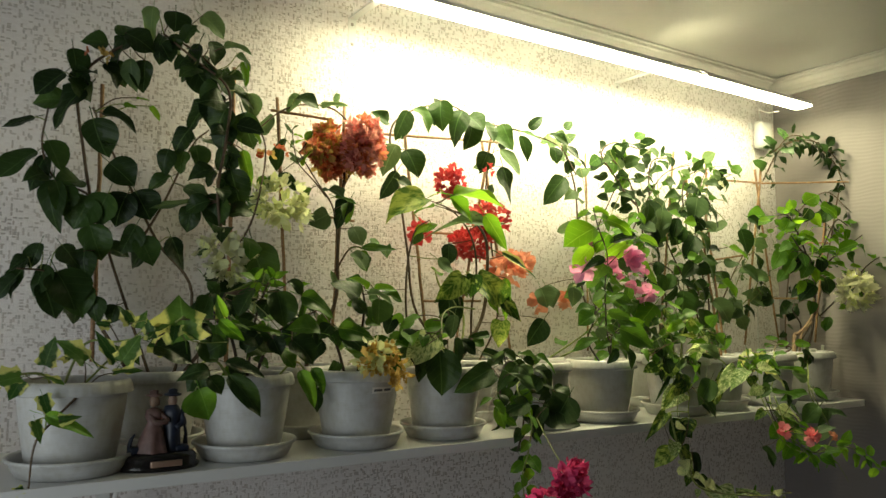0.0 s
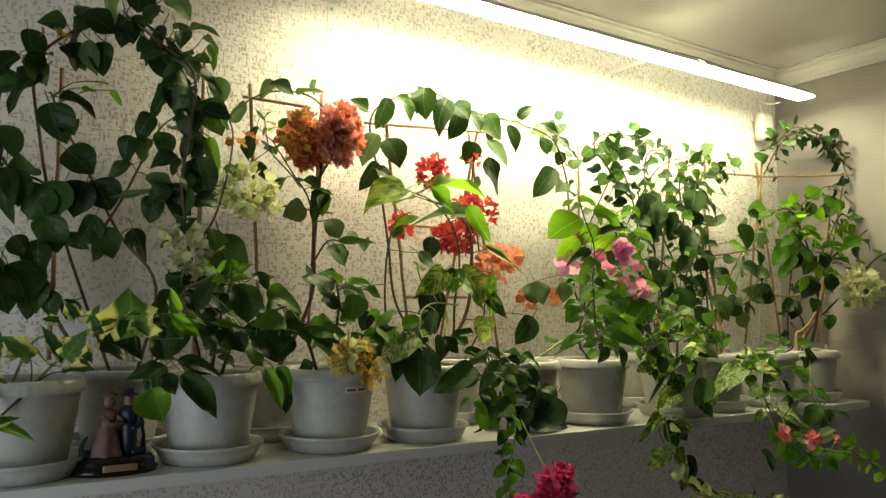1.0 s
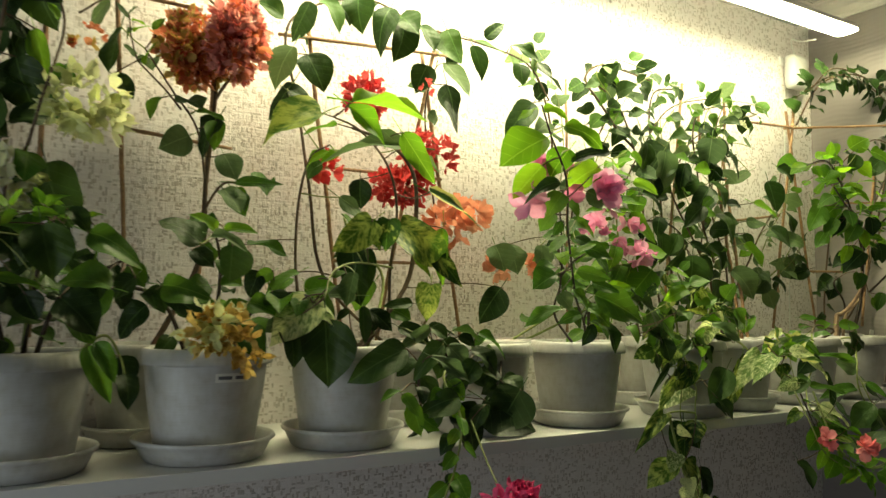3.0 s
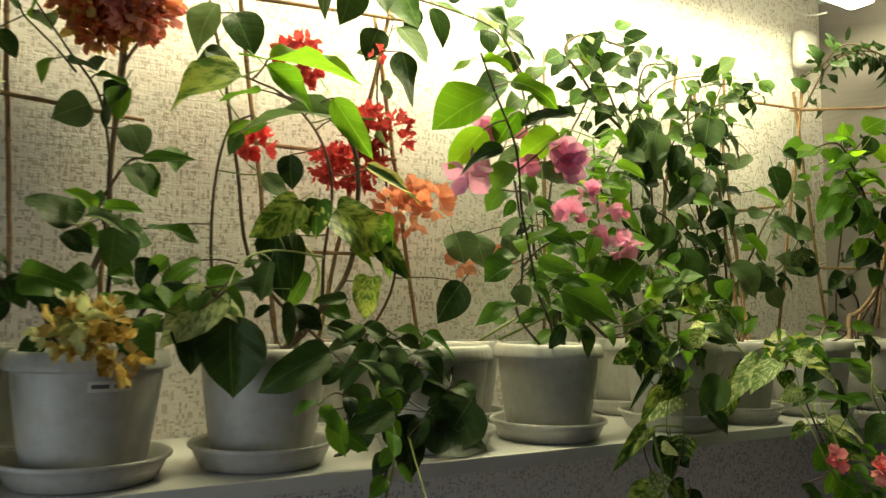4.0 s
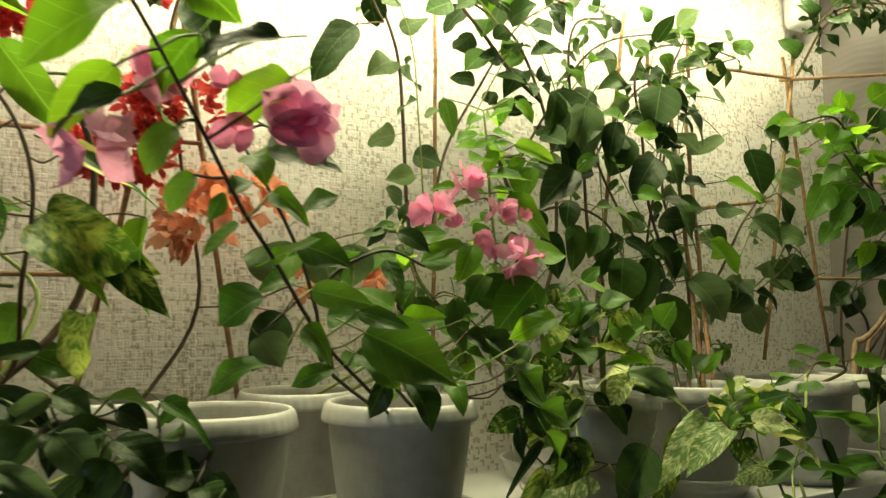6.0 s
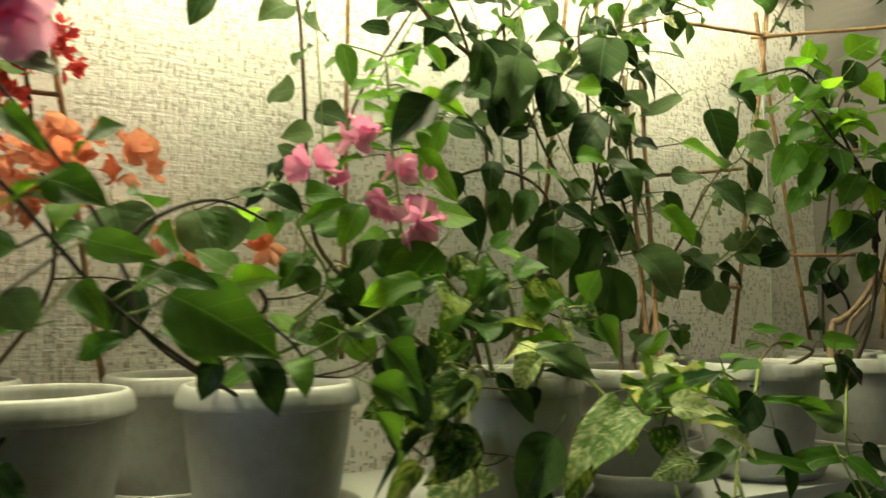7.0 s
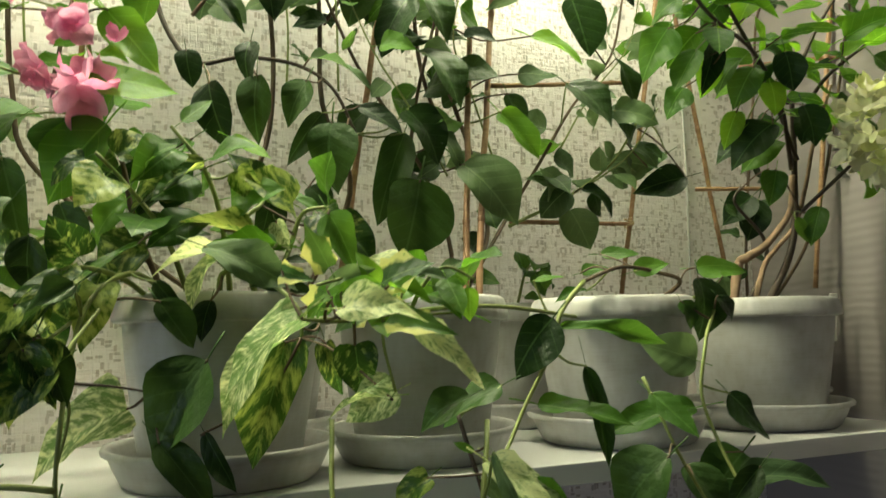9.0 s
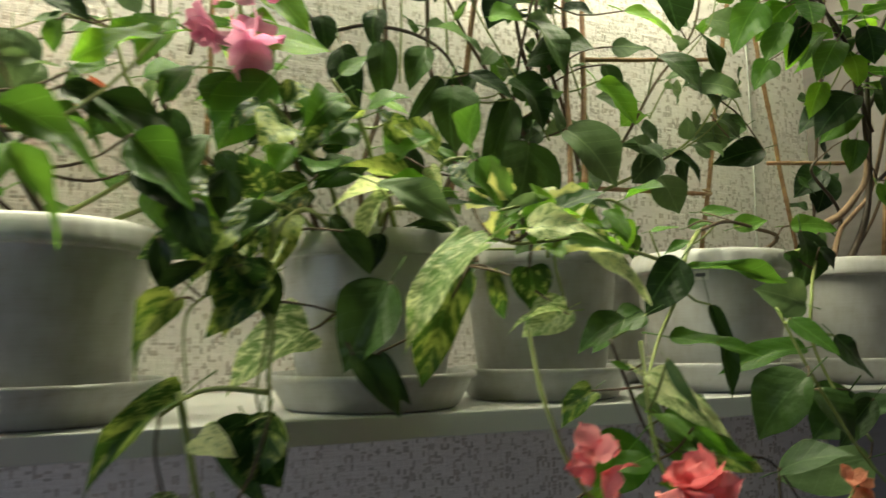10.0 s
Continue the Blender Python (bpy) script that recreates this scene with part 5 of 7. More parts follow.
vine(peperomia, "fresh", 0.002, 12, 0.042, ((1.115, 1.340, 1.465), (0.987, 1.280, 1.456), (0.989, 1.240, 1.396), (0.973, 1.230, 1.335), (0.951, 1.220, 1.298), (0.941, 1.200, 1.242)), "stem_green", seed=34, droop=0.6, face=0.7, start=0.2)
stem(peperomia, ((1.011, 1.250, 1.393), (1.003, 1.200, 1.347), (0.992, 1.150, 1.315)), 0.0012, "stem_green")
bloom(peperomia, ('hot',), (1.006, 1.150, 1.296), (0.034, 0.02, 0.028), 20, 0.034, seed=16)
bloom(peperomia, ('hot',), (0.951, 1.150, 1.269), (0.034, 0.02, 0.02), 14, 0.034, seed=17)
for b, e, w in (
    ((0.927, 1.280, 1.489), (0.843, 1.285, 1.451), 0.62),
    ((0.978, 1.270, 1.495), (0.934, 1.272, 1.451), 0.55),
    ((1.009, 1.270, 1.464), (0.978, 1.272, 1.435), 0.9),
    ((1.029, 1.265, 1.471), (1.007, 1.264, 1.440), 1),
    ((1.030, 1.280, 1.485), (1.065, 1.257, 1.456), 0.85),
    ((1.095, 1.250, 1.430), (1.053, 1.250, 1.375), 1.05),
    ((0.992, 1.250, 1.424), (0.933, 1.260, 1.409), 0.85),
    ((0.988, 1.330, 1.517), (1.016, 1.316, 1.501), 0.8),
    ((1.035, 1.320, 1.503), (1.057, 1.307, 1.490), 0.8),
    ((0.946, 1.340, 1.517), (0.988, 1.321, 1.493), 0.6),
    ((1.028, 1.300, 1.489), (0.979, 1.311, 1.484), 0.5),
    ((1.034, 1.250, 1.412), (1.011, 1.247, 1.381), 0.9),
):
    leaf_at(peperomia, "boug", b, e, wide=w)
for b, e, w in (
    ((0.992, 1.280, 1.492), (1.017, 1.264, 1.464), 0.85),
    ((0.987, 1.320, 1.515), (0.942, 1.326, 1.489), 0.4),
):
    leaf_at(peperomia, "pale", b, e, wide=w)
for b, e, w in (
    ((0.947, 1.250, 1.480), (0.995, 1.225, 1.451), 0.36),
):
    leaf_at(peperomia, "pale", b, e, (-0.2, -0.62, 0.76), wide=w)
for b, e, w in (
    ((0.898, 1.240, 1.437), (0.870, 1.241, 1.431), 0.55),
    ((0.900, 1.240, 1.434), (0.917, 1.227, 1.406), 0.8),
    ((1.092, 1.330, 1.508), (1.067, 1.335, 1.484), 0.6),
):
    leaf_at(peperomia, "mid", b, e, wide=w)
for b, e, w in (
    ((1.069, 1.320, 1.508), (1.110, 1.293, 1.479), 0.42),
):
    leaf_at(peperomia, "mid", b, e, (-0.2, -0.62, 0.76), wide=w)
for b, e, w in (
    ((1.029, 1.330, 1.510), (1.070, 1.309, 1.503), 0.6),
    ((1.005, 1.340, 1.510), (1.037, 1.325, 1.510), 0.7),
):
    leaf_at(peperomia, "boug", b, e, (0.1, 0.3, 0.9), wide=w)

pink = potted("potted_citrus", "upright plant with large bright leaves on a dark stem leaning out", "plant", 1.318, 1.385, 0.082, 0.139)
stem(pink, ((1.308, 1.365, 1.465), (1.234, 1.270, 1.513), (1.172, 1.220, 1.560), (1.119, 1.170, 1.617), (1.088, 1.140, 1.648), (1.044, 1.090, 1.700), (1.012, 1.080, 1.749), (0.981, 1.060, 1.779)), 0.0019, "stem_dark")
vine(pink, "citrus", 0.003, 2, 0.06, ((1.338, 1.365, 1.465), (1.296, 1.330, 1.537), (1.292, 1.300, 1.564), (1.263, 1.280, 1.590)), "stem_dark", seed=35, face=0.5)
vine(pink, "mid", 0.002, 5, 0.04, ((1.308, 1.355, 1.465), (1.208, 1.310, 1.532), (1.185, 1.270, 1.580), (1.155, 1.230, 1.629), (1.118, 1.190, 1.672), (1.089, 1.160, 1.700)), "stem_dark", seed=72, face=0.6, start=0.3, also='citrus')
vine(pink, "mid", 0.002, 3, 0.04, ((1.338, 1.355, 1.465), (1.268, 1.310, 1.525), (1.272, 1.280, 1.554), (1.300, 1.260, 1.533), (1.318, 1.250, 1.505)), "stem_dark", seed=73, face=0.6, start=0.2, also='deep')
vine(pink, "mid", 0.002, 3, 0.04, ((1.176, 1.260, 1.592), (1.200, 1.250, 1.619), (1.241, 1.250, 1.635), (1.283, 1.260, 1.623)), "stem_dark", seed=75, face=0.6, start=0.1, also='fresh')
bloom(pink, ('pink',), (1.116, 1.100, 1.702), (0.006, 0.005, 0.006), 3, 0.056, seed=140)
bloom(pink, ('pink',), (1.080, 1.120, 1.693), (0.006, 0.005, 0.006), 1, 0.040, seed=141)
bloom(pink, ('pink',), (0.997, 1.100, 1.671), (0.006, 0.005, 0.006), 2, 0.044, seed=142)
bloom(pink, ('pink',), (1.035, 1.130, 1.724), (0.006, 0.005, 0.006), 2, 0.038, seed=143)
bloom(pink, ('pink',), (1.074, 1.130, 1.725), (0.006, 0.005, 0.006), 1, 0.034, seed=144)
for b, e, w in (
    ((1.006, 1.080, 1.747), (0.955, 1.105, 1.716), 0.95),
    ((1.023, 1.070, 1.761), (1.059, 1.039, 1.742), 1),
    ((1.049, 1.090, 1.740), (1.026, 1.101, 1.707), 1.1),
    ((1.006, 1.090, 1.715), (0.974, 1.105, 1.675), 0.85),
    ((1.107, 1.100, 1.726), (1.070, 1.118, 1.702), 1),
    ((0.979, 1.070, 1.776), (0.961, 1.079, 1.763), 0.8),
    ((0.989, 1.070, 1.776), (1.012, 1.050, 1.768), 0.8),
    ((1.116, 1.170, 1.617), (1.142, 1.145, 1.632), 0.7),
    ((1.250, 1.240, 1.571), (1.280, 1.217, 1.579), 0.7),
):
    leaf_at(pink, "citrus", b, e, wide=w)
for b, e, w in (
    ((1.088, 1.060, 1.735), (1.043, 1.081, 1.730), 0.7),
    ((1.008, 1.060, 1.691), (0.968, 1.079, 1.674), 0.65),
    ((1.103, 1.120, 1.696), (1.138, 1.090, 1.670), 1.05),
    ((1.270, 1.270, 1.521), (1.294, 1.254, 1.480), 0.9),
    ((1.249, 1.270, 1.522), (1.235, 1.275, 1.489), 0.9),
):
    leaf_at(pink, "deep", b, e, wide=w)
for b, e, w in (
    ((1.038, 1.090, 1.684), (1.021, 1.098, 1.659), 1.2),
    ((1.127, 1.200, 1.544), (1.080, 1.222, 1.528), 0.6),
    ((1.120, 1.200, 1.592), (1.090, 1.215, 1.572), 1),
    ((1.156, 1.200, 1.598), (1.195, 1.172, 1.587), 0.7),
    ((1.208, 1.220, 1.565), (1.274, 1.174, 1.527), 0.7),
    ((1.151, 1.200, 1.571), (1.171, 1.186, 1.548), 0.9),
    ((1.086, 1.140, 1.638), (1.065, 1.150, 1.617), 0.95),
    ((1.057, 1.130, 1.665), (1.040, 1.138, 1.643), 1),
    ((1.134, 1.160, 1.627), (1.163, 1.135, 1.615), 0.8),
    ((1.208, 1.240, 1.548), (1.240, 1.218, 1.522), 0.8),
    ((1.110, 1.150, 1.661), (1.132, 1.132, 1.645), 0.8),
):
    leaf_at(pink, "mid", b, e, wide=w)
for b, e, w in (
    ((1.077, 1.140, 1.657), (1.067, 1.145, 1.638), 0.9),
    ((1.182, 1.220, 1.537), (1.150, 1.232, 1.526), 0.7),
    ((1.202, 1.220, 1.582), (1.236, 1.196, 1.570), 0.7),
):
    leaf_at(pink, "mid", b, e, wide=w)
for b, e, w in (
    ((1.114, 1.190, 1.564), (1.128, 1.178, 1.544), 1.1),
):
    leaf_at(pink, "pale", b, e, wide=w)
for b, e, w in (
    ((1.376, 1.160, 1.703), (1.343, 1.167, 1.671), 0.75),
):
    leaf_at(pink, "boug", b, e, wide=w)
for b, e, w in (
    ((1.398, 1.160, 1.718), (1.381, 1.164, 1.703), 0.8),
):
    leaf_at(pink, "mid", b, e, wide=w)
for b, e, w in (
    ((1.352, 1.270, 1.559), (1.413, 1.266, 1.493), 0.7),
):
    leaf_at(pink, "deep", b, e, wide=w)
for b, e, w in (
    ((1.325, 1.260, 1.545), (1.359, 1.259, 1.528), 0.45),
):
    leaf_at(pink, "mid", b, e, (-0.2, -0.62, 0.76), wide=w)
for b, e, w in (
    ((1.373, 1.270, 1.514), (1.410, 1.265, 1.489), 0.6),
    ((1.332, 1.270, 1.563), (1.362, 1.269, 1.544), 0.7),
):
    leaf_at(pink, "boug", b, e, wide=w)
for b, e, w in (
    ((1.334, 1.280, 1.575), (1.351, 1.278, 1.581), 0.7),
):
    leaf_at(pink, "mid", b, e, wide=w)
for b, e, w in (
    ((1.384, 1.200, 1.577), (1.338, 1.202, 1.562), 0.6),
):
    leaf_at(pink, "citrus", b, e, (-0.2, -0.62, 0.76), wide=w)
for b, e, w in (
    ((1.311, 1.160, 1.540), (1.339, 1.160, 1.539), 0.45),
):
    leaf_at(pink, "pale", b, e, (-0.2, -0.62, 0.76), wide=w)
for b, e, w in (
    ((1.315, 1.130, 1.509), (1.360, 1.135, 1.490), 0.62),
):
    leaf_at(pink, "mid", b, e, (-0.2, -0.62, 0.76), wide=w)
for b, e, w in (
    ((1.320, 1.130, 1.491), (1.348, 1.136, 1.452), 0.35),
    ((1.371, 1.240, 1.528), (1.411, 1.242, 1.489), 0.75),
):
    leaf_at(pink, "mid", b, e, wide=w)
for b, e, w in (
    ((1.477, 1.360, 1.618), (1.433, 1.379, 1.561), 0.95),
):
    leaf_at(pink, "fresh", b, e, wide=w)
for b, e, w in (
    ((1.424, 1.300, 1.548), (1.398, 1.307, 1.512), 0.7),
    ((1.434, 1.300, 1.525), (1.434, 1.304, 1.488), 0.8),
):
    leaf_at(pink, "boug", b, e, wide=w)

slender = potted("potted_bougainvillea", "slender bougainvillea with pink flowers and light green young leaves", "plant", 1.255, 1.540, 0.072, 0.139)
vine(slender, "fresh", 0.0025, 30, 0.044, ((1.255, 1.520, 1.465), (1.469, 1.470, 1.570), (1.472, 1.440, 1.644), (1.459, 1.430, 1.716), (1.455, 1.430, 1.781), (1.450, 1.430, 1.830)), "stem_green", seed=36, face=0.5)
vine(slender, "mid", 0.0025, 9, 0.052, ((1.235, 1.520, 1.465), (1.396, 1.480, 1.570), (1.370, 1.470, 1.641), (1.354, 1.460, 1.696)), "stem_green", seed=37, face=0.6)
bloom(slender, ('pink',), (1.405, 1.395, 1.727), (0.006, 0.005, 0.006), 2, 0.050, seed=122)
bloom(slender, ('pink',), (1.357, 1.385, 1.692), (0.006, 0.005, 0.006), 2, 0.044, seed=123)
bloom(slender, ('pink',), (1.386, 1.385, 1.678), (0.006, 0.005, 0.006), 1, 0.038, seed=124)
bloom(slender, ('pink',), (1.449, 1.390, 1.702), (0.006, 0.005, 0.006), 2, 0.040, seed=125)
bloom(slender, ('pink',), (1.482, 1.395, 1.696), (0.006, 0.005, 0.006), 1, 0.034, seed=126)
bloom(slender, ('pink',), (1.437, 1.385, 1.667), (0.006, 0.005, 0.006), 2, 0.044, seed=127)
bloom(slender, ('pink',), (1.460, 1.375, 1.640), (0.006, 0.005, 0.006), 3, 0.056, seed=128)
for b, e, w in (
    ((1.311, 1.380, 1.668), (1.340, 1.360, 1.647), 0.7),
    ((1.334, 1.400, 1.703), (1.327, 1.402, 1.679), 0.9),
    ((1.545, 1.450, 1.778), (1.586, 1.422, 1.745), 0.55),
    ((1.599, 1.480, 1.889), (1.589, 1.482, 1.833), 0.8),
):
    leaf_at(slender, "deep", b, e, wide=w)
for b, e, w in (
    ((1.411, 1.460, 1.848), (1.421, 1.452, 1.799), 0.8),
    ((1.455, 1.390, 1.627), (1.443, 1.394, 1.587), 1.1),
    ((1.514, 1.420, 1.764), (1.500, 1.425, 1.722), 0.9),
    ((1.401, 1.380, 1.594), (1.399, 1.375, 1.614), 0.9),
    ((1.321, 1.380, 1.648), (1.317, 1.381, 1.624), 0.9),
):
    leaf_at(slender, "mid", b, e, wide=w)
for b, e, w in (
    ((1.468, 1.420, 1.796), (1.434, 1.433, 1.782), 0.65),
    ((1.483, 1.410, 1.787), (1.524, 1.381, 1.767), 0.6),
    ((1.398, 1.400, 1.725), (1.367, 1.411, 1.726), 0.55),
    ((1.420, 1.410, 1.743), (1.478, 1.367, 1.738), 0.32),
    ((1.409, 1.390, 1.708), (1.370, 1.405, 1.692), 0.45),
    ((1.474, 1.410, 1.726), (1.514, 1.382, 1.669), 0.75),
    ((1.392, 1.380, 1.659), (1.344, 1.399, 1.638), 0.45),
    ((1.486, 1.380, 1.657), (1.469, 1.386, 1.619), 0.6),
    ((1.462, 1.420, 1.779), (1.449, 1.425, 1.753), 0.8),
    ((1.503, 1.420, 1.774), (1.481, 1.429, 1.754), 0.6),
    ((1.499, 1.430, 1.848), (1.518, 1.417, 1.824), 0.9),
    ((1.491, 1.430, 1.852), (1.475, 1.436, 1.819), 0.8),
):
    leaf_at(slender, "fresh", b, e, wide=w)
for b, e, w in (
    ((1.651, 1.480, 1.876), (1.628, 1.487, 1.779), 0.75),
    ((1.538, 1.380, 1.616), (1.500, 1.395, 1.589), 0.5),
):
    leaf_at(slender, "pale", b, e, wide=w)
for b, e, w in (
    ((1.285, 1.440, 1.658), (1.286, 1.437, 1.612), 1.0),
    ((1.323, 1.440, 1.677), (1.298, 1.449, 1.673), 0.7),
):
    leaf_at(slender, "pale", b, e, wide=w)
for b, e, w in (
    ((1.440, 1.440, 1.612), (1.465, 1.423, 1.588), 0.9),
    ((1.326, 1.440, 1.677), (1.304, 1.449, 1.658), 0.6),
    ((1.337, 1.440, 1.705), (1.325, 1.445, 1.691), 0.8),
):
    leaf_at(slender, "deep", b, e, wide=w)
for b, e, w in (
    ((1.269, 1.520, 1.663), (1.289, 1.505, 1.612), 1.2),
):
    leaf_at(slender, "pale", b, e, wide=w)
for b, e, w in (
    ((1.460, 1.380, 1.660), (1.527, 1.368, 1.651), 1),
    ((1.399, 1.370, 1.657), (1.377, 1.358, 1.619), 0.9),
):
    leaf_at(slender, "fresh", b, e, wide=w)
for b, e, w in (
    ((1.421, 1.380, 1.624), (1.391, 1.368, 1.596), 0.9),
):
    leaf_at(slender, "mid", b, e, wide=w)
for b, e, w in (
    ((1.404, 1.420, 1.600), (1.423, 1.419, 1.521), 0.75),
    ((1.445, 1.420, 1.567), (1.461, 1.416, 1.525), 0.95),
    ((1.469, 1.420, 1.576), (1.527, 1.401, 1.609), 0.35),
    ((1.353, 1.420, 1.600), (1.376, 1.420, 1.571), 0.9),
):
    leaf_at(slender, "deep", b, e, wide=w)

tall = potted("potted_bougainvillea", "tall dense green bougainvillea climbing on stakes in a back pot", "plant", 1.630, 1.545, 0.068, 0.139)
stake(tall, (1.708, 1.550, 1.494), (1.797, 1.560, 2.068), 0.0035)
stake(tall, (1.449, 1.560, 1.499), (1.457, 1.570, 2.023), 0.003)
vine(tall, "deep", 0.0032, 11, 0.058, ((1.630, 1.535, 1.465), (1.605, 1.530, 1.570), (1.631, 1.530, 1.673), (1.632, 1.530, 1.786), (1.609, 1.530, 1.889), (1.562, 1.530, 1.977), (1.483, 1.530, 2.019)), "stem", seed=38, face=0.8, start=0.6, also='mid')
vine(tall, "deep", 0.0032, 11, 0.058, ((1.650, 1.535, 1.465), (1.717, 1.530, 1.609), (1.684, 1.520, 1.703), (1.683, 1.530, 1.820), (1.668, 1.540, 1.938), (1.682, 1.540, 2.021), (1.739, 1.530, 2.038)), "stem", seed=39, face=0.8, start=0.55, also='mid')
vine(tall, "deep", 0.003, 11, 0.056, ((1.609, 1.530, 1.889), (1.554, 1.520, 1.917), (1.508, 1.520, 1.965), (1.465, 1.520, 2.013), (1.509, 1.520, 2.049), (1.590, 1.520, 2.046), (1.652, 1.520, 2.039)), "stem", seed=40, face=0.8, start=0, also='mid')
vine(tall, "pale", 0.003, 10, 0.058, ((1.610, 1.535, 1.465), (1.429, 1.530, 1.604), (1.398, 1.530, 1.688), (1.388, 1.530, 1.834), (1.377, 1.530, 1.929), (1.337, 1.530, 2.018), (1.308, 1.530, 2.046)), "stem", seed=41, face=0.85, start=0.3)
vine(tall, "deep", 0.0022, 10, 0.052, ((1.429, 1.530, 1.690), (1.450, 1.530, 1.797), (1.504, 1.530, 1.894), (1.574, 1.530, 1.998), (1.661, 1.530, 2.054)), "stem", seed=76, face=0.85, start=0.45, also='pale')
vine(tall, "deep", 0.0022, 10, 0.05, ((1.552, 1.520, 1.778), (1.625, 1.520, 1.889), (1.715, 1.520, 1.990), (1.885, 1.520, 2.040)), "stem", seed=77, face=0.85, start=0, also='pale')
vine(tall, "deep", 0.0022, 10, 0.05, ((1.686, 1.520, 1.790), (1.739, 1.520, 1.874), (1.810, 1.520, 1.944), (2.009, 1.520, 2.016)), "stem", seed=78, face=0.85, start=0, also='mid')
stem(tall, ((1.509, 1.500, 1.810), (1.525, 1.490, 1.751), (1.551, 1.480, 1.716), (1.595, 1.480, 1.727), (1.647, 1.480, 1.726), (1.681, 1.470, 1.703), (1.705, 1.470, 1.659)), 0.0028, "stem_dark")
for b, e, w in (
    ((1.663, 1.490, 1.889), (1.614, 1.509, 1.814), 1.14),
    ((1.658, 1.470, 1.731), (1.710, 1.433, 1.711), 0.36),
):
    leaf_at(tall, "pale", b, e, wide=w)
for b, e, w in (
    ((1.617, 1.490, 1.826), (1.625, 1.482, 1.772), 0.78),
    ((1.602, 1.490, 1.885), (1.626, 1.474, 1.856), 0.96),
    ((1.725, 1.480, 1.841), (1.700, 1.490, 1.785), 1.08),
    ((1.597, 1.450, 1.732), (1.589, 1.452, 1.693), 1.2),
    ((1.540, 1.450, 1.716), (1.544, 1.446, 1.683), 0.96),
    ((1.560, 1.450, 1.688), (1.571, 1.440, 1.629), 0.864),
    ((1.603, 1.450, 1.700), (1.600, 1.448, 1.639), 0.72),
    ((1.650, 1.450, 1.701), (1.631, 1.457, 1.658), 0.84),
    ((1.665, 1.450, 1.671), (1.633, 1.463, 1.624), 0.6),
    ((1.669, 1.430, 1.657), (1.663, 1.430, 1.594), 1.26),
    ((1.757, 1.470, 1.665), (1.726, 1.480, 1.566), 0.54),
    ((1.649, 1.440, 1.596), (1.667, 1.428, 1.575), 1.08),
):
    leaf_at(tall, "deep", b, e, wide=w)
for b, e, w in (
    ((1.714, 1.470, 1.861), (1.679, 1.482, 1.870), 1.02),
    ((1.572, 1.400, 1.626), (1.602, 1.379, 1.607), 0.72),
):
    leaf_at(tall, "fresh", b, e, wide=w)
for b, e, w in (
    ((1.699, 1.470, 1.856), (1.684, 1.475, 1.800), 0.84),
    ((1.708, 1.470, 1.688), (1.744, 1.445, 1.659), 0.72),
    ((1.756, 1.460, 1.687), (1.786, 1.439, 1.636), 1.08),
):
    leaf_at(tall, "deep", b, e, wide=w)
vine(tall, "mid", 0.0012, 4, 0.040, ((1.643, 1.510, 1.681), (1.644, 1.510, 1.794), (1.621, 1.510, 1.897), (1.574, 1.510, 1.985), (1.495, 1.510, 2.027)), "stem_green", seed=300, face=0.75, start=0, also="pale")
vine(tall, "pale", 0.0012, 4, 0.040, ((1.696, 1.500, 1.711), (1.695, 1.510, 1.828), (1.680, 1.520, 1.946), (1.694, 1.520, 2.029), (1.751, 1.510, 2.046)), "stem_green", seed=301, face=0.75, start=0, also="deep")
vine(tall, "mid", 0.0012, 4, 0.040, ((1.520, 1.500, 1.973), (1.477, 1.500, 2.021), (1.521, 1.500, 2.057), (1.602, 1.500, 2.054), (1.664, 1.500, 2.047)), "stem_green", seed=302, face=0.75, start=0, also="pale")
vine(tall, "mid", 0.0012, 4, 0.040, ((1.410, 1.510, 1.696), (1.400, 1.510, 1.842), (1.389, 1.510, 1.937), (1.349, 1.510, 2.026), (1.320, 1.510, 2.054)), "stem_green", seed=303, face=0.75, start=0, also="pale")
vine(tall, "pale", 0.0012, 4, 0.040, ((1.462, 1.510, 1.805), (1.516, 1.510, 1.902), (1.586, 1.510, 2.006), (1.673, 1.510, 2.062)), "stem_green", seed=304, face=0.75, start=0, also="deep")
vine(tall, "mid", 0.0012, 4, 0.040, ((1.637, 1.500, 1.897), (1.727, 1.500, 1.998), (1.897, 1.500, 2.048)), "stem_green", seed=305, face=0.75, start=0, also="pale")
vine(tall, "mid", 0.0012, 4, 0.040, ((1.751, 1.500, 1.882), (1.822, 1.500, 1.952), (2.021, 1.500, 2.024)), "stem_green", seed=306, face=0.75, start=0, also="pale")

cream = potted("potted_pothos", "cream-marbled pothos trailing over the shelf edge from white pot", "plant", 1.565, 1.373, 0.081, 0.139)
stem(cream, ((1.540, 1.350, 1.470), (1.500, 1.320, 1.503), (1.471, 1.300, 1.485), (1.460, 1.280, 1.446), (1.458, 1.250, 1.417), (1.456, 1.250, 1.387), (1.457, 1.250, 1.360)), 0.0022, "stem_green")
stem(cream, ((1.460, 1.280, 1.447), (1.440, 1.280, 1.450), (1.422, 1.300, 1.439)), 0.0016, "stem_green")
stem(cream, ((1.456, 1.250, 1.375), (1.429, 1.260, 1.378), (1.412, 1.270, 1.374), (1.394, 1.270, 1.362)), 0.0022, "stem_green")
stem(cream, ((1.560, 1.350, 1.470), (1.553, 1.300, 1.503), (1.577, 1.270, 1.496), (1.594, 1.250, 1.476), (1.596, 1.250, 1.458)), 0.0024, "stem_green")
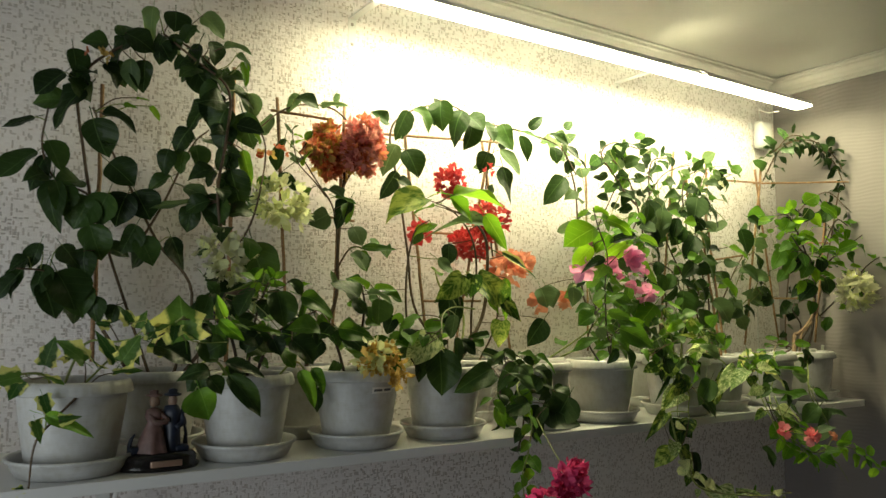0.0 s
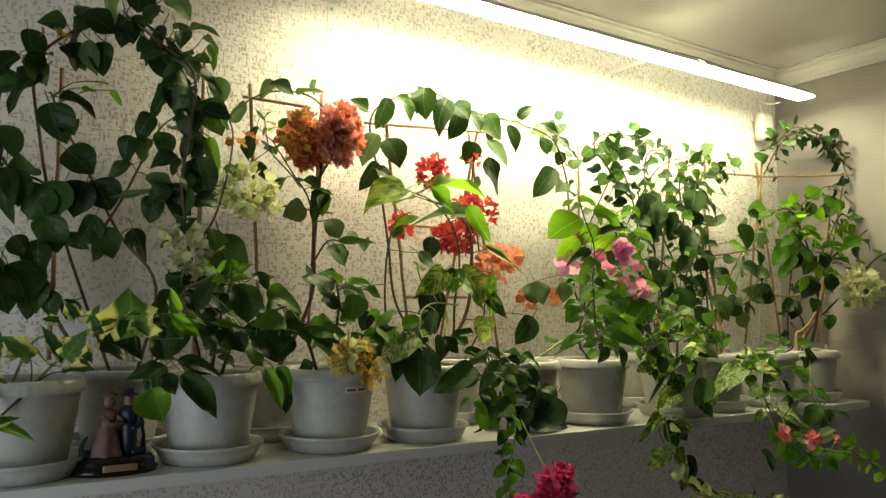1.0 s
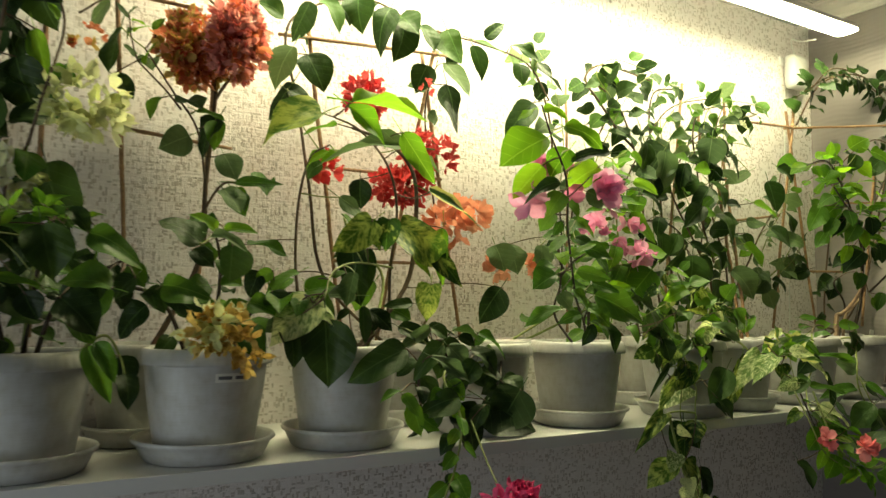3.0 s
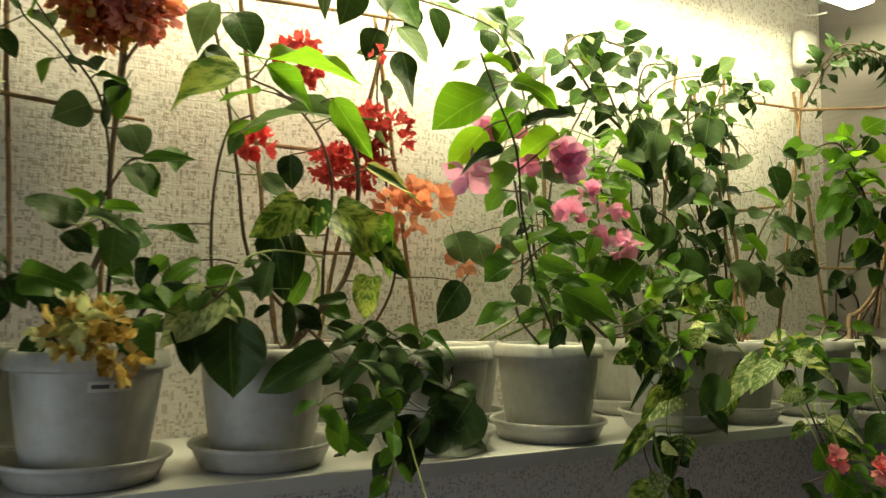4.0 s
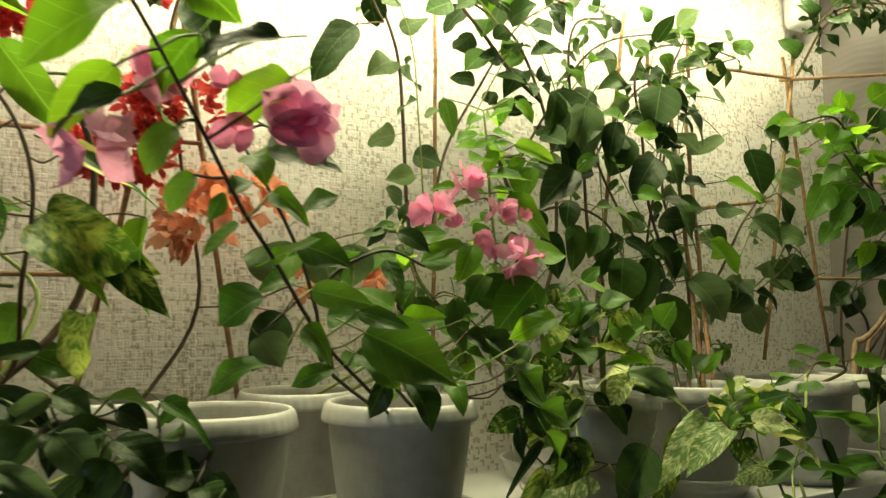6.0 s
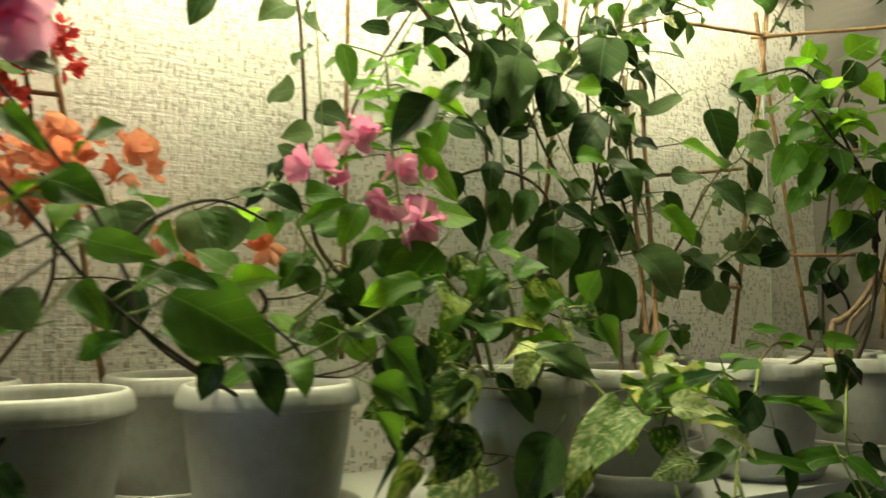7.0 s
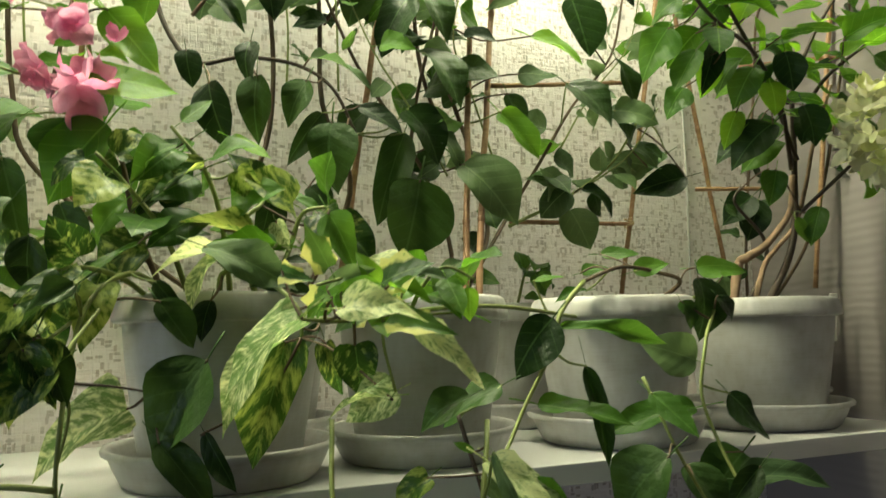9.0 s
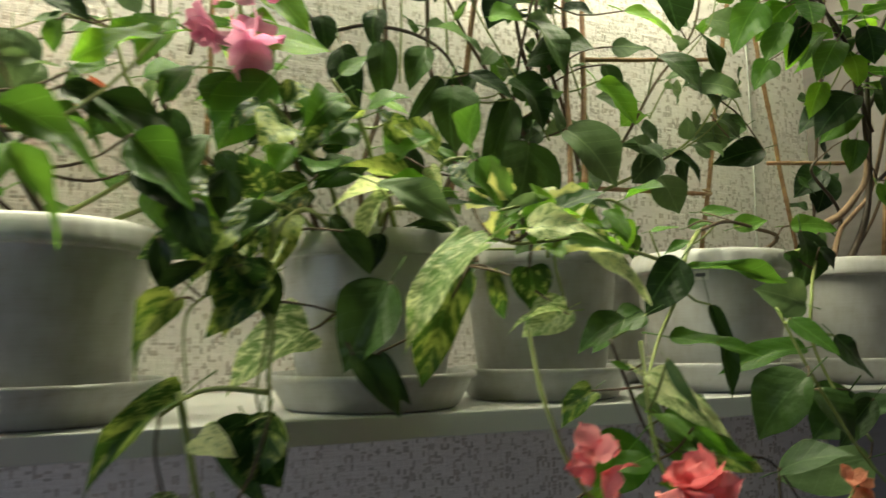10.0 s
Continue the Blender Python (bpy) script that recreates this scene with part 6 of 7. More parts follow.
stem(cream, ((1.530, 1.380, 1.470), (1.499, 1.360, 1.542), (1.490, 1.360, 1.583), (1.481, 1.350, 1.609)), 0.0028, "stem")
stem(cream, ((1.600, 1.390, 1.470), (1.574, 1.360, 1.540), (1.594, 1.370, 1.569), (1.587, 1.380, 1.601)), 0.0026, "stem_green")
for b, e, w in (
    ((1.457, 1.250, 1.360), (1.451, 1.251, 1.324), 1.2),
    ((1.644, 1.340, 1.544), (1.673, 1.320, 1.521), 0.96),
):
    leaf_at(cream, "marble", b, e, wide=w)
for b, e, w in (
    ((1.429, 1.250, 1.300), (1.447, 1.236, 1.245), 0.72),
    ((1.403, 1.250, 1.295), (1.361, 1.267, 1.264), 0.72),
    ((1.446, 1.260, 1.355), (1.464, 1.247, 1.318), 1.08),
):
    leaf_at(cream, "marble", b, e, wide=w)
for b, e, w in (
    ((1.540, 1.280, 1.398), (1.558, 1.267, 1.362), 0.54),
):
    leaf_at(cream, "deep", b, e, wide=w)
vine(cream, "cream", 0.0025, 9, 0.034, ((1.404, 1.260, 1.377), (1.418, 1.250, 1.303), (1.438, 1.240, 1.251), (1.476, 1.230, 1.207), (1.634, 1.220, 1.175), (1.759, 1.200, 1.171)), "stem_green", seed=47, face=0.7, start=0)
for k, (sd, pts) in enumerate((
    (81, ((1.545, 1.360, 1.465), (1.520, 1.345, 1.530), (1.490, 1.340, 1.570), (1.470, 1.335, 1.590))),
    (82, ((1.570, 1.360, 1.465), (1.560, 1.350, 1.540), (1.545, 1.345, 1.585), (1.520, 1.340, 1.615))),
    (83, ((1.590, 1.370, 1.465), (1.610, 1.350, 1.525), (1.620, 1.345, 1.555), (1.640, 1.335, 1.560))),
    (84, ((1.530, 1.350, 1.465), (1.490, 1.320, 1.500), (1.450, 1.310, 1.505), (1.425, 1.300, 1.480))),
)):
    vine(cream, ("marble", "mid", "marble", "marble")[k], 0.0024, 7, 0.052, pts, "stem_green", seed=sd, face=0.75, start=0.3, also="mid")
stem(cream, ((1.463, 1.270, 1.433), (1.487, 1.270, 1.430), (1.516, 1.280, 1.423)), 0.0012, "stem_dark")
for b, e, w in (
    ((1.552, 1.290, 1.514), (1.521, 1.294, 1.484), 1),
    ((1.589, 1.220, 1.470), (1.530, 1.229, 1.414), 0.5),
):
    leaf_at(cream, "cream", b, e, (-0.2, -0.62, 0.76), wide=w)
for b, e, w in (
    ((1.538, 1.280, 1.519), (1.594, 1.256, 1.495), 0.5),
):
    leaf_at(cream, "pale", b, e, (-0.2, -0.62, 0.76), wide=w)
for b, e, w in (
    ((1.598, 1.310, 1.524), (1.541, 1.323, 1.528), 0.3),
):
    leaf_at(cream, "fresh", b, e, (0.1, 0.3, 0.9), wide=w)
for b, e, w in (
    ((1.576, 1.330, 1.535), (1.527, 1.339, 1.548), 0.5),
):
    leaf_at(cream, "marble", b, e, (0.1, 0.3, 0.9), wide=w)
for b, e, w in (
    ((1.499, 1.360, 1.552), (1.540, 1.345, 1.573), 0.6),
    ((1.499, 1.360, 1.549), (1.550, 1.344, 1.537), 0.5),
    ((1.598, 1.310, 1.514), (1.627, 1.295, 1.511), 0.5),
):
    leaf_at(cream, "deep", b, e, wide=w)
for b, e, w in (
    ((1.603, 1.380, 1.577), (1.594, 1.381, 1.533), 0.8),
    ((1.404, 1.270, 1.498), (1.417, 1.263, 1.460), 0.8),
    ((1.463, 1.260, 1.492), (1.422, 1.259, 1.461), 0.35),
    ((1.446, 1.260, 1.459), (1.460, 1.250, 1.422), 0.6),
    ((1.442, 1.260, 1.460), (1.417, 1.256, 1.437), 0.6),
    ((1.418, 1.270, 1.456), (1.367, 1.261, 1.411), 0.2),
    ((1.544, 1.290, 1.484), (1.536, 1.288, 1.458), 0.8),
    ((1.509, 1.300, 1.497), (1.534, 1.288, 1.465), 0.5),
    ((1.615, 1.300, 1.489), (1.573, 1.311, 1.500), 0.4),
    ((1.613, 1.270, 1.467), (1.584, 1.274, 1.437), 0.4),
):
    leaf_at(cream, "boug", b, e, wide=w)
for b, e, w in (
    ((1.596, 1.360, 1.574), (1.566, 1.362, 1.604), 0.9),
):
    leaf_at(cream, "marble", b, e, wide=w)
for b, e, w in (
    ((1.597, 1.360, 1.577), (1.636, 1.343, 1.558), 0.5),
    ((1.628, 1.300, 1.549), (1.647, 1.288, 1.506), 0.65),
    ((1.500, 1.330, 1.526), (1.461, 1.332, 1.501), 0.45),
):
    leaf_at(cream, "mid", b, e, wide=w)
for b, e, w in (
    ((1.592, 1.310, 1.542), (1.600, 1.305, 1.521), 0.5),
):
    leaf_at(cream, "cream", b, e, wide=w)
for b, e, w in (
    ((1.457, 1.270, 1.492), (1.418, 1.268, 1.460), 0.7),
    ((1.442, 1.260, 1.460), (1.427, 1.251, 1.414), 0.8),
):
    leaf_at(cream, "mottled", b, e, wide=w)
for b, e, w in (
    ((1.485, 1.275, 1.245), (1.470, 1.273, 1.205), 0.7),
):
    leaf_at(cream, "mottled", b, e, wide=w)
for b, e, w in (
    ((1.524, 1.275, 1.220), (1.544, 1.232, 1.199), 0.4),
):
    leaf_at(cream, "marble", b, e, wide=w)
for b, e, w in (
    ((1.467, 1.275, 1.283), (1.462, 1.255, 1.229), 0.45),
    ((1.524, 1.275, 1.203), (1.532, 1.248, 1.177), 0.6),
    ((1.647, 1.275, 1.170), (1.598, 1.319, 1.147), 0.8),
    ((1.656, 1.275, 1.169), (1.685, 1.223, 1.171), 0.3),
):
    leaf_at(cream, "cream", b, e, wide=w)
for b, e, w in (
    ((1.496, 1.275, 1.280), (1.492, 1.256, 1.230), 0.6),
    ((1.492, 1.275, 1.219), (1.505, 1.248, 1.205), 0.7),
):
    leaf_at(cream, "boug", b, e, wide=w)
for b, e, w in (
    ((1.724, 1.275, 1.165), (1.728, 1.272, 1.181), 0.5),
):
    leaf_at(cream, "fresh", b, e, wide=w)
for b, e, w in (
    ((1.793, 1.275, 1.147), (1.797, 1.273, 1.172), 0.4),
):
    leaf_at(cream, "citrus", b, e, wide=w)
stem(cream, ((1.478, 1.320, 1.487), (1.432, 1.270, 1.445), (1.408, 1.270, 1.423), (1.410, 1.280, 1.377)), 0.0014, "stem_green")
stem(cream, ((1.484, 1.310, 1.490), (1.455, 1.260, 1.444), (1.461, 1.280, 1.416), (1.454, 1.280, 1.375), (1.458, 1.280, 1.355)), 0.0014, "stem_green")
for b, e, w in (
    ((1.494, 1.300, 1.414), (1.433, 1.307, 1.385), 0.85),
    ((1.652, 1.220, 1.508), (1.625, 1.235, 1.497), 0.5),
    ((1.630, 1.180, 1.423), (1.596, 1.197, 1.419), 0.45),
):
    leaf_at(cream, "cream", b, e, (-0.2, -0.62, 0.76), wide=w)
for b, e, w in (
    ((1.456, 1.275, 1.357), (1.447, 1.264, 1.302), 0.85),
    ((1.408, 1.275, 1.374), (1.344, 1.268, 1.328), 0.34),
    ((1.588, 1.260, 1.455), (1.568, 1.266, 1.374), 0.42),
    ((1.431, 1.270, 1.480), (1.406, 1.273, 1.448), 0.8),
    ((1.400, 1.240, 1.432), (1.369, 1.239, 1.392), 0.4),
    ((1.453, 1.250, 1.444), (1.415, 1.254, 1.414), 0.6),
    ((1.609, 1.240, 1.454), (1.618, 1.234, 1.422), 0.5),
):
    leaf_at(cream, "mottled", b, e, wide=w)
for b, e, w in (
    ((1.537, 1.250, 1.445), (1.504, 1.258, 1.388), 0.75),
    ((1.510, 1.250, 1.398), (1.539, 1.234, 1.359), 0.5),
    ((1.510, 1.280, 1.483), (1.531, 1.274, 1.453), 0.85),
    ((1.390, 1.270, 1.472), (1.398, 1.270, 1.432), 0.55),
    ((1.692, 1.200, 1.419), (1.662, 1.218, 1.401), 0.7),
):
    leaf_at(cream, "boug", b, e, wide=w)
for b, e, w in (
    ((1.437, 1.250, 1.454), (1.456, 1.246, 1.422), 0.5),
    ((1.542, 1.330, 1.582), (1.483, 1.348, 1.557), 0.45),
    ((1.566, 1.330, 1.582), (1.586, 1.325, 1.561), 0.9),
):
    leaf_at(cream, "marble", b, e, wide=w)
for b, e, w in (
    ((1.551, 1.290, 1.516), (1.507, 1.301, 1.512), 0.35),
):
    leaf_at(cream, "cream", b, e, (0.1, 0.3, 0.9), wide=w)
for b, e, w in (
    ((1.590, 1.300, 1.524), (1.546, 1.312, 1.527), 0.28),
):
    leaf_at(cream, "fresh", b, e, (0.1, 0.3, 0.9), wide=w)
for b, e, w in (
    ((1.701, 1.220, 1.473), (1.654, 1.243, 1.497), 0.4),
):
    leaf_at(cream, "fresh", b, e, (-0.2, -0.62, 0.76), wide=w)

ladder = potted("potted_bougainvillea", "green bougainvillea climbing a bamboo ladder in a white pot", "plant", 1.737, 1.388, 0.078, 0.139)
stake(ladder, (1.789, 1.405, 1.460), (1.871, 1.535, 1.898), 0.0035)
stake(ladder, (1.800, 1.400, 1.462), (1.901, 1.535, 1.903), 0.0035)
stake(ladder, (1.918, 1.540, 2.068), (1.917, 1.540, 1.974), 0.0035)
stake(ladder, (2.183, 1.535, 2.066), (2.072, 1.535, 1.505), 0.0035)
stake(ladder, (1.893, 1.530, 1.750), (2.102, 1.530, 1.780), 0.003)
stake(ladder, (1.911, 1.530, 1.588), (2.090, 1.530, 1.593), 0.003)
stake(ladder, (1.970, 1.530, 1.997), (2.181, 1.530, 2.009), 0.003)
stake(ladder, (1.824, 1.540, 2.015), (1.837, 1.540, 1.884), 0.0035)
tie(ladder, (2.169, 1.530, 2.010))
tie(ladder, (2.085, 1.530, 1.594))
vine(ladder, "deep", 0.003, 6, 0.058, ((1.735, 1.395, 1.465), (1.822, 1.500, 1.532), (1.793, 1.490, 1.615), (1.755, 1.490, 1.679), (1.718, 1.490, 1.730), (1.697, 1.500, 1.780), (1.673, 1.500, 1.831)), "stem", seed=48, face=0.8, also='mid')
vine(ladder, "deep", 0.003, 6, 0.056, ((1.755, 1.405, 1.465), (1.864, 1.500, 1.558), (1.848, 1.490, 1.637), (1.822, 1.490, 1.711), (1.803, 1.490, 1.766), (1.823, 1.500, 1.845), (1.858, 1.510, 1.925)), "stem", seed=49, face=0.8, also='mid')
vine(ladder, "pale", 0.0025, 6, 0.05, ((1.765, 1.395, 1.465), (1.894, 1.500, 1.591), (1.941, 1.500, 1.660), (1.984, 1.500, 1.725), (2.045, 1.500, 1.797), (2.067, 1.500, 1.874)), "stem", seed=50, face=0.85, start=0.3)
vine(ladder, "deep", 0.0025, 13, 0.054, ((1.833, 1.510, 1.651), (1.794, 1.510, 1.748), (1.783, 1.510, 1.857), (1.771, 1.510, 1.936), (1.800, 1.510, 1.991), (1.903, 1.510, 2.018), (1.996, 1.510, 2.012)), "stem", seed=51, face=0.85, start=0, also='mid')
vine(ladder, "pale", 0.0022, 6, 0.05, ((1.888, 1.490, 1.576), (1.957, 1.480, 1.610), (2.015, 1.470, 1.652), (2.051, 1.460, 1.707)), "stem_green", seed=52, face=0.85, start=0.2)
vine(ladder, "deep", 0.0022, 10, 0.05, ((1.767, 1.500, 1.583), (1.783, 1.500, 1.710), (1.811, 1.500, 1.823), (1.828, 1.500, 1.938), (1.870, 1.500, 2.022)), "stem", seed=71, face=0.85, start=0.25, also='pale')
bloom(ladder, ('cream',), (1.919, 1.500, 1.971), (0.01, 0.01, 0.012), 3, 0.024, seed=26)
for b, e, w in (
    ((1.775, 1.470, 1.850), (1.743, 1.482, 1.850), 1.08),
    ((1.906, 1.460, 1.787), (1.953, 1.427, 1.757), 0.54),
    ((1.858, 1.450, 1.692), (1.892, 1.427, 1.643), 0.6),
    ((2.086, 1.460, 1.890), (2.029, 1.480, 1.888), 1.08),
    ((1.776, 1.400, 1.503), (1.796, 1.379, 1.534), 0.72),
):
    leaf_at(ladder, "fresh", b, e, wide=w)
for b, e, w in (
    ((1.785, 1.470, 1.920), (1.773, 1.473, 1.857), 1.2),
    ((1.840, 1.470, 1.845), (1.799, 1.484, 1.851), 0.96),
    ((1.934, 1.490, 1.866), (1.877, 1.512, 1.836), 0.72),
    ((1.813, 1.450, 1.632), (1.862, 1.416, 1.573), 0.96),
    ((1.793, 1.460, 1.664), (1.814, 1.445, 1.630), 0.84),
    ((1.894, 1.470, 1.745), (1.929, 1.444, 1.741), 0.96),
    ((2.016, 1.460, 1.713), (2.057, 1.431, 1.703), 1.14),
    ((2.068, 1.470, 1.653), (2.014, 1.488, 1.663), 0.9),
    ((1.944, 1.460, 1.619), (1.906, 1.472, 1.634), 0.96),
    ((1.947, 1.460, 1.616), (1.918, 1.472, 1.588), 1.08),
    ((1.943, 1.490, 1.924), (1.922, 1.493, 1.947), 1.08),
    ((1.764, 1.400, 1.509), (1.779, 1.386, 1.526), 0.84),
):
    leaf_at(ladder, "pale", b, e, wide=w)
for b, e, w in (
    ((1.795, 1.470, 1.865), (1.783, 1.474, 1.823), 1.08),
    ((1.830, 1.480, 1.906), (1.868, 1.453, 1.843), 0.72),
    ((1.762, 1.460, 1.820), (1.800, 1.434, 1.771), 1.08),
    ((1.761, 1.440, 1.610), (1.745, 1.444, 1.527), 1.1),
    ((1.962, 1.460, 1.842), (1.977, 1.448, 1.770), 1.14),
    ((1.874, 1.460, 1.717), (1.886, 1.451, 1.678), 0.96),
    ((2.012, 1.470, 1.881), (2.046, 1.447, 1.849), 0.96),
    ((1.819, 1.480, 1.922), (1.838, 1.467, 1.891), 0.96),
):
    leaf_at(ladder, "deep", b, e, wide=w)
for b, e, w in (
    ((1.762, 1.460, 1.809), (1.728, 1.473, 1.751), 1.08),
    ((1.765, 1.450, 1.747), (1.808, 1.421, 1.699), 1.2),
    ((1.938, 1.440, 1.730), (1.981, 1.411, 1.687), 1.2),
    ((2.107, 1.480, 1.674), (2.067, 1.496, 1.648), 0.96),
    ((2.136, 1.480, 1.647), (2.075, 1.503, 1.630), 0.72),
    ((1.966, 1.460, 1.618), (1.996, 1.439, 1.592), 0.84),
    ((2.022, 1.460, 1.777), (2.042, 1.445, 1.721), 0.6),
):
    leaf_at(ladder, "deep", b, e, wide=w)
vine(ladder, "mid", 0.0012, 6, 0.038, ((1.805, 1.470, 1.623), (1.767, 1.470, 1.687), (1.730, 1.470, 1.738), (1.709, 1.480, 1.788), (1.685, 1.480, 1.839)), "stem_green", seed=320, face=0.75, start=0, also="pale")
vine(ladder, "pale", 0.0012, 6, 0.038, ((1.860, 1.470, 1.645), (1.834, 1.470, 1.719), (1.815, 1.470, 1.774), (1.835, 1.480, 1.853), (1.870, 1.490, 1.933)), "stem_green", seed=321, face=0.75, start=0, also="deep")
vine(ladder, "mid", 0.0012, 6, 0.038, ((1.953, 1.480, 1.668), (1.996, 1.480, 1.733), (2.057, 1.480, 1.805), (2.079, 1.480, 1.882)), "stem_green", seed=322, face=0.75, start=0, also="pale")
vine(ladder, "mid", 0.0012, 6, 0.038, ((1.795, 1.490, 1.865), (1.783, 1.490, 1.944), (1.812, 1.490, 1.999), (1.915, 1.490, 2.026), (2.008, 1.490, 2.020)), "stem_green", seed=323, face=0.75, start=0, also="pale")
vine(ladder, "pale", 0.0012, 6, 0.038, ((1.969, 1.460, 1.618), (2.027, 1.450, 1.660), (2.063, 1.440, 1.715)), "stem_green", seed=324, face=0.75, start=0, also="deep")
vine(ladder, "mid", 0.0012, 6, 0.038, ((1.795, 1.480, 1.718), (1.823, 1.480, 1.831), (1.840, 1.480, 1.946), (1.882, 1.480, 2.030)), "stem_green", seed=325, face=0.75, start=0, also="pale")

backpot = potted("potted_creeper", "small green creeper in a narrow white back pot", "plant", 1.925, 1.552, 0.062, 0.140)
vine(backpot, "mid", 0.002, 6, 0.04, ((1.925, 1.552, 1.465), (1.926, 1.520, 1.529), (1.936, 1.500, 1.534)), "stem_green", seed=53, face=0.6)

trailer = potted("potted_creeper", "trailing creeper hanging over the shelf with coral flowers", "plant", 1.945, 1.385, 0.083, 0.139)
stem(trailer, ((1.950, 1.390, 1.465), (1.982, 1.330, 1.501), (1.955, 1.330, 1.513), (1.907, 1.320, 1.516), (1.845, 1.290, 1.500)), 0.0026, "stem")
stem(trailer, ((1.845, 1.290, 1.500), (1.802, 1.260, 1.474), (1.786, 1.250, 1.445), (1.762, 1.250, 1.406), (1.734, 1.230, 1.378), (1.713, 1.210, 1.366)), 0.0022, "stem_green")
stem(trailer, ((1.960, 1.370, 1.465), (1.993, 1.300, 1.491), (1.946, 1.260, 1.450), (1.929, 1.250, 1.406), (1.933, 1.240, 1.371), (1.933, 1.220, 1.341), (1.931, 1.200, 1.320)), 0.0020, "stem_green")
stem(trailer, ((1.900, 1.360, 1.470), (1.757, 1.280, 1.479), (1.643, 1.200, 1.472), (1.603, 1.190, 1.467), (1.579, 1.180, 1.468)), 0.0020, "stem_green")
stem(trailer, ((1.693, 1.220, 1.405), (1.699, 1.210, 1.374), (1.709, 1.200, 1.339), (1.747, 1.200, 1.313), (1.812, 1.200, 1.316), (1.849, 1.200, 1.280)), 0.0016, "stem_dark")
for b, e, w in (
    ((1.576, 1.180, 1.468), (1.532, 1.198, 1.431), 0.528),
    ((1.600, 1.170, 1.474), (1.635, 1.143, 1.476), 0.6),
    ((1.646, 1.170, 1.462), (1.678, 1.148, 1.432), 0.36),
    ((1.638, 1.190, 1.425), (1.610, 1.201, 1.410), 0.78),
    ((1.714, 1.200, 1.374), (1.756, 1.171, 1.339), 0.48),
):
    leaf_at(trailer, "cream", b, e, (-0.2, -0.62, 0.76), wide=w)
for b, e, w in (
    ((1.596, 1.180, 1.480), (1.581, 1.186, 1.469), 1.02),
    ((1.603, 1.185, 1.483), (1.621, 1.171, 1.489), 0.6),
    ((1.630, 1.180, 1.487), (1.652, 1.164, 1.479), 0.54),
):
    leaf_at(trailer, "fresh", b, e, wide=w)
for b, e, w in (
    ((1.599, 1.200, 1.487), (1.620, 1.182, 1.499), 0.48),
    ((1.649, 1.190, 1.495), (1.667, 1.177, 1.493), 0.54),
    ((1.925, 1.250, 1.433), (1.883, 1.263, 1.448), 0.84),
    ((1.934, 1.220, 1.342), (1.987, 1.180, 1.345), 0.504),
    ((1.699, 1.200, 1.366), (1.714, 1.190, 1.347), 0.78),
    ((2.008, 1.300, 1.507), (2.013, 1.296, 1.489), 1.08),
    ((1.927, 1.200, 1.308), (1.853, 1.228, 1.294), 0.72),
):
    leaf_at(trailer, "pale", b, e, wide=w)
for b, e, w in (
    ((1.626, 1.190, 1.485), (1.616, 1.189, 1.508), 0.78),
):
    leaf_at(trailer, "fresh", b, e, wide=w)
for b, e, w in (
    ((1.628, 1.170, 1.470), (1.659, 1.147, 1.462), 0.6),
    ((1.572, 1.200, 1.496), (1.588, 1.188, 1.491), 0.6),
):
    leaf_at(trailer, "ivy", b, e, wide=w)
for b, e, w in (
    ((1.726, 1.220, 1.423), (1.687, 1.236, 1.402), 0.78),
    ((1.788, 1.250, 1.469), (1.757, 1.262, 1.429), 1.08),
    ((1.816, 1.250, 1.432), (1.828, 1.239, 1.354), 0.264),
    ((1.960, 1.280, 1.504), (1.964, 1.275, 1.450), 1.14),
    ((1.971, 1.270, 1.487), (1.983, 1.262, 1.467), 1.08),
    ((1.939, 1.280, 1.483), (1.948, 1.274, 1.460), 1.08),
    ((1.958, 1.250, 1.405), (1.984, 1.232, 1.369), 0.96),
    ((1.960, 1.240, 1.358), (1.927, 1.253, 1.318), 1.2),
):
    leaf_at(trailer, "deep", b, e, wide=w)
for b, e, w in (
    ((1.616, 1.200, 1.453), (1.619, 1.197, 1.423), 0.84),
    ((1.753, 1.200, 1.328), (1.789, 1.174, 1.315), 0.48),
):
    leaf_at(trailer, "marble", b, e, wide=w)
for b, e, w in (
    ((1.793, 1.250, 1.462), (1.859, 1.202, 1.453), 0.216),
    ((1.772, 1.250, 1.406), (1.828, 1.210, 1.393), 0.504),
    ((1.922, 1.250, 1.395), (1.849, 1.277, 1.382), 0.456),
    ((1.721, 1.200, 1.353), (1.773, 1.164, 1.318), 0.66),
    ((1.815, 1.320, 1.502), (1.835, 1.304, 1.506), 0.72),
    ((1.878, 1.340, 1.512), (1.899, 1.324, 1.519), 0.84),
    ((1.914, 1.360, 1.532), (1.943, 1.338, 1.532), 0.72),
    ((1.937, 1.340, 1.514), (1.962, 1.320, 1.523), 0.72),
    ((2.004, 1.330, 1.518), (2.042, 1.302, 1.520), 0.72),
    ((1.876, 1.330, 1.495), (1.849, 1.340, 1.491), 0.6),
    ((1.743, 1.220, 1.345), (1.770, 1.202, 1.305), 0.6),
):
    leaf_at(trailer, "mid", b, e, wide=w)
vine(trailer, "fresh", 0.0018, 26, 0.042, ((1.704, 1.200, 1.403), (1.672, 1.140, 1.321), (1.727, 1.120, 1.281), (1.870, 1.120, 1.281), (2.020, 1.120, 1.213)), "stem_green", seed=57, face=0.6, start=0.1, droop=0.6)
bloom(trailer, ('rose',), (1.604, 1.115, 1.341), (0.006, 0.004, 0.01), 3, 0.032, seed=27)
bloom(trailer, ('rose',), (1.629, 1.065, 1.329), (0.009, 0.004, 0.006), 3, 0.034, seed=28)
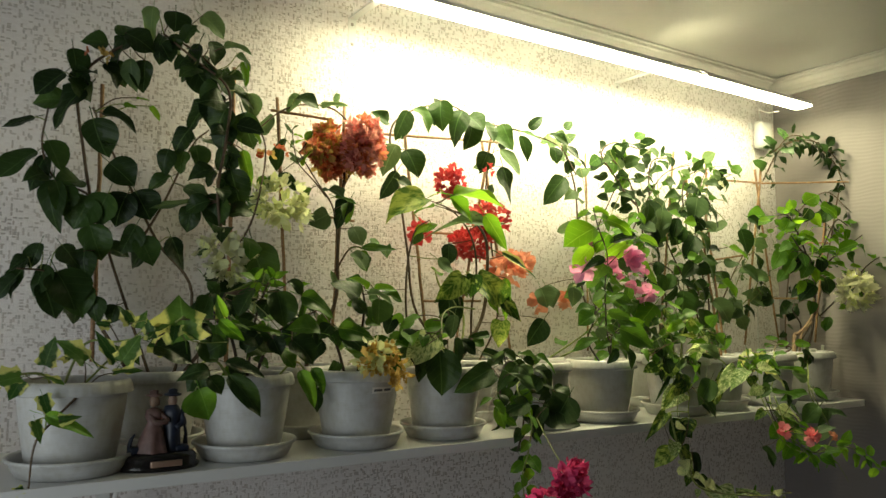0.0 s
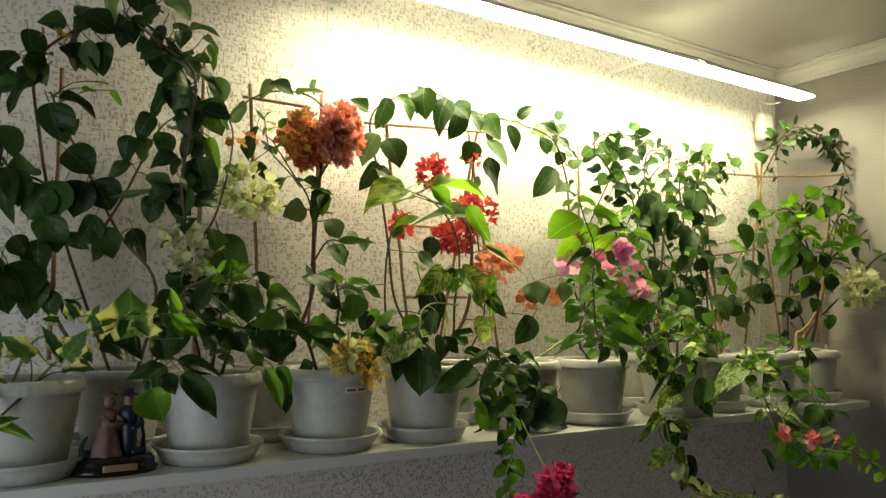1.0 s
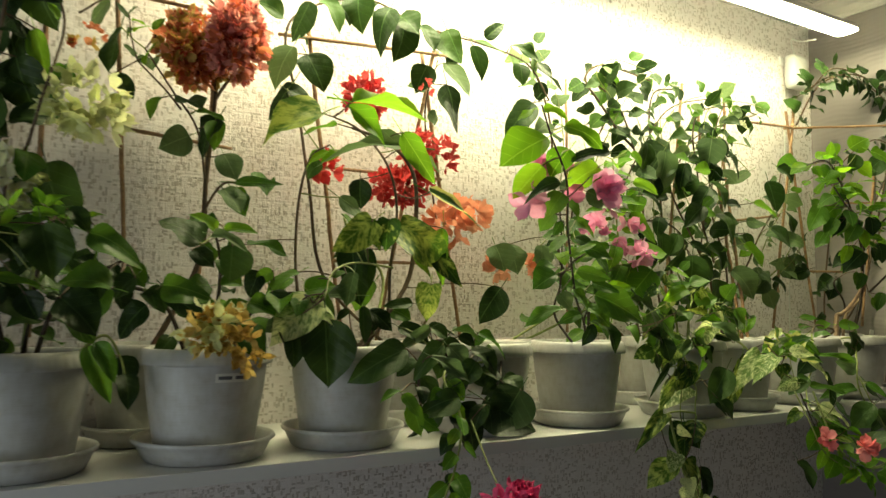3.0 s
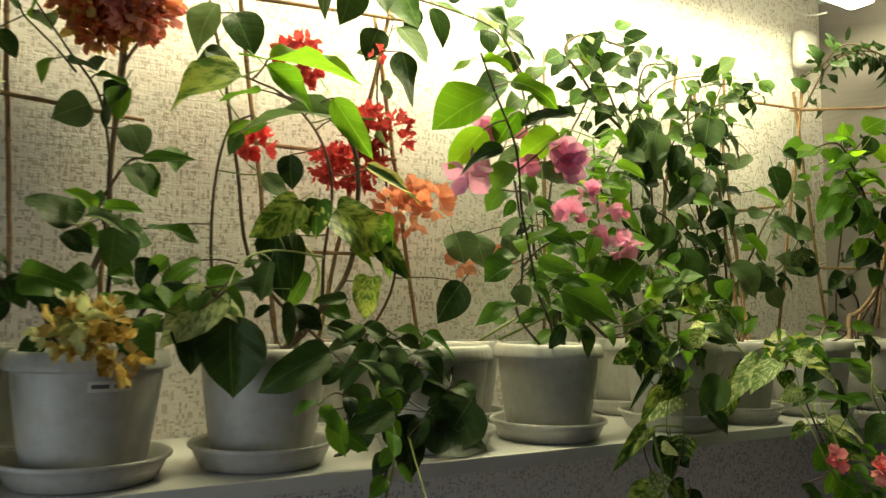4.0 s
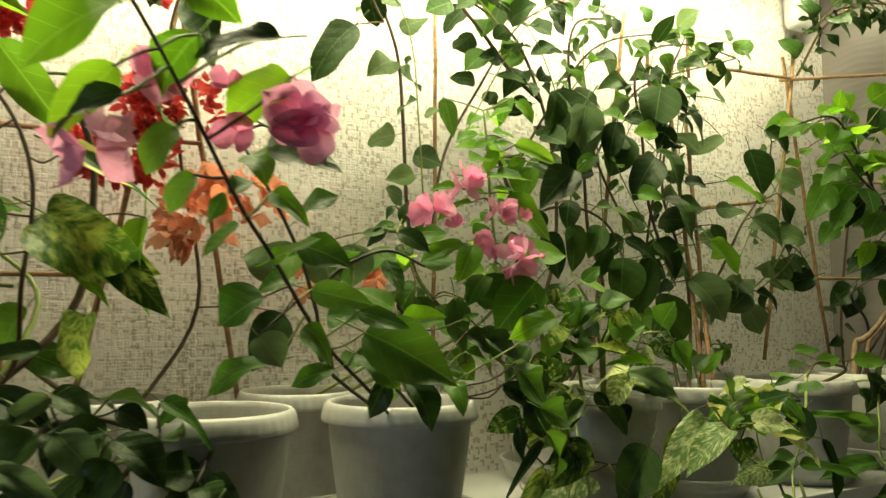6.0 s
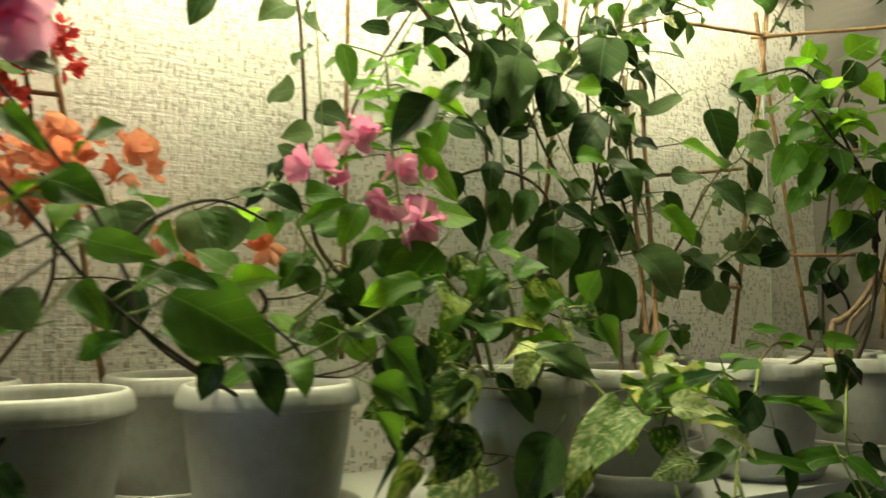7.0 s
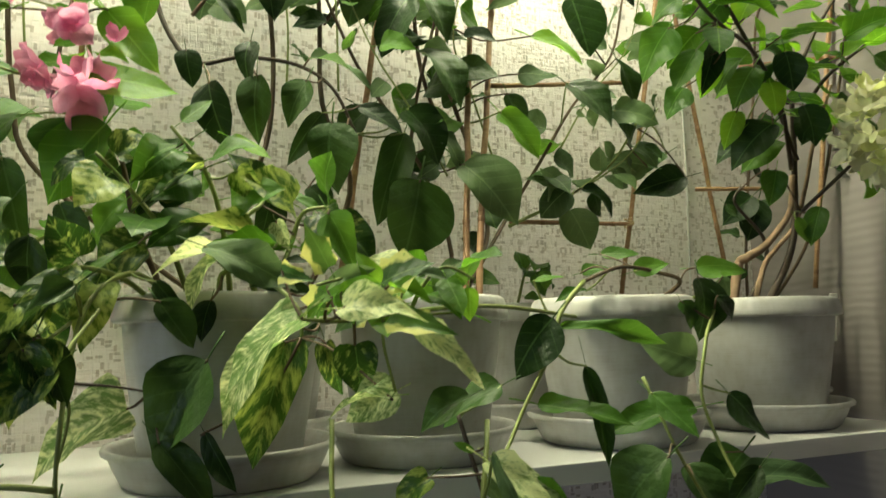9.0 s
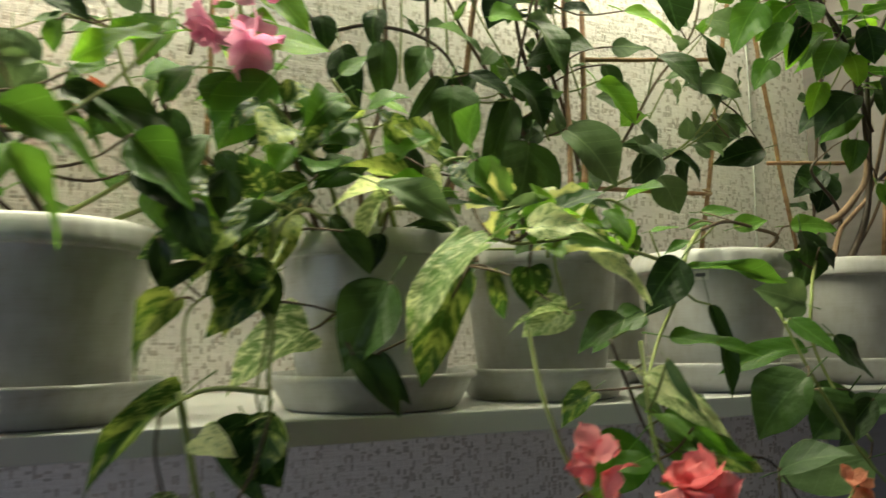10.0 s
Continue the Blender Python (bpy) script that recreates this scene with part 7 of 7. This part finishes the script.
bloom(trailer, ('coral',), (1.810, 1.120, 1.311), (0.006, 0.005, 0.005), 2, 0.02, seed=44)
for sd, pts in (
    (91, ((1.640, 1.215, 1.462), (1.632, 1.205, 1.480), (1.612, 1.195, 1.492), (1.590, 1.190, 1.488))),
    (92, ((1.655, 1.215, 1.465), (1.660, 1.200, 1.488), (1.672, 1.190, 1.500), (1.690, 1.185, 1.492))),
):
    vine(trailer, "fresh", 0.0016, 6, 0.036, pts, "stem_green", seed=sd, face=0.7, start=0.1, droop=0.3, also="ivy")
stem(trailer, ((1.590, 1.160, 1.414), (1.584, 1.130, 1.367), (1.608, 1.120, 1.317), (1.682, 1.120, 1.286), (1.773, 1.120, 1.284), (1.811, 1.120, 1.313)), 0.0014, "stem_green")
stem(trailer, ((1.813, 1.180, 1.427), (1.835, 1.160, 1.360), (1.882, 1.140, 1.291), (2.040, 1.130, 1.216)), 0.0012, "stem_green")
stem(trailer, ((1.773, 1.120, 1.280), (1.823, 1.120, 1.247), (1.868, 1.120, 1.200)), 0.0011, "stem_green")
for b, e, w in (
    ((1.803, 1.160, 1.418), (1.813, 1.129, 1.394), 0.7),
    ((1.937, 1.130, 1.261), (1.942, 1.099, 1.228), 0.3),
):
    leaf_at(trailer, "mid", b, e, wide=w)
for b, e, w in (
    ((1.611, 1.120, 1.325), (1.596, 1.126, 1.291), 0.7),
    ((1.639, 1.120, 1.300), (1.644, 1.102, 1.285), 0.4),
    ((1.704, 1.120, 1.284), (1.706, 1.099, 1.254), 0.45),
    ((1.693, 1.120, 1.285), (1.672, 1.137, 1.257), 0.4),
    ((1.821, 1.120, 1.291), (1.835, 1.090, 1.297), 0.5),
    ((1.781, 1.120, 1.261), (1.788, 1.100, 1.254), 0.4),
    ((1.675, 1.120, 1.353), (1.682, 1.101, 1.341), 0.5),
):
    leaf_at(trailer, "citrus", b, e, wide=w)
for b, e, w in (
    ((1.807, 1.150, 1.379), (1.778, 1.177, 1.339), 1),
    ((1.580, 1.150, 1.303), (1.583, 1.124, 1.263), 0.6),
):
    leaf_at(trailer, "boug", b, e, wide=w)
for b, e, w in (
    ((1.676, 1.140, 1.392), (1.681, 1.118, 1.362), 0.3),
    ((1.741, 1.120, 1.324), (1.758, 1.086, 1.341), 0.7),
):
    leaf_at(trailer, "pale", b, e, wide=w)
for b, e, w in (
    ((1.663, 1.200, 1.371), (1.640, 1.210, 1.351), 0.7),
):
    leaf_at(trailer, "mottled", b, e, wide=w)
for b, e, w in (
    ((1.690, 1.160, 1.353), (1.707, 1.138, 1.336), 0.45),
    ((1.694, 1.200, 1.384), (1.683, 1.207, 1.390), 0.6),
):
    leaf_at(trailer, "mid", b, e, wide=w)
for b, e, w in (
    ((1.695, 1.180, 1.380), (1.728, 1.142, 1.352), 0.35),
):
    leaf_at(trailer, "cream", b, e, (-0.2, -0.62, 0.76), wide=w)
for b, e, w in (
    ((1.846, 1.180, 1.366), (1.858, 1.155, 1.333), 0.8),
    ((1.936, 1.200, 1.354), (1.912, 1.218, 1.316), 0.6),
):
    leaf_at(trailer, "boug", b, e, wide=w)
for b, e, w in (
    ((1.718, 1.150, 1.333), (1.734, 1.130, 1.330), 0.3),
):
    leaf_at(trailer, "citrus", b, e, wide=w)

tree = potted("potted_bougainvillea", "small bright-leaved bougainvillea tree with cream flowers in white pot", "plant", 2.156, 1.400, 0.086, 0.139)
stem(tree, ((2.156, 1.400, 1.465), (2.240, 1.420, 1.554), (2.243, 1.410, 1.650), (2.235, 1.400, 1.731)), 0.005, "stem_dark")
stem(tree, ((2.126, 1.410, 1.465), (2.162, 1.430, 1.531), (2.167, 1.420, 1.541), (2.194, 1.420, 1.554), (2.216, 1.415, 1.576), (2.231, 1.410, 1.600), (2.239, 1.410, 1.642)), 0.0062, "bark")
stem(tree, ((2.166, 1.420, 1.465), (2.213, 1.440, 1.531), (2.225, 1.430, 1.554), (2.248, 1.420, 1.582), (2.260, 1.410, 1.630), (2.268, 1.400, 1.685), (2.280, 1.380, 1.751)), 0.0036, "bark")
stem(tree, ((2.156, 1.430, 1.465), (2.226, 1.450, 1.535), (2.227, 1.450, 1.571), (2.174, 1.440, 1.609), (2.185, 1.440, 1.630)), 0.003, "stem_dark")
vine(tree, "citrus", 0.003, 9, 0.058, ((2.238, 1.410, 1.649), (2.192, 1.380, 1.720), (2.120, 1.350, 1.761), (2.046, 1.330, 1.779), (2.004, 1.330, 1.815)), "stem_dark", seed=58, face=0.5, start=0.1, also="mid")
vine(tree, "citrus", 0.003, 8, 0.058, ((2.241, 1.410, 1.685), (2.261, 1.380, 1.749), (2.306, 1.350, 1.794), (2.376, 1.330, 1.840)), "stem_dark", seed=59, face=0.5, start=0.1, also="mid")
vine(tree, "citrus", 0.0028, 14, 0.05, ((2.237, 1.400, 1.659), (2.165, 1.380, 1.757), (2.080, 1.360, 1.834), (2.028, 1.360, 1.879), (1.931, 1.350, 1.855)), "stem_dark", seed=60, face=0.5, start=0.1, also="mid")
vine(tree, "citrus", 0.0028, 11, 0.05, ((2.226, 1.400, 1.727), (2.258, 1.380, 1.813), (2.325, 1.380, 1.886), (2.370, 1.370, 1.871)), "stem_dark", seed=61, face=0.5, start=0.1, also="mid")
vine(tree, "citrus", 0.0026, 10, 0.05, ((2.213, 1.380, 1.591), (2.300, 1.340, 1.676), (2.358, 1.300, 1.752), (2.446, 1.260, 1.797)), "stem_dark", seed=62, face=0.5, start=0.2, also="mid")
bloom(tree, ('cream', 'cream', 'yellow'), (2.235, 1.280, 1.665), (0.055, 0.04, 0.045), 46, 0.036, seed=29)
for b, e, w in (
    ((2.022, 1.370, 1.779), (1.991, 1.382, 1.726), 0.84),
    ((2.029, 1.400, 1.797), (2.058, 1.410, 1.757), 0.84),
    ((2.041, 1.350, 1.751), (2.016, 1.359, 1.708), 0.96),
    ((2.055, 1.387, 1.723), (2.033, 1.394, 1.691), 0.96),
    ((2.121, 1.350, 1.742), (2.097, 1.359, 1.702), 1.1),
    ((2.148, 1.376, 1.766), (2.111, 1.383, 1.765), 1.1),
    ((2.167, 1.370, 1.635), (2.158, 1.372, 1.597), 0.84),
    ((2.165, 1.380, 1.638), (2.164, 1.382, 1.607), 0.84),
    ((2.196, 1.340, 1.590), (2.183, 1.345, 1.549), 0.72),
    ((2.167, 1.349, 1.577), (2.191, 1.352, 1.552), 0.72),
    ((2.100, 1.370, 1.822), (2.076, 1.379, 1.790), 1.1),
    ((2.116, 1.376, 1.840), (2.084, 1.384, 1.840), 1.1),
):
    leaf_at(tree, "mid", b, e, wide=w)
for b, e, w in (
    ((2.057, 1.360, 1.780), (2.023, 1.374, 1.742), 0.96),
    ((2.064, 1.365, 1.750), (2.074, 1.376, 1.710), 0.96),
    ((2.078, 1.360, 1.815), (2.135, 1.319, 1.800), 0.54),
    ((2.061, 1.369, 1.844), (2.096, 1.336, 1.875), 0.54),
    ((2.148, 1.360, 1.880), (2.179, 1.339, 1.856), 1.1),
    ((2.135, 1.398, 1.882), (2.166, 1.382, 1.876), 1.1),
    ((2.170, 1.340, 1.914), (2.216, 1.308, 1.886), 1.1),
    ((2.152, 1.378, 1.925), (2.186, 1.352, 1.952), 1.1),
    ((2.103, 1.360, 1.694), (2.087, 1.366, 1.655), 0.72),
    ((2.127, 1.372, 1.686), (2.095, 1.377, 1.676), 0.72),
    ((2.178, 1.340, 1.792), (2.215, 1.312, 1.788), 0.6),
    ((2.157, 1.343, 1.780), (2.186, 1.320, 1.785), 0.6),
    ((2.184, 1.340, 1.747), (2.215, 1.317, 1.745), 0.6),
    ((2.154, 1.367, 1.737), (2.175, 1.349, 1.724), 0.6),
    ((2.243, 1.330, 1.786), (2.286, 1.294, 1.812), 0.72),
    ((2.262, 1.349, 1.775), (2.297, 1.321, 1.794), 0.72),
    ((2.059, 1.370, 1.896), (2.086, 1.351, 1.880), 0.96),
    ((2.071, 1.372, 1.925), (2.066, 1.357, 1.900), 0.96),
    ((2.037, 1.370, 1.842), (2.064, 1.347, 1.859), 0.84),
    ((2.052, 1.404, 1.813), (2.059, 1.385, 1.838), 0.84),
    ((2.103, 1.370, 1.866), (2.068, 1.384, 1.836), 1.1),
    ((2.095, 1.393, 1.837), (2.063, 1.404, 1.853), 1.1),
    ((2.148, 1.360, 1.840), (2.122, 1.370, 1.804), 1.1),
    ((2.129, 1.398, 1.822), (2.130, 1.406, 1.787), 1.1),
):
    leaf_at(tree, "citrus", b, e, wide=w)
for b, e, w in (
    ((2.043, 1.370, 1.808), (2.065, 1.355, 1.788), 0.96),
    ((2.069, 1.408, 1.799), (2.079, 1.396, 1.778), 0.96),
    ((2.022, 1.380, 1.887), (2.045, 1.361, 1.898), 0.96),
    ((2.023, 1.411, 1.863), (2.033, 1.396, 1.881), 0.96),
    ((2.003, 1.380, 1.862), (2.021, 1.368, 1.848), 0.96),
    ((2.021, 1.414, 1.834), (2.037, 1.404, 1.843), 0.96),
):
    leaf_at(tree, "citrus", b, e, wide=w)
for b, e, w in (
    ((2.078, 1.360, 1.768), (2.062, 1.365, 1.715), 0.66),
    ((2.053, 1.374, 1.775), (2.085, 1.378, 1.744), 0.66),
    ((2.129, 1.350, 1.904), (2.114, 1.355, 1.865), 1.1),
    ((2.119, 1.387, 1.907), (2.094, 1.391, 1.885), 1.1),
    ((2.325, 1.400, 1.922), (2.285, 1.416, 1.885), 1.1),
    ((2.314, 1.407, 1.897), (2.271, 1.419, 1.904), 1.1),
    ((2.159, 1.340, 1.762), (2.164, 1.335, 1.719), 1.1),
    ((2.170, 1.380, 1.742), (2.141, 1.376, 1.725), 1.1),
    ((2.169, 1.330, 1.699), (2.178, 1.322, 1.656), 1.1),
    ((2.198, 1.351, 1.693), (2.182, 1.345, 1.662), 1.1),
    ((2.144, 1.350, 1.681), (2.099, 1.368, 1.642), 1.1),
    ((2.150, 1.383, 1.678), (2.108, 1.397, 1.655), 1.1),
):
    leaf_at(tree, "deep", b, e, wide=w)

corner = potted("potted_bougainvillea", "dark small-leaved bougainvillea on a bamboo frame in the corner pot", "plant", 2.292, 1.525, 0.078, 0.139)
stake(corner, (2.169, 1.550, 2.054), (2.268, 1.550, 1.508), 0.0035)
stake(corner, (2.398, 1.440, 2.053), (2.336, 1.470, 1.510), 0.0035)
stake(corner, (2.153, 1.545, 2.007), (2.377, 1.365, 2.009), 0.003)
stake(corner, (2.207, 1.540, 1.647), (2.326, 1.500, 1.648), 0.003)
stake(corner, (2.291, 1.530, 1.826), (2.403, 1.430, 1.824), 0.003)
vine(corner, "deep", 0.0025, 28, 0.046, ((2.292, 1.525, 1.465), (2.352, 1.480, 1.591), (2.376, 1.440, 1.788), (2.383, 1.410, 1.947), (2.387, 1.390, 2.053), (2.334, 1.430, 2.135), (2.262, 1.480, 2.144), (2.185, 1.530, 2.089)), "stem", seed=63, face=0.7, start=0.2)
vine(corner, "deep", 0.0025, 16, 0.042, ((2.272, 1.525, 1.465), (2.294, 1.540, 1.591), (2.304, 1.520, 1.789), (2.311, 1.500, 1.915), (2.374, 1.440, 1.986), (2.374, 1.370, 1.924)), "stem", seed=64, face=0.7, start=0.1)
vine(corner, "deep", 0.0025, 24, 0.048, ((2.181, 1.530, 2.016), (2.246, 1.510, 2.120), (2.308, 1.470, 2.148), (2.378, 1.420, 2.093), (2.381, 1.380, 1.997)), "stem", seed=65, face=0.8, start=0)
vine(corner, "deep", 0.002, 14, 0.045, ((2.215, 1.510, 2.108), (2.247, 1.470, 2.158), (2.320, 1.440, 2.144), (2.360, 1.400, 2.106)), "stem", seed=66, face=0.8, start=0)
for b, e, w in (
    ((2.404, 1.420, 1.936), (2.450, 1.382, 1.959), 1),
    ((2.402, 1.420, 1.899), (2.446, 1.387, 1.897), 1),
    ((2.267, 1.500, 1.634), (2.228, 1.516, 1.599), 1),
    ((2.278, 1.500, 1.630), (2.262, 1.505, 1.577), 1),
    ((2.219, 1.500, 1.620), (2.237, 1.488, 1.595), 0.9),
    ((2.382, 1.440, 1.880), (2.409, 1.422, 1.845), 0.9),
):
    leaf_at(corner, "deep", b, e, wide=w)

# ---- small things on the shelf ----


def figurine():
    """A small painted couple under hats on an oval base, one plain shape."""
    bm = bmesh.new()

    def paint(slot, done):
        for f in bm.faces:
            if f not in done:
                f.material_index = slot
        return set(bm.faces)

    rings = lathe(bm, [(0.058, 0.0), (0.060, 0.006), (0.055, 0.010), (0.055, 0.018), (0.050, 0.024), (0.046, 0.026)], 36)
    bm.faces.new(rings[0][::-1])
    bm.faces.new(rings[-1])
    for v in bm.verts:
        v.co.y *= 0.62
    done = paint(0, set())
    box(bm, (-0.022, -0.0385, 0.0075), (0.024, -0.0335, 0.0165), 0.001)
    done = paint(1, done)
    hat = [(0.006, 0.108), (0.013, 0.109), (0.013, 0.111), (0.007, 0.113), (0.006, 0.118), (0.0005, 0.119)]
    face = [(0.001, 0.091), (0.007, 0.095), (0.0075, 0.102), (0.006, 0.108)]
    skirt = lambda a, z: 0.0028 * math.cos(7 * a) * max(0.0, (0.068 - z) / 0.043)
    lathe(bm, [(0.025, 0.025), (0.022, 0.038), (0.018, 0.050), (0.014, 0.062), (0.0095, 0.071), (0.0135, 0.080), (0.011, 0.089), (0.004, 0.093)], 28, (-0.012, 0.0, 0.0), skirt)
    lathe(bm, hat, 16, (-0.012, -0.001, 0.002))
    tube(bm, smooth_path(((-0.003, -0.004, 0.084), (0.005, -0.012, 0.076), (0.000, -0.017, 0.070))), 0.004)
    tube(bm, smooth_path(((-0.020, -0.006, 0.083), (-0.012, -0.016, 0.072), (0.002, -0.016, 0.072))), 0.0045)
    done = paint(2, done)
    lathe(bm, [(0.014, 0.025), (0.013, 0.050), (0.012, 0.070), (0.014, 0.085), (0.010, 0.094), (0.004, 0.097)], 18, (0.016, 0.0, 0.0))
    lathe(bm, hat, 16, (0.016, -0.001, 0.002))
    tube(bm, smooth_path(((0.028, -0.004, 0.087), (0.030, -0.010, 0.070), (0.020, -0.014, 0.062))), 0.0045)
    box(bm, (-0.046, -0.012, 0.024), (-0.032, 0.006, 0.036), 0.003)
    tube(bm, smooth_path(((-0.046, 0.002, 0.026), (-0.044, 0.000, 0.044), (-0.039, -0.004, 0.054))), 0.0035, 0.002)
    tube(bm, smooth_path(((0.040, 0.006, 0.025), (0.039, 0.008, 0.060), (0.033, 0.010, 0.092))), 0.003, 0.002)
    box(bm, (0.020, -0.016, 0.024), (0.040, 0.004, 0.034), 0.003)
    done = paint(3, done)
    for x in (-0.012, 0.016):
        lathe(bm, face, 16, (x, -0.001, 0.002))
    paint(4, done)
    # folds and chips of the painted resin
    for v in bm.verts:
        if v.co.z > 0.027:
            q = v.co * 95
            v.co.x += 0.0026 * noise.noise(q)
            v.co.y += 0.0026 * noise.noise(q + Vector((7, 3, 1)))
            v.co.z += 0.0014 * noise.noise(q + Vector((2, 9, 5)))
    me = to_mesh("figurine", bm, M["base_black"])
    for m in (M["brass"], plain("dusty_pink_resin", (0.15, 0.085, 0.075), 0.5, vary=0.6, scale=60), plain("navy_resin", (0.012, 0.018, 0.036), 0.45, vary=0.5, scale=60), plain("pale_resin", (0.26, 0.17, 0.12), 0.5, vary=0.3)):
        me.materials.append(m)
    ob = new("figurine", me)
    tagged(ob, "small painted couple figurine on a black oval base", "figurine")
    ob.location = (0.335, 1.352, SHELF)


figurine()


def label_on_pot(plant, centre, r, z, turn, span, height, bars):
    """A paper label bent round the pot's front, with bars for its writing."""
    inv = plant.matrix_basis.inverted()

    def patch(a0, a1, z0, z1, out):
        bm = bmesh.new()
        rows = []
        for k in range(9):
            a = radians(turn + a0 + (a1 - a0) * k / 8)
            row = []
            for zz in (z0, z1):
                rr = r + 0.17 * (zz - z) + out
                row.append(bm.verts.new(inv @ Vector((centre[0] + rr * math.sin(a), centre[1] - rr * math.cos(a), zz))))
            rows.append(row)
        for c, d in zip(rows, rows[1:]):
            bm.faces.new((c[0], d[0], d[1], c[1]))
        return bm

    label = part("label", patch(-span / 2, span / 2, z - height / 2, z + height / 2, 0.0012), M["paper"], plant, "small white paper label")
    for a0, a1 in bars:
        part("writing", patch(a0 * span, a1 * span, z - height * 0.18, z + height * 0.2, 0.0017), M["ink"], label, "unreadable grey writing")


label_on_pot(gold, (0.69, 1.383), 0.0765, 1.457, 10.0, 33.0, 0.011, ((-0.42, -0.05), (0.05, 0.4)))
label_on_pot(trailer, (1.945, 1.385), 0.0745, 1.465, -50.0, 12.0, 0.009, ((-0.3, 0.3),))


def tag_stick(x, y):
    t = thing("plant_tag", "white plastic plant tag pushed into the soil", "tag", (x, y, 1.44))
    part("tag", box(bmesh.new(), (-0.0055, -0.0009, 0), (0.0055, 0.0009, 0.062), 0.0008), M["paper"], t, "", False)
    t.rotation_euler = (radians(4), radians(3), radians(-24))


tag_stick(2.343, 1.455)
